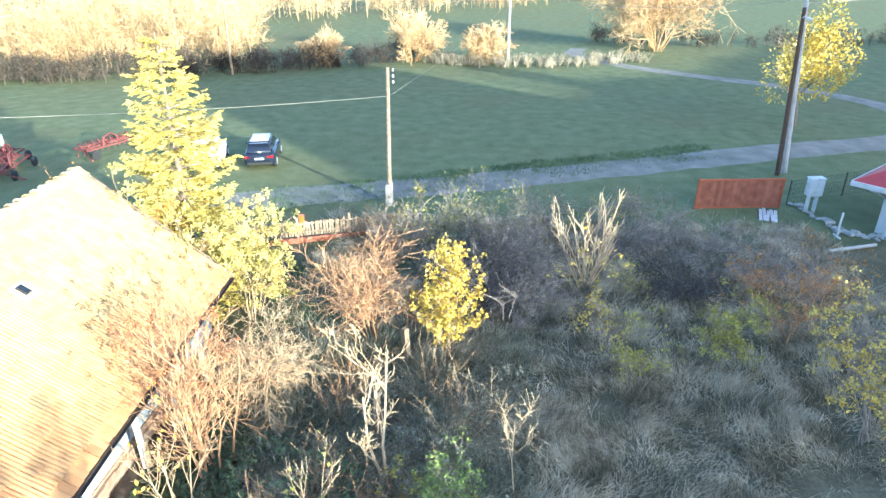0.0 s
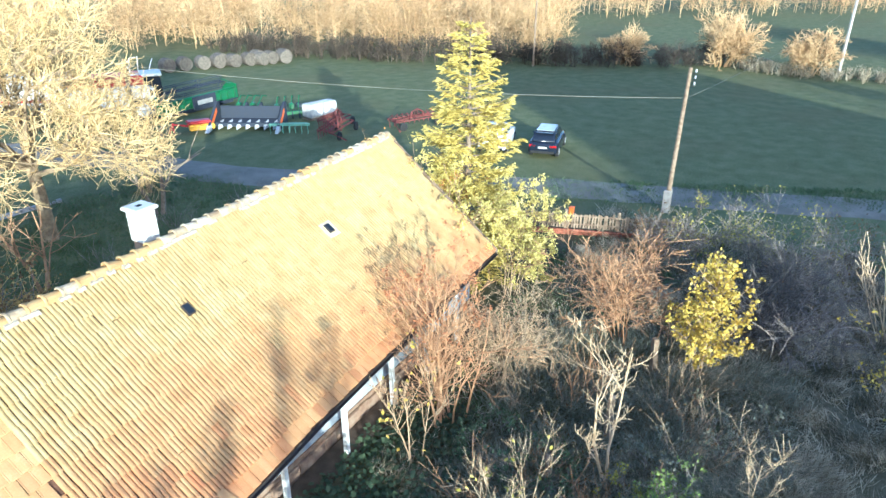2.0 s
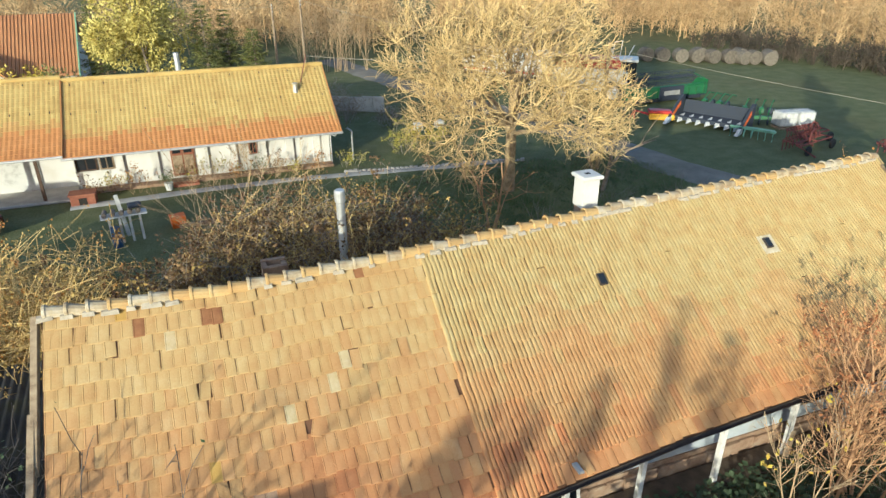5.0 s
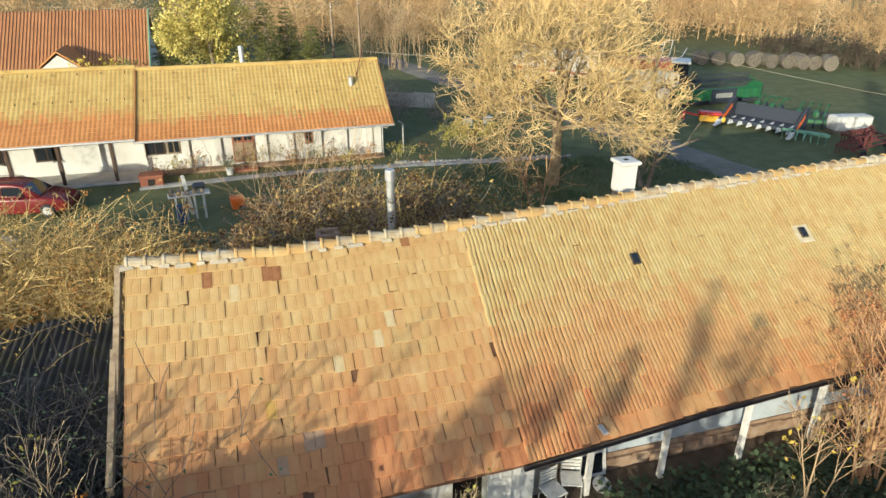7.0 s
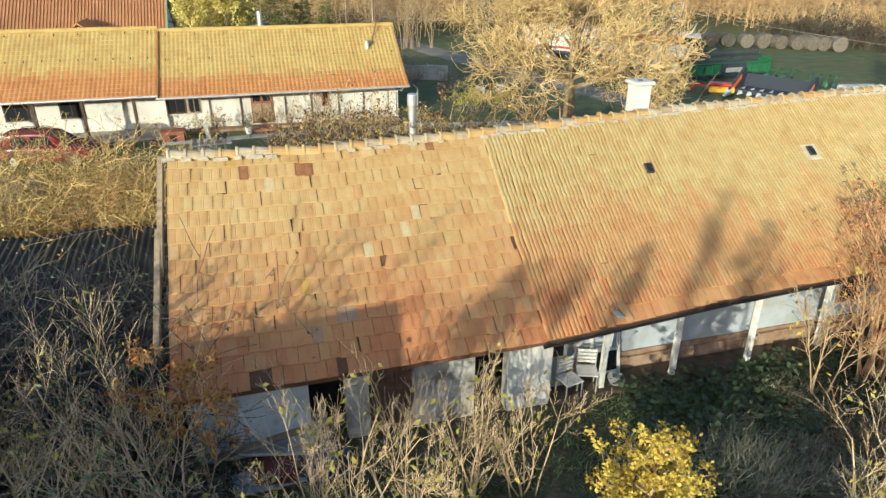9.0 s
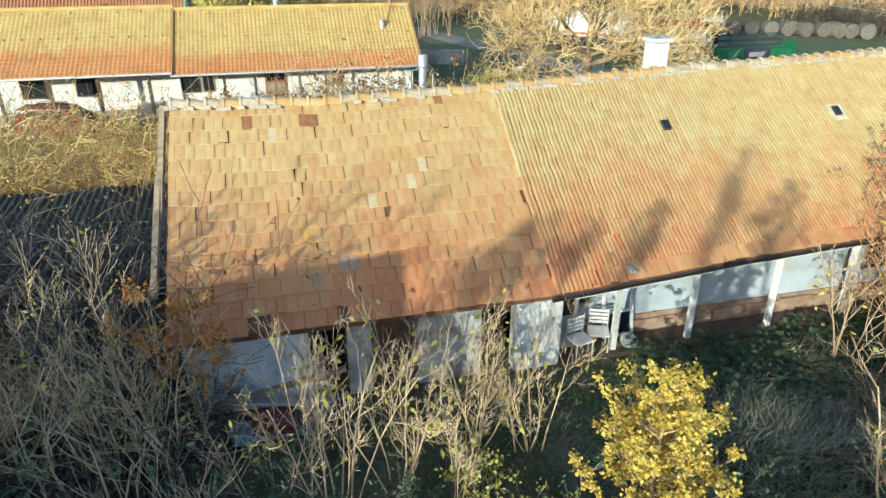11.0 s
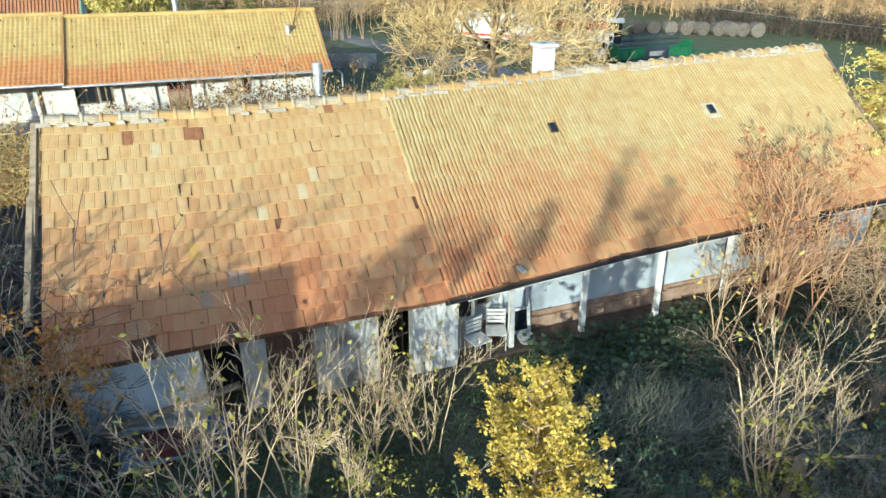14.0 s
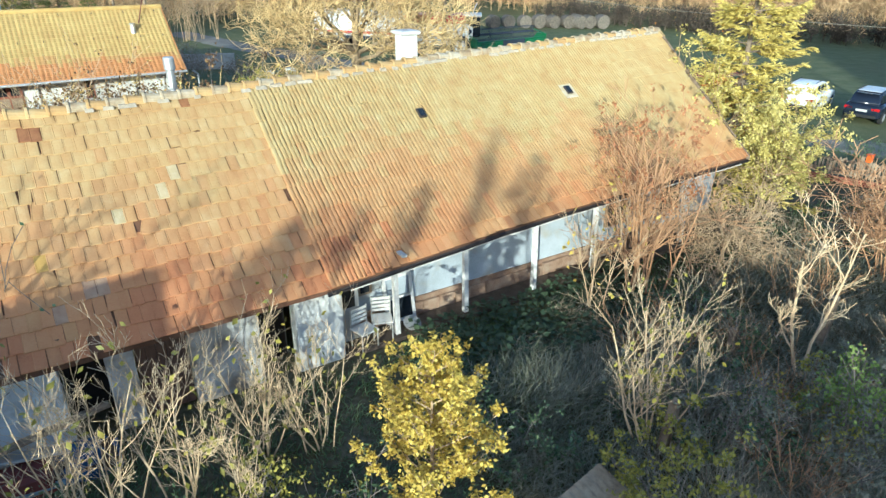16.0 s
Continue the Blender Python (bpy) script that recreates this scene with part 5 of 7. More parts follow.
for gx_, gy_, d_, w_, t_, ls_, n_, tw_, ln_ in (
        (13.4, -4.35, 18, 1.45, 1.15, 0.12, 330, 34, 0.15), (12.7, -3.35, 34, 0.6, 1.2, 0.20, 50, 12, 0.3), (11.7, -4.3, 32, 1.1, 0.7, 0.2, 64, 14, 0.3),
        (10.2, -4.2, 28, 0.8, 0.8, 0.18, 80, 14, 0.3), (8.5, -4.3, 22, 0.8, 0.8, 0.15, 120, 16, 0.25), (7.2, -4.3, 21, 1.3, 1.0, 0.15, 280, 26, 0.2),
        (6.2, -4.75, 24, 1.0, 0.6, 0.17, 140, 14, 0.1), (9.4, -4.75, 25, 0.8, 0.6, 0.17, 70, 10, 0.2)):
    garden_tree(gx_ - 0.689 * d_, gy_ - 0.725 * d_, 5.85 + 0.69 * gy_ + 0.1944 * d_, w_, t_, ls_, n_, tw_, 400 + int(gx_ * 10), ln_)
for k, (x, y, h) in enumerate(((-8.6, -14.2, 7.6), (-6.9, -10.3, 6.2), (-3.9, -12.1, 5.4))):
    shrub("bare_garden_tree", x, y, 3, h * 0.6, 0.10, dict(SHRUB, **{"from": 0.55}, kids=[(2, 4), (3, 4), (4, 6)], tip=0.009), TWIG, 100 + k, "tall bare garden tree with a forked trunk", "tree", depth=3, thick=0.06, group="bare garden trees", top=h)

# behind the farmhouse: brambles, the walnut, the garden beds
for k, (x, y, h, mat) in enumerate(((-2.2, 7.2, 2.9, LEAF_GOLD), (-4.6, 5.6, 3.1, LEAF_GOLD), (-6.6, 6.8, 3.0, LEAF_LIME), (-3.4, 4.4, 3.2, LEAF_GOLD), (-6.2, 3.9, 2.6, LEAF_PALE), (-8.6, 5.2, 2.8, LEAF_LIME), (-1.6, 4.6, 3.3, LEAF_ORANGE), (-0.9, 3.2, 3.3, LEAF_GOLD), (-7.8, 8.2, 3.1, LEAF_LIME), (-9.8, 7.4, 3.2, LEAF_PALE), (-4.8, 8.6, 2.8, LEAF_GOLD))):
    shrub("bramble_bush", x, y, 22, h * 1.35, 0.42, dict(ARCH, tip=0.009), TWIG_GOLD, 110 + k, "dense tangled bush, half bare, in yellow and rust", depth=2, spread=1.1, thick=0.02, leaves=(mat, 2600, 0.085, 0.6, 0.05), group="tangled bushes behind the shed", top=h * 1.25)
for k, (x, y, h) in enumerate(((0.6, 4.6, 2.3), (2.4, 4.4, 2.5), (4.0, 4.8, 3.0), (5.9, 4.6, 3.0), (7.6, 4.9, 3.1), (9.2, 5.4, 2.7), (10.6, 6.4, 2.0), (4.8, 7.4, 2.7), (6.4, 7.6, 2.7), (8.0, 7.6, 2.5))):
    shrub("bramble", x, y, 20, h * 1.35, 0.5, ARCH, TWIG_GREY if k % 2 else TWIG_GOLD, 130 + k, "dark bramble thicket with rusty leaves and tan shoots", depth=2, spread=1.0, thick=0.02, leaves=(LEAF_RUST if k % 3 else LEAF_GOLD, 4600, 0.11, 0.65, 0.05), group="bramble thicket", top=h * 1.42)
for k, (x, y) in enumerate(((1.6, 3.9), (3.4, 3.7), (5.2, 3.9), (7.4, 3.9), (8.8, 4.4), (4.6, 6.2), (7.0, 6.4))):
    shrub("ivy_bush", x, y, 12, 3.6, 0.4, ARCH, TWIG_GREY, 150 + k, "dark rusty undergrowth in the brambles", depth=1, spread=1.1, thick=0.015, leaves=(LEAF_RUST, 1900, 0.12, 0.7, 0.0), group="evergreen undergrowth", top=4.0)
shrub("bare_sapling", 4.6, 8.6, 8, 4.4, 0.45, WISPY, TWIG, 160, "tan bare sapling rising from the brambles", "tree", depth=2, thick=0.03)
shrub("fruit_tree", 14.6, 10.6, 4, 4.0, 0.35, dict(WALNUT, kids=[(2, 3), (2, 4), (4, 6)], tip=0.01), TWIG_RED, 161, "small pruned fruit tree with bare russet limbs", "tree", depth=2, thick=0.06)


def walnut_tree():
    r = random.Random(172)
    ob = thing("walnut_tree", "large old walnut tree with a dense crown of bare pale twigs", "tree", pose(17.7, 15.2, 0))
    limbs, twigs, tips = Mesh(), Mesh(), []
    limbs.tube([(0, 0, -0.1), (0.05, 0, 1.2), (0.1, 0.1, 2.6), (0.1, 0.2, 3.4)], [0.36, 0.28, 0.26, 0.24], 10)
    for k in range(13):
        a = 2 * math.pi * k / 13 * 2 + r.uniform(-0.3, 0.3)
        d = Vector((math.cos(a) - 0.15, math.sin(a), (0.42, 1.0, 2.2)[k % 3] * r.uniform(0.7, 1.3)))
        t2 = []
        branch(limbs, r, (0.1, 0.15, r.uniform(2.9, 3.5)), d, (3.6, 4.2, 5.0)[k % 3] * r.uniform(0.85, 1.1), 0.13, 2, t2, dict(WALNUT, kids=[(3, 4), (4, 6)], tip=0.02))
        tips += t2
    for p, d in tips:
        for k in range(6):
            branch(twigs, r, p, (d * 0.7 + rvec(r) * 0.9 + Vector((0, 0, 0.05))).normalized(), r.uniform(0.7, 1.6), 0.022, 1, [], dict(WALNUT, wander=0.45, rise=0.06, kids=[(3, 5)], tip=0.0105))
    part("trunk", limbs, WALNUT_BARK, ob)
    part("crown", twigs, TWIG_WALNUT, ob)


walnut_tree()
shrub("bare_tree", 22.2, 13.5, 2, 6.0, 0.12, dict(WALNUT, kids=[(2, 3), (3, 5), (4, 6)], tip=0.012), BARK, 171, "slim dark-barked bare tree beside the lane", "tree", depth=2, thick=0.13)
for k, (x, y, h) in enumerate(((26.3, 8.0, 1.5), (24.7, 10.0, 1.7), (23.2, 8.6, 1.4), (20.4, 8.8, 1.5), (17.2, 9.2, 1.7), (21.3, 11.6, 1.3))):
    shrub("weeds", x, y, 14, h, 0.5, WISPY, TWIG_GREY, 180 + k, "thin bare weeds along the lane verge", depth=1, spread=1.0, thick=0.01, group="verge weeds")
for k, (x, y, h, mat, c) in enumerate(((14.6, 23.2, 1.3, LEAF_LIME, 700), (15.9, 24.0, 1.5, LEAF_YELLOW, 500), (16.9, 23.6, 1.2, LEAF_LIME, 500), (15.3, 25.2, 1.5, LEAF_LIME, 500), (11.0, 22.0, 0.9, LEAF_LIME, 250), (17.8, 25.0, 1.0, LEAF_YELLOW, 300))):
    shrub("garden_shrub", x, y, 9, h, 0.6, SHRUB, TWIG_GREY, 190 + k, "low sunlit garden shrub in yellow-green leaf", depth=1, spread=0.5, thick=0.015, leaves=(mat, c, 0.11, 0.6, 0.0), group="garden bed shrubs")
for k in range(11):
    x = -2.4 + k * 1.15
    mat = (LEAF_RUST, LEAF_LIME, LEAF_ORANGE, LEAF_GREEN)[k % 4]
    shrub("flower_bed_plant", x, 21.75 + 0.25 * math.sin(k * 2.3), 7, 0.8 + 0.35 * (k % 3), 0.5, SHRUB, TWIG, 210 + k, "withered plant in the bed along the white wall", depth=1, spread=0.35, thick=0.012, leaves=(mat, 190, 0.10, 0.6, 0.0), group="bed along the white wall")
shrub("climbing_rose", 5.2, 22.6, 5, 2.1, 0.3, SHRUB, TWIG, 225, "leafless climbing rose on the white wall", depth=2, thick=0.015, leaves=(LEAF_RUST, 90, 0.09, 0.6, 0.2))

# evergreens and yellow trees by the far house
leafy_tree("willow_tree", 0.2, 44.0, 9.2, 3.9, LEAF_PALE, 230, "broad tree in full yellow-green leaf behind the white house", count=15000, size=0.24)
conifer("cypress_tree", 4.6, 44.5, 7.2, 1.7, NEEDLE_DARK, 231, "dark green conifer behind the white house", whorls=24, sprays=10)
conifer("cypress_tree", 6.4, 46.0, 6.6, 1.6, NEEDLE_DARK, 232, "dark green conifer behind the white house", whorls=22, sprays=10)
conifer("cypress_tree", 8.4, 44.8, 5.2, 1.4, NEEDLE_DARK, 233, "dark green conifer behind the white house", whorls=20, sprays=10)
conifer("cypress_tree", -3.6, 47.5, 7.5, 1.9, NEEDLE_DARK, 234, "dark green conifer beside the red-roofed house", whorls=24, sprays=10)
leafy_tree("shrub", -8.2, 40.5, 3.4, 1.7, LEAF_YELLOW, 235, "yellow-leaved bush before the red-roofed house", count=900, size=0.24)
leafy_tree("shrub", -5.6, 40.2, 3.6, 1.3, NEEDLE_DARK, 236, "blue-green evergreen bush before the far house", count=800, size=0.22)
leafy_tree("shrub", -3.0, 38.5, 2.6, 2.0, LEAF_RUST, 237, "rusty brown bush before the far house", count=900, size=0.2)
for k in range(9):
    x, y = 13.2 + 0.75 * k + 0.3 * math.sin(k * 5), 51.0 + 1.2 * math.sin(k * 3.1)
    shrub("poplar_sapling", x, y, 4, 5.6 + 0.9 * math.sin(k * 2.2), 0.12, WISPY, TWIG, 240 + k, "upright bare poplar shoots catching the sun", "tree", depth=2, thick=0.03, group="row of poplar shoots")
for k, (x, y, h) in enumerate(((12.8, 31.5, 1.6), (13.8, 34.5, 2.0), (20.8, 30.0, 1.8), (15.6, 29.6, 1.4))):
    shrub("shrub", x, y, 12, h, 0.6, ARCH, TWIG_GREY, 255 + k, "dark bare shrub by the garden wall", depth=2, spread=0.7, thick=0.02, leaves=(LEAF_RUST, 160, 0.1, 0.6, 0.1))

# the yellow tree beyond the lane and trees of the far field
leafy_tree("yellow_tree", 53.2, -35.6, 8.6, 2.7, LEAF_YELLOW, 260, "young tree in bright yellow leaf beyond the lane", count=4200, size=0.24, squash=1.5)
# far trees standing singly
for k, (x, y, h, n, sp) in enumerate(((80.2, -3.6, 4.6, 14, 0.7), (79.2, -12.4, 3.3, 12, 0.6), (90.5, -33.5, 8.0, 18, 0.8), (76.5, 6.2, 2.8, 10, 0.7))):
    shrub("far_bare_tree", x, y, n, h, sp, dict(ARCH, rise=0.03, tip=0.022), WOODS, 270 + k, "rounded bare tree glowing orange in the low sun", "tree", depth=3, thick=0.09, spread=0.9, group="field trees")


def woods(name, spots, label, seed, size=(5, 9), twigs=150, mat=None):
    """A belt of far bare trees: stems with upswept twigs round them."""
    r = random.Random(seed)
    ms = Mesh()
    for x, y in spots:
        h = r.uniform(*size)
        z0 = max(0, ground_height(x, y)) - 0.1
        ms.tube([(x, y, z0), (x + r.gauss(0, 0.2), y + r.gauss(0, 0.2), z0 + h * 0.8)], [0.045, 0.02], 3, cap=False)
        lobes = [(Vector((x + r.gauss(0, 0.16) * h, y + r.gauss(0, 0.16) * h, z0 + h * r.uniform(0.18, 0.82))), h * r.uniform(0.15, 0.26)) for _ in range(5)]
        for c, rr in lobes[:3]:
            ms.tube([(x, y, z0 + h * 0.2), tuple(c)], [0.03, 0.012], 3, cap=False)
        for k in range(twigs):
            c, rr = lobes[k % 5]
            v = rvec(r)
            p = c + v * rr * r.uniform(0.2, 1.0)
            p.z = max(p.z, z0)
            d = (v + Vector((0, 0, 0.5)) + rvec(r) * 0.6).normalized()
            L = h * r.uniform(0.07, 0.17)
            s = d.cross(rvec(r)).normalized() * r.uniform(0.018, 0.04)
            ms.add([p - s, p + s, p + d * L], [(0, 1, 2)])
    return solid(name, ms, mat or WOODS, label, "woods", kind="stuff")


def belt(line, n, width, seed):
    r = random.Random(seed)
    out = []
    segs = list(zip(line, line[1:]))
    lens = [math.hypot(b[0] - a[0], b[1] - a[1]) for a, b in segs]
    for k in range(n):
        t = r.uniform(0, sum(lens))
        i = 0
        while t > lens[i] and i < len(lens) - 1:
            t -= lens[i]
            i += 1
        a, b = segs[i]
        f = t / lens[i]
        n = Vector((b[1] - a[1], a[0] - b[0])) / lens[i]
        if n.dot(Vector((a[0] - 25, a[1]))) < 0:
            n = -n
        o = r.uniform(0, width)
        out.append((a[0] + (b[0] - a[0]) * f + n.x * o, a[1] + (b[1] - a[1]) * f + n.y * o))
    return out


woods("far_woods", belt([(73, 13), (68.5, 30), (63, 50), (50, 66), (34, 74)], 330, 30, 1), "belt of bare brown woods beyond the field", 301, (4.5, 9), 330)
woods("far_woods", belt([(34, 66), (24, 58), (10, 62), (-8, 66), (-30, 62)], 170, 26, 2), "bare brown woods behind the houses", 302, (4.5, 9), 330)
# dark band below the woods: scrub with the shade put into its colour
woods("far_scrub", belt([(81, -5), (76, 1), (72, 9), (66, 22), (63, 34), (59, 52)], 190, 3, 3), "low scrub along the edge of the field, coloured dark as the woods' shaded foot", 303, (1.6, 3.4), 200, SCRUB)
woods("far_hedge", belt([(186, -75), (166, -34), (150, -15), (120, 22), (104, 38)], 260, 18, 4), "distant bare hedge and woods across the far field", 304, (6, 10), 160)
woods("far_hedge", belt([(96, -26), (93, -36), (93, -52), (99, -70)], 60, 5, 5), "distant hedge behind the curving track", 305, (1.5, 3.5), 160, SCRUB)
woods("dry_reeds", belt([(78.5, -5), (76.5, -11), (76, -17), (77.5, -23), (81, -31)], 190, 3.5, 7), "dry tan reeds along the far end of the field", 307, (0.9, 1.6), 70, DRY_GRASS)


# grass
def tufts(name, count, spot, blades, length, lean, mat, label, seed, width=0.012):
    r = random.Random(seed)
    ms = Mesh()
    for k in range(count):
        p = spot(r)
        if p is None:
            continue
        x, y = p
        z = max(-0.05, ground_height(x, y)) - 0.02
        sway = Vector((math.cos(noise.noise(Vector((x * 0.4, y * 0.4, 0))) * 6), math.sin(noise.noise(Vector((x * 0.4, y * 0.4, 0))) * 6), 0))
        h = 1.0 + 0.9 * noise.noise(Vector((x * 0.5, y * 0.5, 9)))
        for b in range(blades):
            q = Vector((x + r.gauss(0, 0.14), y + r.gauss(0, 0.14), z))
            d = (sway * lean + Vector((r.gauss(0, 0.6), r.gauss(0, 0.6), 1))).normalized()
            L = length * h * r.uniform(0.55, 1.25)
            s = d.cross(rvec(r)).normalized() * width
            mid = q + d * L * 0.6
            tip = mid + (d + sway * lean * 1.2 + Vector((0, 0, -0.45))).normalized() * L * 0.45
            ms.add([q - s, q + s, mid + s * 0.7, mid - s * 0.7, tip], [(0, 1, 2, 3), (3, 2, 4)])
    return solid(name, ms, mat, label, "grass", kind="stuff")


TUSSOCK = random.Random(77)
TUSSOCKS = []
while len(TUSSOCKS) < 1150:
    tx, ty = TUSSOCK.uniform(11, 33), TUSSOCK.uniform(-28, -5.8)
    if ty > -10.5 and tx < 24 and TUSSOCK.random() < 0.8:
        continue
    TUSSOCKS.append((tx, ty, TUSSOCK.uniform(0.14, 0.42)))


def rough_spot(r):
    x, y, w = TUSSOCKS[r.randrange(len(TUSSOCKS))]
    return (x + r.gauss(0, w), y + r.gauss(0, w * 0.8))


tufts("tall_grass", 15500, rough_spot, 9, 0.5, 0.55, DRY_GRASS, "tall dry matted grass, grey-green and straw", 310, 0.009)
tufts("weeds", 6000, lambda r: (r.uniform(8.5, 23), r.uniform(-14.5, -6.8)), 9, 0.42, 0.3, WEED, "grey-green weeds in the overgrown garden", 316, 0.014)
tufts("grass", 5200, lambda r: (r.uniform(9, 31), r.uniform(-13, -5.0)), 8, 0.16, 0.2, GREEN_GRASS, "short green grass before the farmhouse", 311)
tufts("grass", 2600, lambda r: (r.uniform(-7, 12), r.uniform(-10.5, -5.2)), 8, 0.2, 0.3, GREEN_GRASS, "rank grass under the bare bushes", 312)
tufts("grass", 4200, lambda r: (r.uniform(10, 27), r.uniform(5.2, 19)), 7, 0.22, 0.3, GREEN_GRASS, "rough green grass behind the farmhouse", 313)
tufts("verge_grass", 2600, lambda r: (lambda t: (29.6 + t * 0.43 + r.uniform(0, 3.6), 6.5 - t))(r.uniform(0, 34)), 7, 0.22, 0.3, GREEN_GRASS, "green grass along the lane", 314)
# leaves before the porch, coloured darker in place of shade falling on them
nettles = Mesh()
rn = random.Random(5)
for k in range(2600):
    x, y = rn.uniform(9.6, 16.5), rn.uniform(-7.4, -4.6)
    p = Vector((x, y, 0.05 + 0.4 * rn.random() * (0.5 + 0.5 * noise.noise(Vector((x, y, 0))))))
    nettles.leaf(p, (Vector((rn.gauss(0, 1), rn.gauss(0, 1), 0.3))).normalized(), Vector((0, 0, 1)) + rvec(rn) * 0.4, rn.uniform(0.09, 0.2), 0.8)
solid("ground_leaves", nettles, LEAF_SHADED, "broad green leaves growing before the porch, with shade painted into their colour", "plants", kind="stuff")


# ---- vehicles ----
def ring(x, hw, z0, z1, r, n=3):
    """A rounded cross-section at x."""
    out = []
    for cy, cz, a0 in ((hw - r, z1 - r, 0), (-hw + r, z1 - r, 90), (-hw + r, z0 + r, 180), (hw - r, z0 + r, 270)):
        for k in range(n + 1):
            a = radians(a0 + 90 * k / n)
            out.append((x, cy + math.cos(a) * r, cz + math.sin(a) * r))
    return out


def loft(ms, rings):
    n = len(rings[0])
    base = len(ms.v)
    for q in rings:
        ms.v += q
    for i in range(len(rings) - 1):
        for k in range(n):
            ms.f.append((base + i * n + k, base + (i + 1) * n + k, base + (i + 1) * n + (k + 1) % n, base + i * n + (k + 1) % n))
    ms.f += [tuple(base + k for k in range(n)), tuple(base + (len(rings) - 1) * n + k for k in range(n))[::-1]]
    return ms


def wheel_part(parent, x, y, r=0.34, w=0.22, out=1):
    t = part("wheel", Mesh().tube([(x, y - w / 2, r), (x, y - w / 2 + 0.03, r), (x, y + w / 2 - 0.03, r), (x, y + w / 2, r)], [r * 0.88, r, r, r * 0.88], 18), BLACK, parent)
    part("rim", Mesh().tube([(x, y + out * (w / 2 - 0.01), r), (x, y + out * (w / 2 + 0.012), r)], [r * 0.62, r * 0.56], 12), STEEL, t)
    return t


def car(x, y, turn, paint_mat, label, roof_mat=None, top_mat=None):
    """A tall hatchback; its tail lies at the origin and it points along +x."""
    ob = thing("car", label, "car", pose(x, y, 0.02, 0, 0, turn), "parked cars")
    body = loft(Mesh(), [ring(0.0, 0.74, 0.42, 0.86, 0.12), ring(0.10, 0.86, 0.32, 0.98, 0.16), ring(0.7, 0.91, 0.24, 1.02, 0.14), ring(2.2, 0.92, 0.22, 1.0, 0.12), ring(3.3, 0.91, 0.22, 0.98, 0.14), ring(4.1, 0.84, 0.26, 0.86, 0.16), ring(4.38, 0.68, 0.34, 0.74, 0.14)])
    b = part("body", body, paint_mat, ob, smooth=True)
    cab = loft(Mesh(), [ring(0.18, 0.70, 0.90, 1.12, 0.06), ring(0.55, 0.66, 0.90, 1.52, 0.10), ring(0.9, 0.65, 0.90, 1.60, 0.10), ring(2.0, 0.66, 0.90, 1.61, 0.10), ring(2.55, 0.68, 0.90, 1.50, 0.10), ring(3.25, 0.74, 0.90, 1.02, 0.05)])
    c = part("cabin", cab, roof_mat or paint_mat, ob, smooth=True)
    part("rear_window", Mesh().add([(0.19, -0.56, 1.12), (0.19, 0.56, 1.12), (0.50, 0.52, 1.46), (0.50, -0.52, 1.46), (0.26, -0.56, 1.10), (0.26, 0.56, 1.10), (0.56, 0.52, 1.44), (0.56, -0.52, 1.44)], [(3, 2, 1, 0), (4, 5, 6, 7), (0, 1, 5, 4), (2, 3, 7, 6), (1, 2, 6, 5), (3, 0, 4, 7)]), GLASS, c)
    part("windscreen", Mesh().add([(2.62, -0.6, 1.46), (2.62, 0.6, 1.46), (3.2, 0.66, 1.06), (3.2, -0.66, 1.06), (2.56, -0.6, 1.4), (2.56, 0.6, 1.4), (3.1, 0.66, 1.02), (3.1, -0.66, 1.02)], [(0, 1, 2, 3), (7, 6, 5, 4), (0, 4, 5, 1), (2, 6, 7, 3), (1, 5, 6, 2), (3, 7, 4, 0)]), GLASS, c)
    for s in (-1, 1):
        for x0, x1 in ((0.75, 1.5), (1.58, 2.55)):
            part("side_window", Mesh().add([(x0, s * 0.715, 1.06), (x1, s * 0.725, 1.06), (x1 - 0.15, s * 0.675, 1.45), (x0 + 0.05, s * 0.67, 1.45), (x0, s * 0.6, 1.06), (x1, s * 0.6, 1.06), (x1 - 0.15, s * 0.6, 1.45), (x0 + 0.05, s * 0.6, 1.45)], [(0, 1, 2, 3), (7, 6, 5, 4), (0, 4, 5, 1), (1, 5, 6, 2), (2, 6, 7, 3), (3, 7, 4, 0)]), GLASS, c)
        part("tail_light", Mesh().box((0.0, s * 0.63 - 0.19, 0.74), (0.16, s * 0.63 + 0.19, 0.88), ch=0.02), TAIL, b, "red tail light")
        part("mirror", Mesh().box((2.3, s * 0.93 - 0.09, 0.98), (2.42, s * 0.93 + 0.09, 1.10), ch=0.02), paint_mat, b)
        part("roof_rail", Mesh().tube([(0.8, s * 0.58, 1.61), (1.0, s * 0.58, 1.645), (2.0, s * 0.58, 1.65), (2.2, s * 0.58, 1.60)], 0.018, 6), BLACK, c)
    if top_mat:
        part("roof_panel", Mesh().box((0.75, -0.54, 1.585), (2.35, 0.54, 1.622), ch=0.015), top_mat, c, "pale silver roof panel")
    part("spoiler", Mesh().box((0.33, -0.55, 1.50), (0.62, 0.55, 1.55), ch=0.015), paint_mat, c)
    part("bumper", Mesh().box((-0.03, -0.72, 0.34), (0.16, 0.72, 0.52), ch=0.04), BLACK, b)
    part("number_plate", Mesh().box((-0.012, -0.26, 0.66), (0.03, 0.26, 0.77)), M_WHITE, b, "blank white number plate")
    for wx in (0.8, 3.45):
        for s in (-1, 1):
            wheel_part(ob, wx, s * 0.82, out=s)
    return ob


car(39.7, 0.62, 12, CAR_DARK, "dark blue hatchback with a pale roof parked on the grass", CAR_DARK, CAR_SILVER)
car(38.9, 3.7, 14, CAR_WHITE, "white tall hatchback parked on the grass beside the spruce")
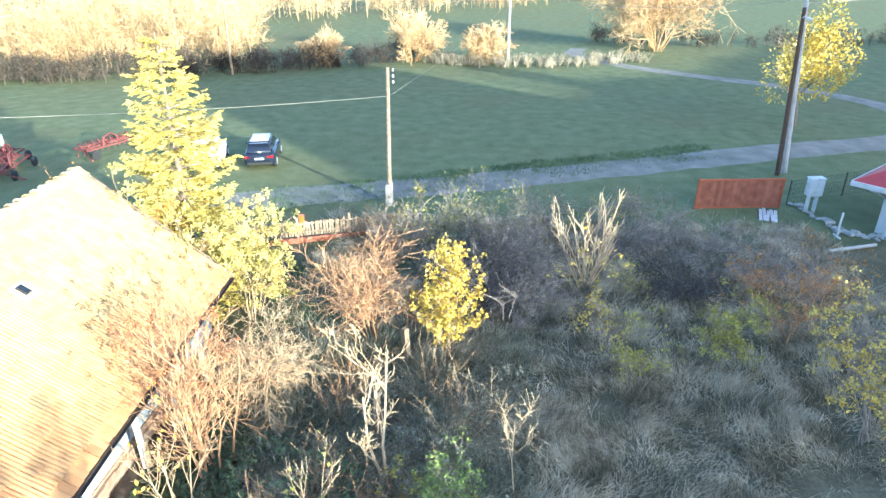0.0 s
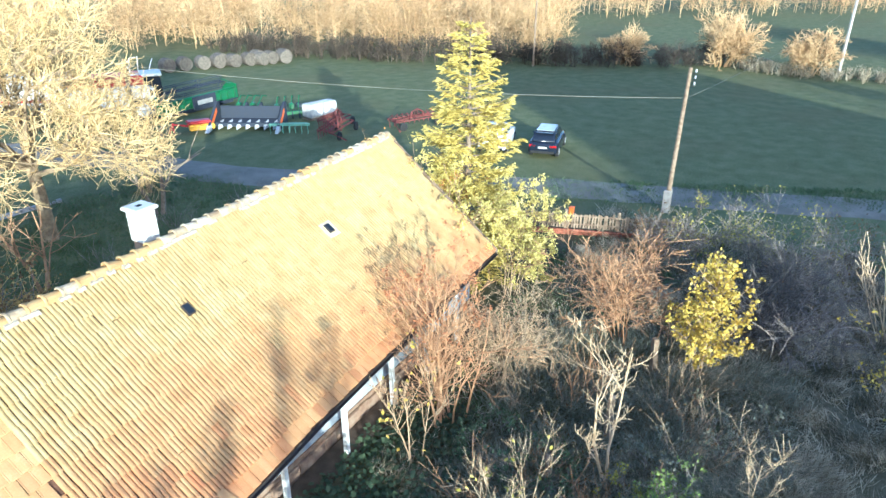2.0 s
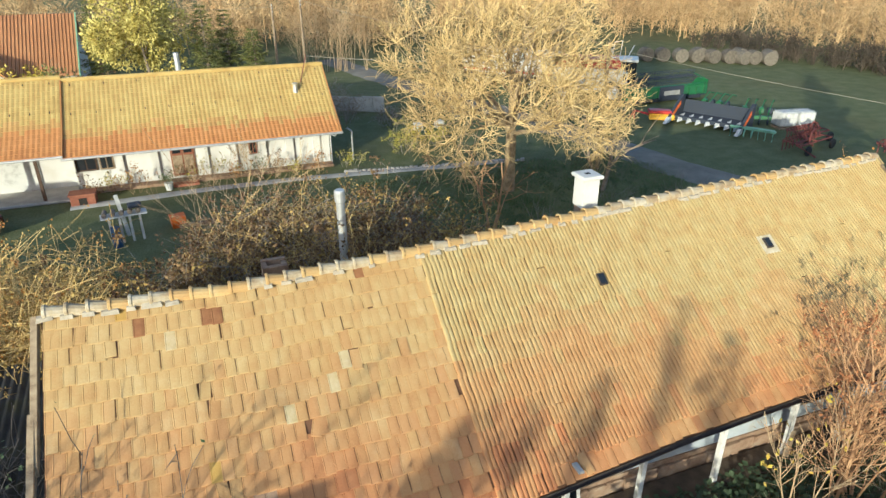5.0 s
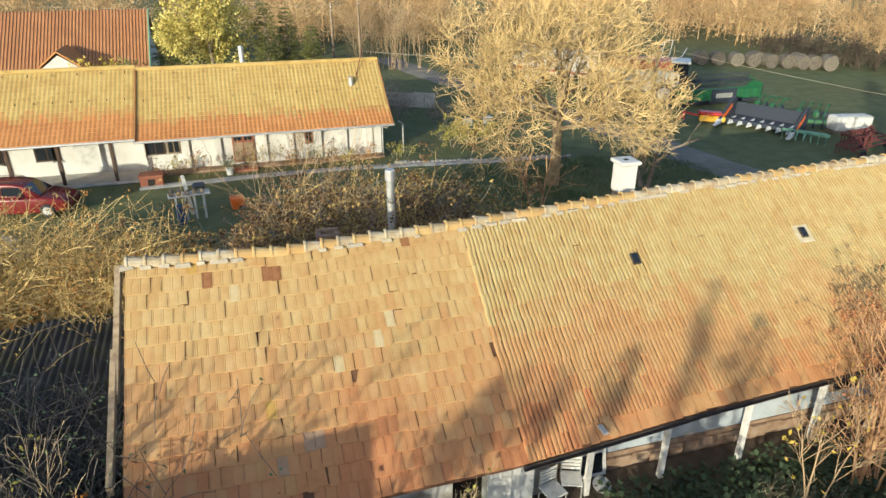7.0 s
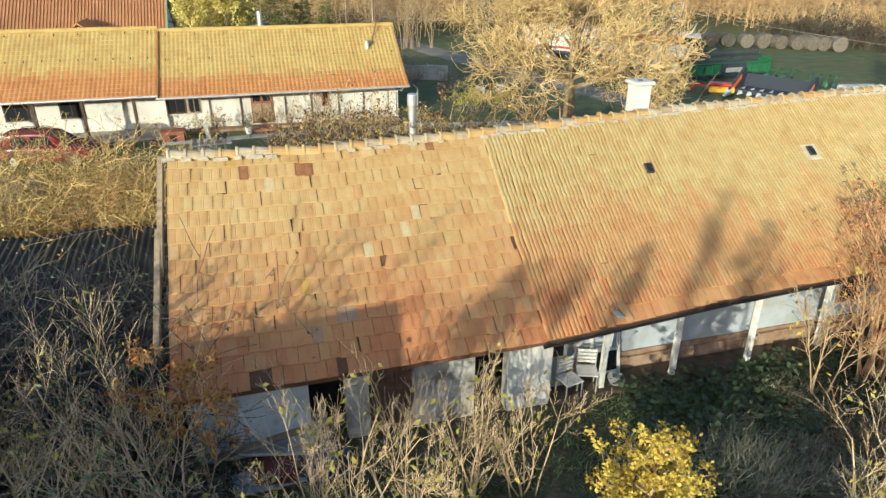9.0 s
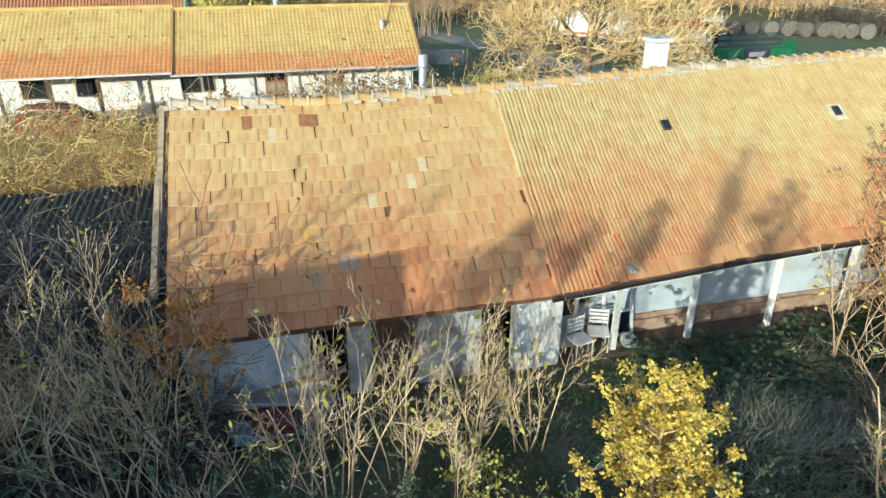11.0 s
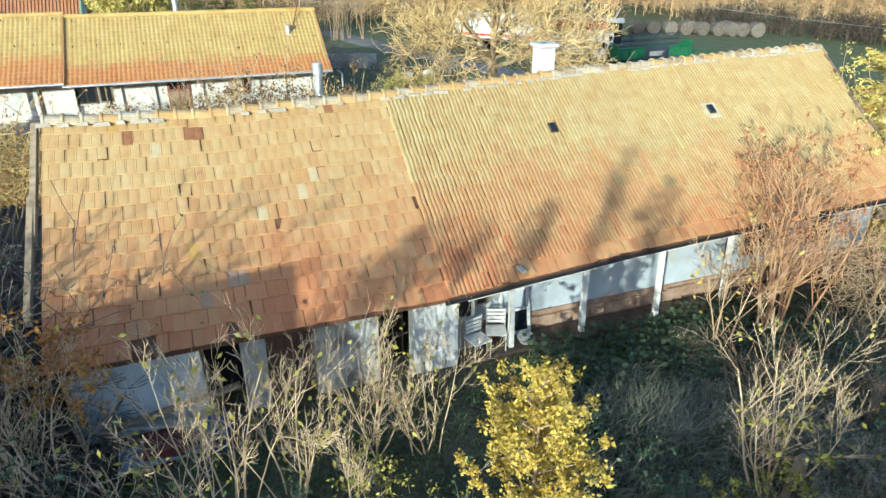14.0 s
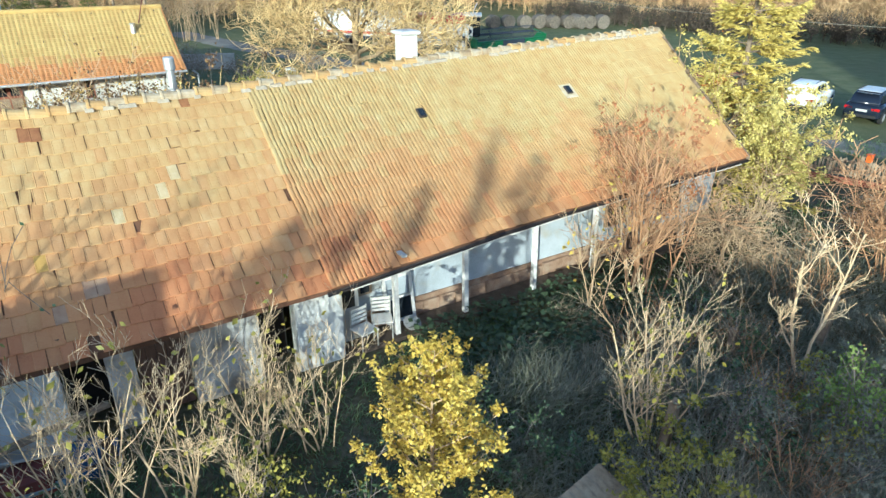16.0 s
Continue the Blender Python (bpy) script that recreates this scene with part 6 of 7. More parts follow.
car(-10.0, 18.7, -8, CAR_RED, "red car parked on the lawn before the white house")

# ---- machines on the meadow ----
reel_header = thing("harvester_header", "long green harvester header with a dark tined reel", "farm machine", pose(42.0, 29.5, 0, 0, 0, 182))
hb = Mesh().prism([(-0.9, 0.35), (0.8, 0.3), (0.9, 0.5), (0.75, 1.12), (0.6, 1.15), (0.1, 0.6), (-0.9, 0.5)], 0, 7.4, "x")
part("trough", hb, M_GREEN, reel_header)
for x in (0.0, 7.4):
    part("end_shield", Mesh().prism([(-1.5, 0.3), (0.8, 0.3), (0.8, 1.5), (-0.3, 1.5)], x - 0.06, x + 0.06, "x"), M_GREEN, reel_header)
    part("reel_arm", Mesh().tube([(x, 0.5, 1.5), (x, -0.9, 1.75)], 0.05, 6), M_GREEN, reel_header)
axle = part("reel", Mesh().tube([(0.1, -0.8, 1.6), (7.3, -0.8, 1.6)], 0.07, 8), M_NAVY, reel_header, "dark reel with tines")
for k in range(6):
    a = math.pi * 2 * k / 6
    y, z = -0.8 + 0.5 * math.cos(a), 1.6 + 0.5 * math.sin(a)
    bar = Mesh().tube([(0.15, y, z), (7.25, y, z)], 0.025, 5)
    for q in range(30):
        bar.tube([(0.2 + q * 0.24, y, z), (0.2 + q * 0.24, y - 0.05, z - 0.26)], 0.012, 3)
    part("tine_bar", bar, M_NAVY, axle)
for x in (0.2, 2.5, 4.9, 7.2):
    for k in range(6):
        a = math.pi * 2 * k / 6
        part("spider_arm", Mesh().tube([(x, -0.8, 1.6), (x, -0.8 + 0.5 * math.cos(a), 1.6 + 0.5 * math.sin(a))], 0.025, 4), M_NAVY, axle)
part("panel", Mesh().box((3.0, 1.1, 0.62), (4.5, 1.13, 0.98), ch=0.02), CONCRETE, reel_header, "grey panel on the back")
for k in range(10):
    part("rib", Mesh().box((0.35 + k * 0.74, 0.86, 0.45), (0.43 + k * 0.74, 0.97, 1.12), ch=0.01), M_GREEN, reel_header)
part("top_tube", Mesh().tube([(0.0, 0.66, 1.2), (7.4, 0.66, 1.2)], 0.08, 8), M_GREEN, reel_header)
part("drive_shaft", Mesh().tube([(0.3, 1.05, 0.42), (7.1, 1.05, 0.42)], 0.05, 6), M_NAVY, reel_header)
part("feeder_frame", Mesh().box((2.6, 0.98, 0.3), (4.9, 1.1, 1.3), ch=0.03), M_NAVY, reel_header, "dark mounting frame")
part("skid", Mesh().box((0.2, -0.8, 0.0), (7.2, 0.5, 0.32), ch=0.04), M_NAVY, reel_header)
part("drum", Mesh().tube([(7.1, -0.5, 2.0), (7.5, -0.5, 2.0)], 0.32, 12), M_NAVY, reel_header)

row_header = thing("row_crop_header", "dark blue and white row-crop header with orange end dividers", "farm machine", pose(36.4, 21.6, 0, 0, 0, -62))
part("frame", Mesh().prism([(-0.7, 0.25), (0.9, 0.2), (0.9, 1.35), (0.75, 1.4), (0.6, 0.55), (-0.7, 0.5)], -2.3, 2.3, "x"), M_NAVY, row_header)
for k in range(7):
    x = -1.95 + k * 0.65
    part("snout", Mesh().add([(x - 0.2, -0.65, 0.22), (x + 0.2, -0.65, 0.22), (x + 0.16, -0.5, 0.5), (x - 0.16, -0.5, 0.5), (x, -1.25, 0.16), (x, 0.1, 0.6)], [(0, 1, 4), (1, 2, 4), (2, 3, 4), (3, 0, 4), (3, 2, 5), (1, 0, 3, 2)][:5] + [(0, 3, 5), (2, 1, 5), (1, 0, 5)]), M_WHITE, row_header)
for s in (-1, 1):
    dv = part("divider", Mesh().prism([(-1.9, 0.2), (0.7, 0.25), (0.7, 1.75), (0.35, 1.8), (-1.7, 0.45)], s * 2.42 - 0.09, s * 2.42 + 0.09, "x"), M_NAVY, row_header)
    part("divider_flash", Mesh().prism([(-1.35, 0.62), (-0.05, 1.42), (0.05, 1.15), (-1.0, 0.5)], s * 2.42 - 0.11, s * 2.42 + 0.11, "x"), M_ORANGE, dv, "orange flash")
    part("nose", Mesh().prism([(-2.2, 0.15), (-1.4, 0.18), (-1.3, 0.6), (-1.6, 0.52)], s * 2.42 - 0.12, s * 2.42 + 0.12, "x"), M_WHITE, dv)
for k in range(5):
    part("brace", Mesh().tube([(-1.8 + 0.9 * k, 0.9, 1.3), (-1.8 + 0.9 * k, 1.3, 0.1)], 0.05, 6), M_NAVY, row_header)

for k, (x, y) in enumerate(((38.4, 23.6), (39.6, 20.9))):
    unit = thing("seeder_unit", "green seeder unit folded upright on the grass", "farm machine", pose(x, y, 0, 0, 0, -60 + 20 * k), "green seeder units")
    part("frame", Mesh().box((-1.0, -0.12, 0.35), (1.0, 0.12, 0.6), ch=0.03), M_GREEN, unit)
    for q in range(4):
        xx = -0.8 + q * 0.53
        part("hopper", Mesh().box((xx - 0.16, -0.22, 0.8), (xx + 0.16, 0.2, 1.2), ch=0.06), M_NAVY if q % 2 else M_GREEN, unit)
        part("disc", Mesh().tube([(xx - 0.03, -0.1, 0.34), (xx + 0.03, -0.1, 0.34)], 0.34, 14), M_NAVY, unit)
        part("link", Mesh().tube([(xx, 0.1, 0.55), (xx - 0.1, -0.45, 1.0), (xx + 0.15, 0.35, 1.65), (xx + 0.3, 0.9, 1.5)], 0.05, 5), M_GREEN, unit)

tank = thing("water_tank", "white plastic tank in a wire cage on a pallet", "tank", pose(41.3, 19.3, 0, 0, 0, -12))
for x0 in (-1.25, 0.05):
    part("tank", Mesh().box((x0, -0.5, 0.16), (x0 + 1.2, 0.5, 1.15), ch=0.1), M_WHITE, tank)
    for q in range(5):
        part("cage_bar", Mesh().tube([(x0 + 0.05 + q * 0.275, -0.52, 0.14), (x0 + 0.05 + q * 0.275, -0.52, 1.17), (x0 + 0.05 + q * 0.275, 0.52, 1.17)], 0.014, 4), STEEL, tank)
    for z in (0.35, 0.75, 1.1):
        part("cage_bar", Mesh().tube([(x0 - 0.02, -0.53, z), (x0 + 1.22, -0.53, z)], 0.014, 4), STEEL, tank)
    part("pallet", Mesh().box((x0 - 0.02, -0.52, 0.0), (x0 + 1.22, 0.52, 0.14), ch=0.01), WOOD, tank)

rake = thing("cultivator_frame", "pale green cultivator frame lying on the grass", "farm machine", pose(36.7, 18.2, 0, 0, 0, -58))
part("beam", Mesh().box((-1.4, -0.08, 0.5), (1.4, 0.08, 0.66), ch=0.02), M_TEAL, rake)
part("beam", Mesh().box((-1.2, 0.5, 0.45), (1.2, 0.62, 0.58), ch=0.02), M_TEAL, rake)
for q in range(7):
    x = -1.3 + q * 0.43
    part("tine", Mesh().tube([(x, 0, 0.55), (x, -0.25, 0.4), (x, -0.05, 0.05), (x, -0.3, 0.0)], 0.03, 5), M_TEAL, rake)
for x in (-0.6, 0.6):
    part("link", Mesh().tube([(x, -0.1, 0.6), (x * 0.4, -0.9, 0.85), (x * 0.4, -1.3, 0.4)], 0.04, 5), M_TEAL, rake)
part("link", Mesh().tube([(-1.1, 0.06, 0.58), (-1.0, 0.55, 0.55)], 0.04, 5), M_TEAL, rake)
part("link", Mesh().tube([(1.1, 0.06, 0.58), (1.0, 0.55, 0.55)], 0.04, 5), M_TEAL, rake)


def harrow(x, y, turn, label, length=3.6):
    ob = thing("harrow", label, "farm machine", pose(x, y, 0, 0, 0, turn), "rusty harrows")
    part("drawbar", Mesh().tube([(-0.4, -1.6, 0.3), (0, -0.2, 0.62), (length, 0.3, 0.7)], 0.07, 6), M_RUST, ob)
    for q in range(3):
        part("beam", Mesh().box((0, -0.5 + q * 0.55, 0.55), (length, -0.42 + q * 0.55, 0.65), ch=0.02), M_RUST, ob)
        part("cross_bar", Mesh().box((q * length * 0.45, -0.5, 0.66), (q * length * 0.45 + 0.08, 0.72, 0.72), ch=0.01), M_RUST, ob)
    for q in range(9):
        xx = 0.2 + q * (length - 0.4) / 8
        part("tine", Mesh().tube([(xx, 0.1, 0.6), (xx + 0.05, 0.4, 0.95), (xx + 0.05, 0.75, 0.7), (xx, 0.7, 0.02)], 0.035, 5), M_RUST, ob)
    part("hoop", Mesh().tube([(length * 0.35, -0.3, 0.6), (length * 0.4, -0.2, 1.1), (length * 0.55, -0.1, 1.25), (length * 0.68, 0, 1.0), (length * 0.7, 0, 0.6)], 0.06, 6), M_RUST, ob)
    wheel_part(ob, length * 0.12, -0.75, 0.3, 0.16)
    wheel_part(ob, length * 0.9, -0.75, 0.3, 0.16)
    return ob


harrow(36.3, 14.6, 14, "rust-red spring-tine harrow with small wheels")
harrow(38.4, 16.4, 5, "brown rusty harrow lying behind another", 2.6)
harrow(40.9, 12.4, -24, "rust-red cultivator standing beside the spruce", 3.8)

mower = thing("mower", "red and yellow drum mower on the grass", "farm machine", pose(33.3, 24.1, 0, 0, 0, -32))
part("deck", Mesh().box((-0.2, -0.45, 0.2), (1.5, 0.45, 0.62), ch=0.08), M_YELLOW, mower)
part("cover", Mesh().box((-0.3, -0.4, 0.63), (1.3, 0.4, 0.86), ch=0.08), M_RED, mower)
part("arm", Mesh().tube([(-0.2, 0, 0.5), (-1.2, 0.1, 0.7), (-1.5, 0.2, 0.1)], 0.08, 6), M_RED, mower)
part("arm", Mesh().tube([(-1.2, -0.3, 0.2), (-1.2, 0.1, 0.75), (-1.2, 0.5, 0.2)], 0.06, 6), M_RED, mower)

harvester = thing("harvester", "big red-topped white harvester parked on the meadow", "farm machine", pose(33.2, 32.2, 0, 0, 0, -35))
part("body", Mesh().prism([(-2.9, 0.9), (2.9, 0.9), (2.9, 2.3), (2.4, 2.55), (-2.6, 2.55), (-2.9, 2.2)], -1.4, 1.4, "y"), M_WHITE, harvester)
part("grain_tank", Mesh().box((-2.7, -1.25, 2.56), (2.3, 1.25, 3.25), ch=0.12), M_RED, harvester, "red upper body")
part("cab", Mesh().box((2.2, -0.95, 1.5), (3.5, 0.95, 3.1), ch=0.12), GLASS, harvester)
part("cab_roof", Mesh().box((2.1, -1.05, 3.1), (3.6, 1.05, 3.28), ch=0.05), M_WHITE, harvester)
part("mast", Mesh().tube([(2.5, 1.3, 2.4), (3.2, 1.5, 4.0)], 0.04, 6), M_WHITE, harvester)
for s in (-1, 1):
    wheel_part(harvester, 1.9, s * 1.45, 0.85, 0.55, s)
    wheel_part(harvester, -2.0, s * 1.35, 0.55, 0.4, s)
trailer = thing("trailer", "long white covered trailer parked behind the harvester", "trailer", pose(29.6, 39.2, 0, 0, 0, -50))
part("body", Mesh().box((-4.2, -1.25, 1.1), (4.2, 1.25, 2.7), ch=0.08), M_WHITE, trailer)
part("cover", Mesh().prism([(-1.3, 2.7), (1.3, 2.7), (0.9, 3.1), (-0.9, 3.1)], -4.3, 4.3, "x"), M_WHITE, trailer)
part("chassis", Mesh().box((-4.2, -0.9, 0.8), (4.2, 0.9, 1.09), ch=0.02), M_NAVY, trailer)
part("stripe", Mesh().box((-4.21, -1.27, 1.3), (4.21, 1.27, 1.5)), M_RED, trailer)
for x in (-2.8, -1.6, 2.6):
    for s in (-1, 1):
        wheel_part(trailer, x, s * 1.1, 0.5, 0.35, s)

# round bales in a row at the woods' edge
bale = thing("hay_bale", "round grey-brown hay bale lying on the grass", "hay bale", pose(48.4, 45.2, 0, 0, 0, 78), "row of round bales")
bm_ = Mesh().tube([(-0.62, 0, 0.68), (-0.58, 0, 0.68), (0.58, 0, 0.68), (0.62, 0, 0.68)], [0.62, 0.70, 0.70, 0.62], 22)
part("roll", bm_, HAY, bale)
for k, (x, y) in enumerate(((50.0, 44.5), (51.4, 43.4), (52.7, 42.6), (54.0, 41.6), (55.5, 40.9), (56.3, 39.9), (57.5, 39.6), (58.6, 38.6), (53.6, 43.2), (57.2, 41.3), (59.4, 39.4))):
    copy_thing(bale, pose(x, y, 0, rng.gauss(0, 2), 0, 78 + rng.gauss(0, 6)))


# ---- poles and cables ----
def pole(x, y, h, label, mat=BARK, r=0.13, lean=(0, 0)):
    ob = thing("utility_pole", label, "pole", pose(x, y, 0))
    part("mast", Mesh().tube([(0, 0, -0.1), (lean[0] * 0.5, lean[1] * 0.5, h * 0.5), (lean[0], lean[1], h)], [r, r * 0.85, r * 0.68], 10), mat, ob)
    for k in range(3):
        z = h - 0.25 - 0.28 * k
        part("bracket", Mesh().tube([(lean[0] - 0.02, lean[1] - 0.12, z), (lean[0], lean[1] - 0.26, z), (lean[0], lean[1] - 0.26, z + 0.1)], 0.015, 5), GUTTER, ob)
        part("insulator", Mesh().tube([(lean[0], lean[1] - 0.26, z + 0.08), (lean[0], lean[1] - 0.26, z + 0.14), (lean[0], lean[1] - 0.26, z + 0.2)], [0.05, 0.035, 0.045], 8), M_WHITE, ob)
    return ob


p1 = pole(34.8, -7.9, 6.95, "brown wooden telegraph pole on a concrete foot beside the lane", WOOD, 0.125, (0.05, -0.12))
part("foot", Mesh().box((-0.24, -0.16, -0.05), (-0.13, 0.16, 1.15), ch=0.03), STONE, p1)
part("foot", Mesh().box((0.13, -0.16, -0.05), (0.24, 0.16, 1.15), ch=0.03), STONE, p1)
p2 = pole(41.8, -30.4, 10.6, "tall pale utility pole with a dark leaning strut", CONCRETE, 0.2, (0.1, 0.95))
part("strut", Mesh().tube([(-0.5, 0.55, 0), (0.0, 0.9, 9.2)], [0.15, 0.1], 10), WOOD_DARK, p2, "dark timber strut")
part("lamp_arm", Mesh().tube([(0.1, 0.9, 8.6), (-0.4, 0.95, 8.8), (-0.8, 1.0, 8.75)], 0.03, 6), STEEL, p2)
part("lamp_head", Mesh().box((-1.25, 0.9, 8.65), (-0.75, 1.1, 8.78), ch=0.03), M_WHITE, p2)
p3 = pole(78.8, -14.6, 8.6, "distant pale utility pole at the end of the field", CONCRETE, 0.17)
p4 = pole(23.9, 16.5, 6.9, "wooden utility pole with a white frame beside the walnut", WOOD, 0.14)
part("frame", Mesh().tube([(0.15, -0.1, 6.1), (0.55, -0.2, 6.15), (0.65, -0.2, 6.95), (0.25, -0.1, 6.9), (0.15, -0.1, 6.1)], 0.03, 5), M_WHITE, p4)
pole(10.6, 48.0, 6.7, "thin grey utility pole behind the white house", WOOD, 0.14)
pole(13.1, 48.2, 7.2, "thin wooden utility pole before the poplar shoots", WOOD, 0.13)
pole(70.4, 14.0, 8.0, "distant wooden pole in the scrub", WOOD, 0.13)


def cable(a, b, sag, r=0.012):
    pts = [Vector(a).lerp(Vector(b), t) - Vector((0, 0, sag * 4 * t * (1 - t))) for t in np.linspace(0, 1, 25)]
    return solid("overhead_cable", Mesh().tube(pts, r, 5), CABLE, "thin overhead cable strung between utility poles", "cable", "overhead cables")


cable((23.9, 16.4, 6.6), (34.85, -8.05, 5.6), 0.35, 0.010)
cable((34.85, -8.05, 5.6), (78.8, -14.7, 7.0), 0.5, 0.007)
cable((41.9, -29.6, 9.6), (78.8, -14.7, 7.9), 1.0, 0.018)
cable((41.9, -29.6, 9.9), (52, -75, 11), 0.8, 0.018)
cable((41.9, -29.6, 9.4), (95, -80, 11), 1.0, 0.018)
cable((23.9, 16.4, 6.2), (9.6, 25.4, 5.7), 0.3, 0.016)
cable((23.9, 16.4, 6.6), (13.1, 48.2, 6.9), 0.6, 0.014)
cable((10.6, 48, 6.4), (-25, 56, 7), 0.5, 0.012)


# ---- fences and the corner by the lane ----
fence = thing("picket_fence", "weathered brown picket fence along the lane verge", "fence", pose(0, 0, 0))
f0, f1 = Vector((29.1, -2.3, 0)), Vector((31.4, -8.9, 0))
fd = (f1 - f0).normalized()
L = (f1 - f0).length
ang = math.degrees(math.atan2(fd.y, fd.x))
for k in range(int(L / 0.13)):
    p = f0 + fd * k * 0.13
    h = 0.98 + rng.gauss(0, 0.04)
    m = pose(p.x, p.y, 0, rng.gauss(0, 1.2), rng.gauss(0, 1.5), ang)
    part("picket", Mesh().add([(-0.045, -0.01, 0.28), (0.045, -0.01, 0.28), (0.045, 0.012, 0.28), (-0.045, 0.012, 0.28), (-0.045, -0.01, h - 0.06), (0.045, -0.01, h - 0.06), (0.045, 0.012, h - 0.06), (-0.045, 0.012, h - 0.06), (0, -0.01, h), (0, 0.012, h)],
                           [(3, 2, 1, 0), (0, 1, 5, 8, 4), (2, 3, 7, 9, 6), (1, 2, 6, 5), (3, 0, 4, 7), (4, 8, 9, 7), (8, 5, 6, 9)], m), WOOD, fence)
for z in (0.45, 0.85):
    part("rail", Mesh().box((0, 0.012, z - 0.04), (L, 0.05, z + 0.04), pose(f0.x, f0.y, 0, 0, 0, ang), ch=0.005), WOOD, fence)
for k in range(4):
    p = f0 + fd * (k * L / 3)
    part("post", Mesh().box((-0.06, 0.0, 0), (0.06, 0.12, 1.15), pose(p.x, p.y, 0, 0, 0, ang), ch=0.01), WOOD, fence)
footing = thing("brick_footing", "low red brick footing beneath the picket fence", "wall", pose(0, 0, 0))
for row in range(3):
    for k in range(24):
        p = f0 + fd * (k * 0.27 + (0.13 if row % 2 else 0)) + Vector((fd.y, -fd.x, 0)) * 0.12
        if (p - f0).length < L:
            part("brick", Mesh().box((0, -0.06, row * 0.085), (0.25, 0.06, row * 0.085 + 0.075), pose(p.x, p.y, 0, 0, 0, ang), ch=0.008), BRICK, footing)
lan = thing("orange_lantern", "small orange lantern box on the picket fence", "lantern", pose(29.95, -4.7, 0.95))
part("box", Mesh().box((-0.09, -0.09, 0), (0.09, 0.09, 0.28), ch=0.02), M_ORANGE, lan)
part("lid", Mesh().box((-0.12, -0.12, 0.28), (0.12, 0.12, 0.34), ch=0.03), M_ORANGE, lan)
part("hanger", Mesh().box((-0.03, -0.03, -0.12), (0.03, 0.03, 0.0)), WOOD, lan)

panel = thing("fence_panel", "red-brown timber fence panel standing in the grass", "fence", pose(35.4, -23.5, 0, 0, 0, -83.7))
for k in range(24):
    part("board", Mesh().box((0.03 + k * 0.18, -0.015, 0.1), (0.205 + k * 0.18, 0.015, 1.5), ch=0.004), WOOD_RED, panel)
for z in (0.04, 1.5):
    part("rail", Mesh().box((0, -0.05, z), (4.4, 0.05, z + 0.09), ch=0.01), material("orange_red_rail", [(0.26, 0.075, 0.03), (0.36, 0.11, 0.05)], scale=4) if z < 1 else bpy.data.materials["orange_red_rail"], panel, "bright orange-red rail")
for x in (0.0, 4.31):
    part("post", Mesh().box((x, -0.06, 0), (x + 0.09, 0.06, 1.62), ch=0.01), bpy.data.materials["orange_red_rail"], panel)
meter = thing("meter_box", "white meter box on two short legs", "meter box", pose(35.5, -29.2, 0, 0, 0, -80))
part("cabinet", Mesh().box((-0.35, -0.2, 0.85), (0.35, 0.2, 1.75), ch=0.03), M_WHITE, meter)
for x in (-0.24, 0.18):
    part("leg", Mesh().box((x, -0.1, 0), (x + 0.08, 0.1, 0.85), ch=0.01), M_WHITE, meter)
part("lid", Mesh().box((-0.38, -0.23, 1.75), (0.38, 0.23, 1.80), ch=0.01), M_WHITE, meter)
mesh_fence = thing("wire_fence", "dark wire fence on thin posts beside the lane", "fence", pose(36.3, -28.4, 0, 0, 0, -66))
for k in range(5):
    part("post", Mesh().tube([(k * 1.9, 0, 0), (k * 1.9, 0, 1.35)], 0.03, 6), GUTTER, mesh_fence)
for z in (0.1, 0.35, 0.6, 0.85, 1.1, 1.3):
    part("wire", Mesh().tube([(0, 0, z), (7.6, 0, z)], 0.008, 4), GUTTER, mesh_fence)
for k in range(38):
    part("wire", Mesh().tube([(0.1 + k * 0.2, 0, 0.1), (0.1 + k * 0.2, 0, 1.3)], 0.006, 3), GUTTER, mesh_fence)
boards = thing("board_pile", "pale boards lying on the grass", "boards", pose(34.7, -26.9, 0.03, 0, 0, -20))
for k in range(5):
    part("board", Mesh().box((-0.85, -0.42 + k * 0.17, 0.03 * (k % 2)), (0.85 - 0.1 * (k % 3), -0.27 + k * 0.17, 0.03 + 0.03 * (k % 2)), pose(0, 0, 0, 0, 0, rng.gauss(0, 3)), ch=0.005), M_WHITE, boards)
drain = thing("drain_pipe", "pale grey pipe lying on the grass by the small shed", "pipe", pose(0, 0, 0))
part("pipe", Mesh().tube([(30.5, -27.9, 0.08), (31.3, -30.3, 0.1)], 0.08, 10), CONCRETE, drain)
stake = thing("stake", "white stake with a cross foot by the path", "post", pose(32.3, -29.1, 0))
part("pole", Mesh().tube([(0, 0, 0), (0, 0, 1.2)], 0.045, 8), M_WHITE, stake)
part("foot", Mesh().box((-0.3, -0.05, 0), (0.3, 0.05, 0.06), ch=0.01), M_WHITE, stake)
rs = random.Random(88)
edging = thing("stone_edging", "loose pale stones edging the garden bed", "stones", pose(0, 0, 0))
for k in range(46):
    t = k / 45
    if t < 0.5:
        x, y = 36.2 - 7.2 * t, -28.9 - 1.4 * t
    else:
        x, y = 32.6 - 0.4 * (t - 0.5), -29.6 - 3.6 * (t - 0.5)
    s = rs.uniform(0.08, 0.19)
    part("stone", Mesh().box((-s, -s * 0.8, 0), (s, s * 0.8, s * 1.1), pose(x + rs.gauss(0, 0.16), y + rs.gauss(0, 0.16), 0, rs.gauss(0, 8), rs.gauss(0, 8), rs.uniform(0, 90)), ch=s * 0.35), STONE, edging)
small_house = thing("small_house", "small white outbuilding with a red metal hipped roof by the lane", "shed", pose(33.2, -29.6, 0, 0, 0, -137))
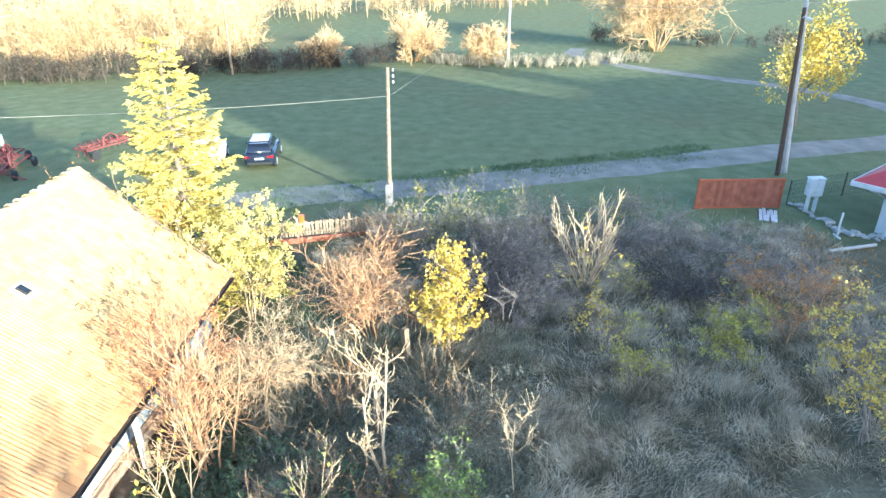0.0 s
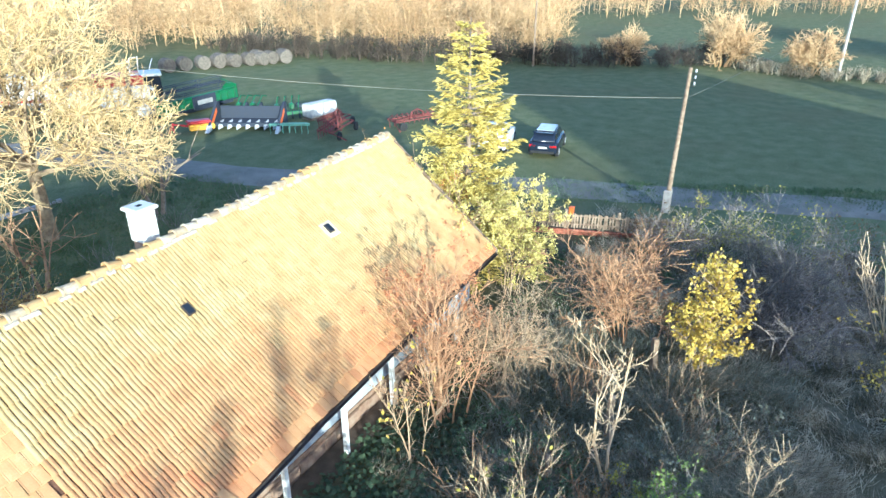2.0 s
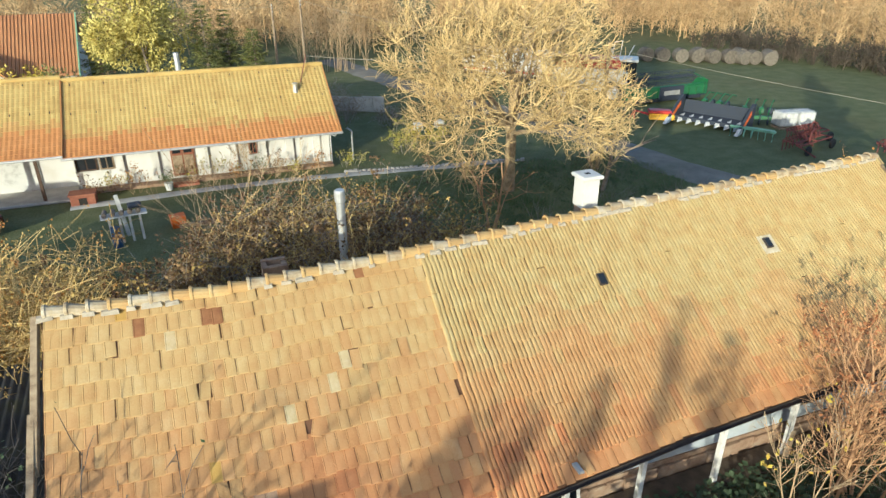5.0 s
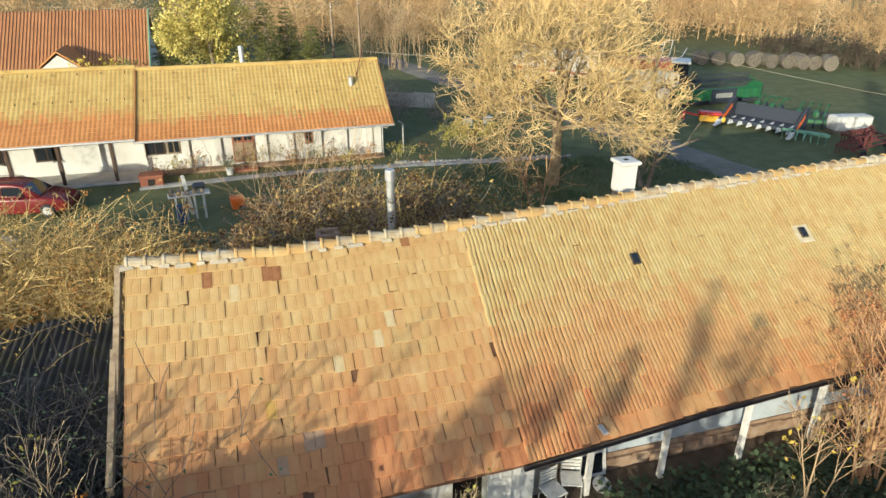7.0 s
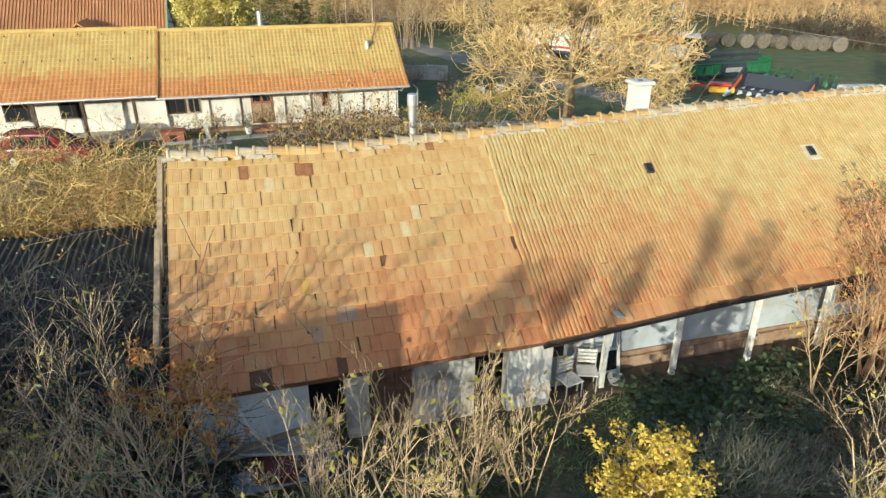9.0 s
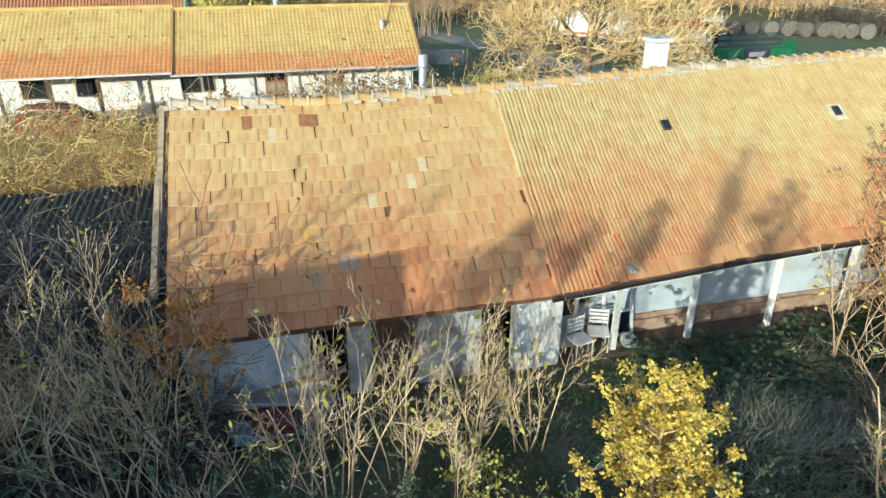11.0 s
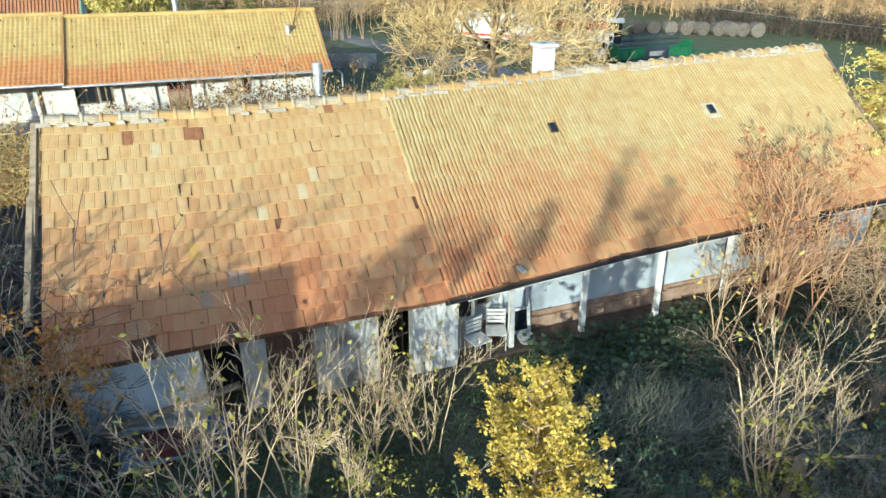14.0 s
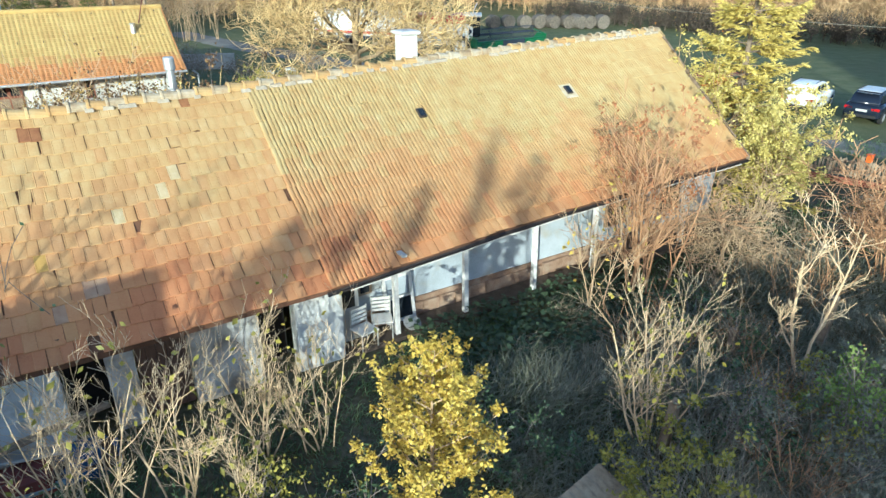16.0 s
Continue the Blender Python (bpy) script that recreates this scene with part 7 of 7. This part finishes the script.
part("wall", Mesh().box((1.2, 0.9, 0), (6.2, 6.0, 2.45), ch=0.02), PLASTER_CLEAN, small_house)
part("roof", Mesh().add([(0, 0, 2.44), (6.9, 0, 2.44), (6.9, 6.9, 2.44), (0, 6.9, 2.44), (3.45, 3.45, 4.5), (0, 0, 2.34), (6.9, 0, 2.34), (6.9, 6.9, 2.34), (0, 6.9, 2.34)],
                        [(0, 1, 4), (1, 2, 4), (2, 3, 4), (3, 0, 4), (5, 6, 1, 0), (6, 7, 2, 1), (7, 8, 3, 2), (8, 5, 0, 3), (8, 7, 6, 5)]), RED_METAL, small_house)
part("fascia", Mesh().box((-0.03, -0.05, 2.22), (6.93, 0.0, 2.46), ch=0.01), M_WHITE, small_house)
part("fascia", Mesh().box((-0.05, 0.0, 2.22), (0.0, 6.93, 2.46), ch=0.01), M_WHITE, small_house)
part("post", Mesh().box((1.7, 0.35, 0), (1.85, 0.5, 2.34), ch=0.01), M_WHITE, small_house)
part("downpipe", Mesh().tube([(0.6, 0.1, 2.25), (1.3, 0.5, 1.9), (1.5, 0.85, 1.6), (1.5, 0.85, 0.1)], 0.05, 8), M_WHITE, small_house)

# ---- small things round the farmhouses ----
for x, y, h, lab in ((17.85, 25.8, 1.1, "white box on a post in the garden bed"), (16.6, 26.4, 0.9, "small white garden box")):
    bx = thing("garden_box", lab, "box", pose(x, y, 0, 0, 0, 10))
    part("post", Mesh().box((-0.06, -0.06, 0), (0.06, 0.06, h - 0.5), ch=0.005), WOOD, bx)
    part("box", Mesh().box((-0.25, -0.22, h - 0.5), (0.25, 0.22, h), ch=0.03), M_WHITE, bx)
    part("opening", Mesh().box((-0.08, -0.235, h - 0.4), (0.08, -0.221, h - 0.22)), DARK, bx)
lp = thing("garden_lamp", "thin pale lamp post by the white house corner", "lamp", pose(11.4, 22.95, 0))
part("post", Mesh().tube([(0, 0, 0), (0, 0, 1.75)], 0.05, 8), STEEL, lp)
part("head", Mesh().tube([(0, 0, 1.75), (-0.25, 0, 1.95), (-0.3, 0, 1.9)], [0.04, 0.06, 0.03], 8), STEEL, lp)
kennel = thing("dog_kennel", "small red-brown kennel at the edge of the path", "kennel", pose(-2.6, 20.9, 0, 0, 0, 0))
part("body", Mesh().box((-0.55, -0.35, 0), (0.55, 0.35, 0.55), ch=0.02), WOOD_RED, kennel)
part("roof", Mesh().box((-0.62, -0.42, 0.55), (0.62, 0.42, 0.62), ch=0.02), WOOD_RED, kennel)
part("opening", Mesh().box((-0.18, -0.36, 0.06), (0.18, -0.345, 0.42)), DARK, kennel)
stand = thing("timber_stand", "white timber stand piled with logs and boards", "stand", pose(-0.3, 15.3, 0, 0, 0, 8))
for x in (-0.6, -0.2, 0.2, 0.6):
    part("leg", Mesh().box((x - 0.05, -0.05, 0), (x + 0.05, 0.05, 1.25), ch=0.01), M_WHITE, stand)
part("shelf", Mesh().box((-0.9, -0.3, 1.25), (0.9, 0.3, 1.31), ch=0.01), M_WHITE, stand)
part("board", Mesh().box((0.0, -0.1, 0.3), (0.16, -0.04, 2.2), pose(0, 0, 0, 0, -6, 0), ch=0.01), M_WHITE, stand)
for k in range(5):
    part("log", Mesh().tube([(-0.75 + 0.33 * k, -0.25, 1.42), (-0.7 + 0.33 * k, 0.25, 1.42)], 0.1, 8), BARK, stand)
part("cloth", Mesh().box((0.2, -0.2, 1.52), (0.75, 0.2, 1.72), ch=0.08), M_NAVY, stand)
part("barrel", Mesh().tube([(-0.45, -0.35, 0.0), (-0.45, -0.35, 0.9)], 0.18, 12), M_BLUE, stand)
planter = thing("orange_planter", "bright orange plastic planter on the lawn", "planter", pose(1.7, 16.3, 0, 0, 0, 10))
part("pot", Mesh().box((-0.28, -0.24, 0), (0.28, 0.24, 0.55), taper=-0.05), M_ORANGE, planter)
bed = thing("timber_edging", "pale timber edging beside the lawn", "edging", pose(0, 0, 0))
part("board", Mesh().box((2.3, 15.9, 0), (4.2, 16.05, 0.18), pose(0, 0, 0, 0, 0, 2), ch=0.01), WOOD, bed)
pot = thing("flower_pot", "white bucket by the brown door", "bucket", pose(1.3, 21.5, 0))
part("bucket", Mesh().tube([(0, 0, 0), (0, 0, 0.4)], [0.16, 0.22], 12), M_WHITE, pot)
ww = thing("garden_wall", "old grey concrete garden wall in shade", "wall", pose(14.4, 34.6, 0, 0, 0, -30))
for k in range(5):
    part("panel", Mesh().box((-2 + k * 0.85, -0.07, 0), (-2 + k * 0.85 + 0.82, 0.07, 1.15 + rng.gauss(0, 0.05)), ch=0.02), CONCRETE, ww)
kerb = thing("stone_kerb", "row of low grey stones along the garden path", "stones", pose(0, 0, 0))
for k in range(40):
    x = 10.5 + k * 0.26
    y = 20.9 - (x - 10.5) * 0.16
    s = rs.uniform(0.08, 0.13)
    part("stone", Mesh().box((-s, -s, 0), (s, s, s * 1.3), pose(x, y, 0, rs.gauss(0, 6), rs.gauss(0, 6), rs.uniform(0, 90)), ch=s * 0.3), STONE, kerb)
heap = thing("covered_heap", "heap of pale plastic sheeting beside the red car", "heap", pose(-8.0, 13.5, 0))
hp = Mesh()
for i in range(9):
    for j in range(9):
        u, v = i / 4 - 1, j / 4 - 1
        hp.v.append((u * 1.6, v * 0.9, max(0, (1 - u * u) * (1 - v * v)) * (0.9 + 0.5 * noise.noise(Vector((u * 3, v * 3, 1)))) - 0.02))
hp.f = [(i * 9 + j, (i + 1) * 9 + j, (i + 1) * 9 + j + 1, i * 9 + j + 1) for i in range(8) for j in range(8)]
part("sheet", hp, M_WHITE, heap)

# junk along the farmhouse front
junk = thing("blue_tarp", "crumpled blue tarpaulin before the farmhouse wall", "tarpaulin", pose(2.6, -5.5, 0))
tp = Mesh()
for i in range(13):
    for j in range(9):
        u, v = i / 6 - 1, j / 4 - 1
        tp.v.append((u * 0.55, v * 0.35, 0.5 + 0.35 * noise.noise(Vector((u * 2.4, v * 2.4, 6))) - 0.4 * max(abs(u), abs(v)) ** 3))
tp.f = [(i * 9 + j, (i + 1) * 9 + j, (i + 1) * 9 + j + 1, i * 9 + j + 1) for i in range(12) for j in range(8)]
part("sheet", tp, M_BLUE, junk)
part("crate", Mesh().box((-0.5, -0.3, 0), (0.5, 0.3, 0.36), ch=0.1), WOOD_DARK, junk)
wreck = thing("metal_panel_heap", "pale blue-white metal panels and red scrap leaning in a heap", "scrap", pose(1.6, -5.6, 0))
part("panel", Mesh().box((-0.75, -0.3, 0.25), (0.6, 0.2, 0.31), pose(0, 0, 0, 16, 4, 8), ch=0.02), M_PALEBLUE, wreck)
part("panel", Mesh().box((-0.6, -0.1, 0.0), (0.9, 0.5, 0.06), pose(0, 0.2, 0.55, -24, 6, -6), ch=0.02), CONCRETE, wreck)
part("scrap", Mesh().box((-0.3, -0.3, 0), (0.5, 0.3, 0.5), ch=0.08), M_RUST, wreck)
part("plank", Mesh().box((-0.9, 0.3, 0.7), (1.7, 0.45, 0.78), pose(0, 0, 0, 0, -6, 6), ch=0.01), WOOD, wreck)
tub = thing("blue_tub", "deep blue plastic tub under the bushes", "tub", pose(-0.55, -6.0, 0, 0, 10, 0))
part("rim", Mesh().tube([(0, 0, 0.42), (0, 0, 0.47)], [0.34, 0.36], 16), M_BLUE, tub)
part("tub", Mesh().tube([(0, 0, 0), (0, 0, 0.42)], [0.27, 0.33], 16), M_BLUE, tub)
for x, y, t, lab in ((8.45, -4.7, 12, "pale metal chair frame stored on the porch"), (9.0, -4.5, -20, "white slatted garden chair stored on the porch")):
    ch = thing("garden_chair", lab, "chair", pose(x, y, 0.1, 0, 0, t), "chairs on the porch")
    for sx in (-0.22, 0.22):
        for sy in (-0.2, 0.2):
            part("leg", Mesh().tube([(sx, sy, 0), (sx, sy, 0.44 if sy < 0 else 0.95)], 0.018, 6), CONCRETE, ch)
    part("seat", Mesh().box((-0.24, -0.23, 0.43), (0.24, 0.23, 0.47), ch=0.01), WHITE_WOOD, ch)
    for q in range(4):
        part("slat", Mesh().box((-0.22, 0.19, 0.55 + q * 0.1), (0.22, 0.21, 0.62 + q * 0.1), ch=0.004), WHITE_WOOD, ch)
cab_ = thing("old_cupboard", "old grey-blue cupboard with an open front on the porch", "cupboard", pose(8.2, -4.15, 0.1))
part("body", Mesh().box((-0.25, -0.2, 0), (0.3, 0.25, 1.55), ch=0.02), CONCRETE, cab_)
part("opening", Mesh().box((-0.17, -0.215, 0.9), (0.2, -0.203, 1.4)), DARK, cab_)
part("handle", Mesh().box((0.15, -0.23, 0.6), (0.18, -0.205, 0.75)), STEEL, cab_)
basin = thing("enamel_basin", "white enamel basin lying before the porch", "basin", pose(9.75, -4.55, 0.1, 20, 0, 0))
part("bowl", Mesh().tube([(0, 0, 0), (0, 0, 0.14), (0, 0, 0.17)], [0.12, 0.2, 0.22], 18), CONCRETE, basin)
frm = thing("window_frame", "discarded window frame leaning on the porch wall", "window frame", pose(9.7, -4.2, 0.1, -12, 0, 0))
for lo, hi in (((-0.4, 0, 0), (-0.32, 0.05, 1.2)), ((0.32, 0, 0), (0.4, 0.05, 1.2)), ((-0.32, 0, 0), (0.32, 0.05, 0.08)), ((-0.32, 0, 1.12), (0.32, 0.05, 1.2)), ((-0.32, 0, 0.6), (0.32, 0.05, 0.66))):
    part("bar", Mesh().box(lo, hi, ch=0.006), WHITE_WOOD, frm)
part("pane", Mesh().box((-0.32, 0.02, 0.08), (0.32, 0.028, 0.6)), GLASS, frm)

# posts and a sheet of roofing in the garden
for x, y, h in ((11.75, -10.55, 1.1), (15.2, -9.45, 0.9), (9.1, -10.9, 0.7), (17.5, -10.2, 1.4), (21.0, -10.6, 1.3)):
    st = thing("old_post", "weathered grey wooden post in the undergrowth", "post", pose(x, y, 0, rng.gauss(0, 4), rng.gauss(0, 4), rng.uniform(0, 90)), "old garden posts")
    part("shaft", Mesh().box((-0.09, -0.08, -0.1), (0.09, 0.08, h), ch=0.025), WOOD, st)
sheet = thing("roofing_sheet", "weathered corrugated sheet leaning in the garden", "sheet", pose(9.3, -11.35, 0.62, 22, 16, 20))
sm = Mesh()
for i in range(41):
    for j in range(2):
        sm.v.append((-0.9 + 1.8 * i / 40, -0.5 + j * 1.0, 0.012 * math.sin(i * math.pi / 2.5)))
for i in range(40):
    sm.f.append((i * 2, i * 2 + 2, i * 2 + 3, i * 2 + 1))
part("sheet", sm, BOARD, sheet, smooth=True)
part("prop", Mesh().tube([(0.5, -0.1, -0.9), (0.5, 0.1, 0)], 0.05, 6), WOOD, sheet)


# ---- clay tiles of the farmhouse roof ----
ROWS, FLAT_W, RIB_W = 15, 0.205, 0.205
FLAT = [(-0.1012, 0.0), (-0.1012, 0.022), (-0.090, 0.026), (-0.074, 0.019), (-0.01, 0.021), (0.045, 0.020), (0.088, 0.015), (0.1002, 0.012), (0.1002, 0.0)]
RIB = [(-0.099, 0.0), (-0.096, 0.032), (-0.084, 0.046), (-0.045, 0.052), (-0.014, 0.044), (-0.007, 0.012), (0.007, 0.012), (0.014, 0.044), (0.045, 0.052), (0.078, 0.044), (0.084, 0.030), (0.087, 0.0)]



def tile_frame(x, s, r, turn=0.02, tilt=-3.0):
    a, b = roof_point(x, s), roof_point(x, s - 1.0 / ROWS)
    up = (b - a).normalized()
    n = Vector((1, 0, 0)).cross(up).normalized()
    side = up.cross(n)
    m = Matrix((side, up, n)).transposed().to_4x4()
    return Matrix.Translation(a - n * 0.012) @ m @ Euler((radians(tilt + r.gauss(0, 0.5)), r.gauss(0, turn), r.gauss(0, turn))).to_matrix().to_4x4()


def tile_mesh(profile, length, worn=0.0):
    ms = Mesh()
    n = len(profile)
    for t, c in ((0.0, 0.006), (0.02, 0.0), (length, 0.0)):
        ms.v += [(px, t, max(0.0, pz - (c if pz > 0 else 0))) for px, pz in profile]
    for j in range(2):
        for i in range(n - 1):
            ms.f.append((j * n + i + 1, j * n + i, (j + 1) * n + i, (j + 1) * n + i + 1))
    ms.f.append(tuple(range(n)))
    return ms


rt = random.Random(21)


def wear(x, s, start):
    """Which grade of tile lies here: redder toward the eave, in uneven patches."""
    t = (s - start) * 1.35 + 0.3 * noise.noise(Vector((x * 0.55, s * 2.5, 5))) + rt.gauss(0, 0.07)
    return int(min(4, max(0, round(4 * t))))


step = (roof_point(4, 1.0) - roof_point(4, 0.0)).length / ROWS
flat_len, rib_len = step * 1.16, step * 1.14
flat_data = [tile_mesh(FLAT, flat_len).data("tile", m) for m in FLAT_GRADES]
flat_src, rib_src = tile_mesh(FLAT, flat_len), tile_mesh(RIB, rib_len)
flat_rest, rib_rest = [Mesh() for _ in range(5)], [Mesh() for _ in range(5)]
made = 0
ODD = {"dark": [(2.9, 0.07), (3.15, 0.07), (6.0, 0.05), (1.75, 0.13)], "pale": [(2.1, 0.17), (5.04, 0.41), (4.2, 0.5), (5.4, 0.38)], "grey": [(3.4, 0.74), (3.62, 0.74), (2.75, 0.86)], "moss": [(2.75, 0.62), (1.3, 0.03)]}
ODD_MAT = {"dark": material("charred_tile", [(0.24, 0.10, 0.04), (0.34, 0.16, 0.06)], scale=6), "pale": material("bleached_tile", [(0.50, 0.38, 0.18), (0.60, 0.50, 0.30)], scale=7), "grey": material("grey_tile", [(0.33, 0.20, 0.12), (0.42, 0.29, 0.18)], scale=7), "moss": material("mossy_yellow_tile", [(0.46, 0.27, 0.06), (0.54, 0.36, 0.09)], scale=7)}
odd_data = {k: tile_mesh(FLAT, flat_len).data("tile", m) for k, m in ODD_MAT.items()}
for row in range(ROWS):
    s = (row + 1) / ROWS
    edge = 7.55 - 0.05 * math.sin(row)
    shift = 0.5 * FLAT_W * (row % 2) + rt.gauss(0, 0.012)
    n = int((edge - shift + 0.10) / FLAT_W)
    if shift > 0.06:
        flat_rest[wear(0.1, s, 0.30)].add(flat_src.v, flat_src.f, Matrix.Translation((0, 0, -0.012)) @ tile_frame(0.115, s, rt, 0.008, -3.2))
    for k in range(n):
        x = 0.02 + shift + FLAT_W * (k + 0.5) + rt.gauss(0, 0.005)
        if row == 14 and k in (7, 8, 15):
            continue
        m = tile_frame(x, min(1.0, s + rt.gauss(0, 0.002)), rt, 0.009, -3.8)
        if rt.random() < 0.04:
            m = m @ Matrix.Translation((rt.gauss(0, 0.015), rt.gauss(0, 0.03), 0.012)) @ Euler((0, 0, rt.gauss(0, 0.06))).to_matrix().to_4x4()
        odd = [k2 for k2, spots in ODD.items() for ox, os_ in spots if abs(ox - x) < FLAT_W / 2 and abs(os_ - (s - 0.5 / ROWS)) < 0.5 / ROWS]
        if row == 8 and abs(x - 4.41) < FLAT_W / 2:
            m = m @ Matrix.Translation((0.05, 0.02, 0.01)) @ Euler((0, 0, -0.28)).to_matrix().to_4x4()
        if odd:
            ob = new("tile", odd_data[odd[0]])
            ob.parent = roof
            ob.matrix_world = m
        elif row >= 5 and made < 288:
            ob = new("tile", flat_data[wear(x, s, 0.30)])
            ob.parent = roof
            ob.matrix_world = m
            made += 1
        else:
            flat_rest[wear(x, s, 0.30)].add(flat_src.v, flat_src.f, m)
    x = 7.50 + 0.012 * (row % 2)
    while x < right_edge(s) - 0.1:
        low = row == ROWS - 1 and x > 8.8
        m = tile_frame(x + RIB_W / 2 + rt.gauss(0, 0.004), min(1.0, s + rt.gauss(0, 0.003)), rt, 0.007, -1.8)
        if low:
            flat_rest[max(2, wear(x, s, 0.5))].add(flat_src.v, flat_src.f, m)
            x += FLAT_W
        else:
            rib_rest[wear(x, s, 0.36 + 0.025 * max(0, x - 11))].add(rib_src.v, rib_src.f, m)
            x += RIB_W
for g_ in range(5):
    for ms, m, nm, lab in ((flat_rest[g_], FLAT_GRADES_I[g_], "flat_tiles", ""), (rib_rest[g_], RIB_GRADES[g_], "ribbed_tiles", "rows of ribbed orange clay tiles")):
        if ms.f:
            tagged(part(nm, ms, m, roof, lab), kind="stuff")
for hx, hs, ht in ((9.5, 1.0, 0.2),):
    ob = new("loose_tile", flat_data[2])
    ob.parent = roof
    ob.matrix_world = Matrix.Translation((0, 0, 0.05)) @ tile_frame(hx, hs, rt) @ Euler((0.25 * ht, 0, ht)).to_matrix().to_4x4()
# ridge tiles bedded in mortar, each lapping the next
ridge_len = 0.40
k = 0
x = 0.05
while x < 22.3:
    a, b = ridge_at(x), ridge_at(min(x + ridge_len, 22.4))
    a, b = a + Vector((0, 0, 0.035 + rt.gauss(0, 0.008))), b + Vector((0, 0, 0.005 + rt.gauss(0, 0.008)))
    ms = Mesh()
    arc = [(math.cos(t), math.sin(t)) for t in np.linspace(-0.25, math.pi + 0.25, 8)]
    for p, rr in ((a, 0.15), (b, 0.125)):
        ms.v += [(p.x, p.y + c * rr, p.z - 0.06 + s_ * rr) for c, s_ in arc]
    for p, rr in ((a, 0.13), (b, 0.105)):
        ms.v += [(p.x, p.y + c * rr, p.z - 0.06 + s_ * rr) for c, s_ in arc]
    for i in range(7):
        ms.f += [(i, i + 1, 9 + i, 8 + i), (16 + i + 1, 16 + i, 24 + i, 25 + i), (i + 1, i, 16 + i, 17 + i), (8 + i, 9 + i, 25 + i, 24 + i)]
    collar = []
    for p, rr, dx in ((a, 0.15, -0.012), (a, 0.166, 0.0), (a, 0.165, 0.045), (a, 0.15, 0.06)):
        collar.append(len(ms.v))
        ms.v += [(p.x + dx, p.y + c * rr, p.z - 0.06 + s_ * rr) for c, s_ in arc]
    for u, v in zip(collar, collar[1:]):
        ms.f += [(u + i, u + i + 1, v + i + 1, v + i) for i in range(7)]
    part("ridge_tile", ms, RIDGE_PALE if rt.random() < 0.6 else FLAT_GRADES[0], roof)
    x += ridge_len * 0.93
    if rt.random() < 0.3:
        continue
    mm = Mesh()
    wide = rt.uniform(0.7, 2.0)
    c = a.lerp(b, 0.05) + Vector((0, -0.15, -0.10))
    mm.add([(c.x + u * 0.1 * wide, c.y + v * 0.06 + 0.02 * rt.gauss(0, 1), c.z + w * 0.05) for u, v, w in ((-1, -1, -0.8), (1, -1, -0.8), (1, 1, -0.3), (-1, 1, -0.3), (-0.9, -0.4, 0.6), (0.9, -0.5, 0.6), (0.9, 1, 1), (-0.9, 1, 1))],
           [(3, 2, 1, 0), (4, 5, 6, 7), (0, 1, 5, 4), (1, 2, 6, 5), (2, 3, 7, 6), (3, 0, 4, 7)])
    part("mortar", mm, MORTAR, roof)
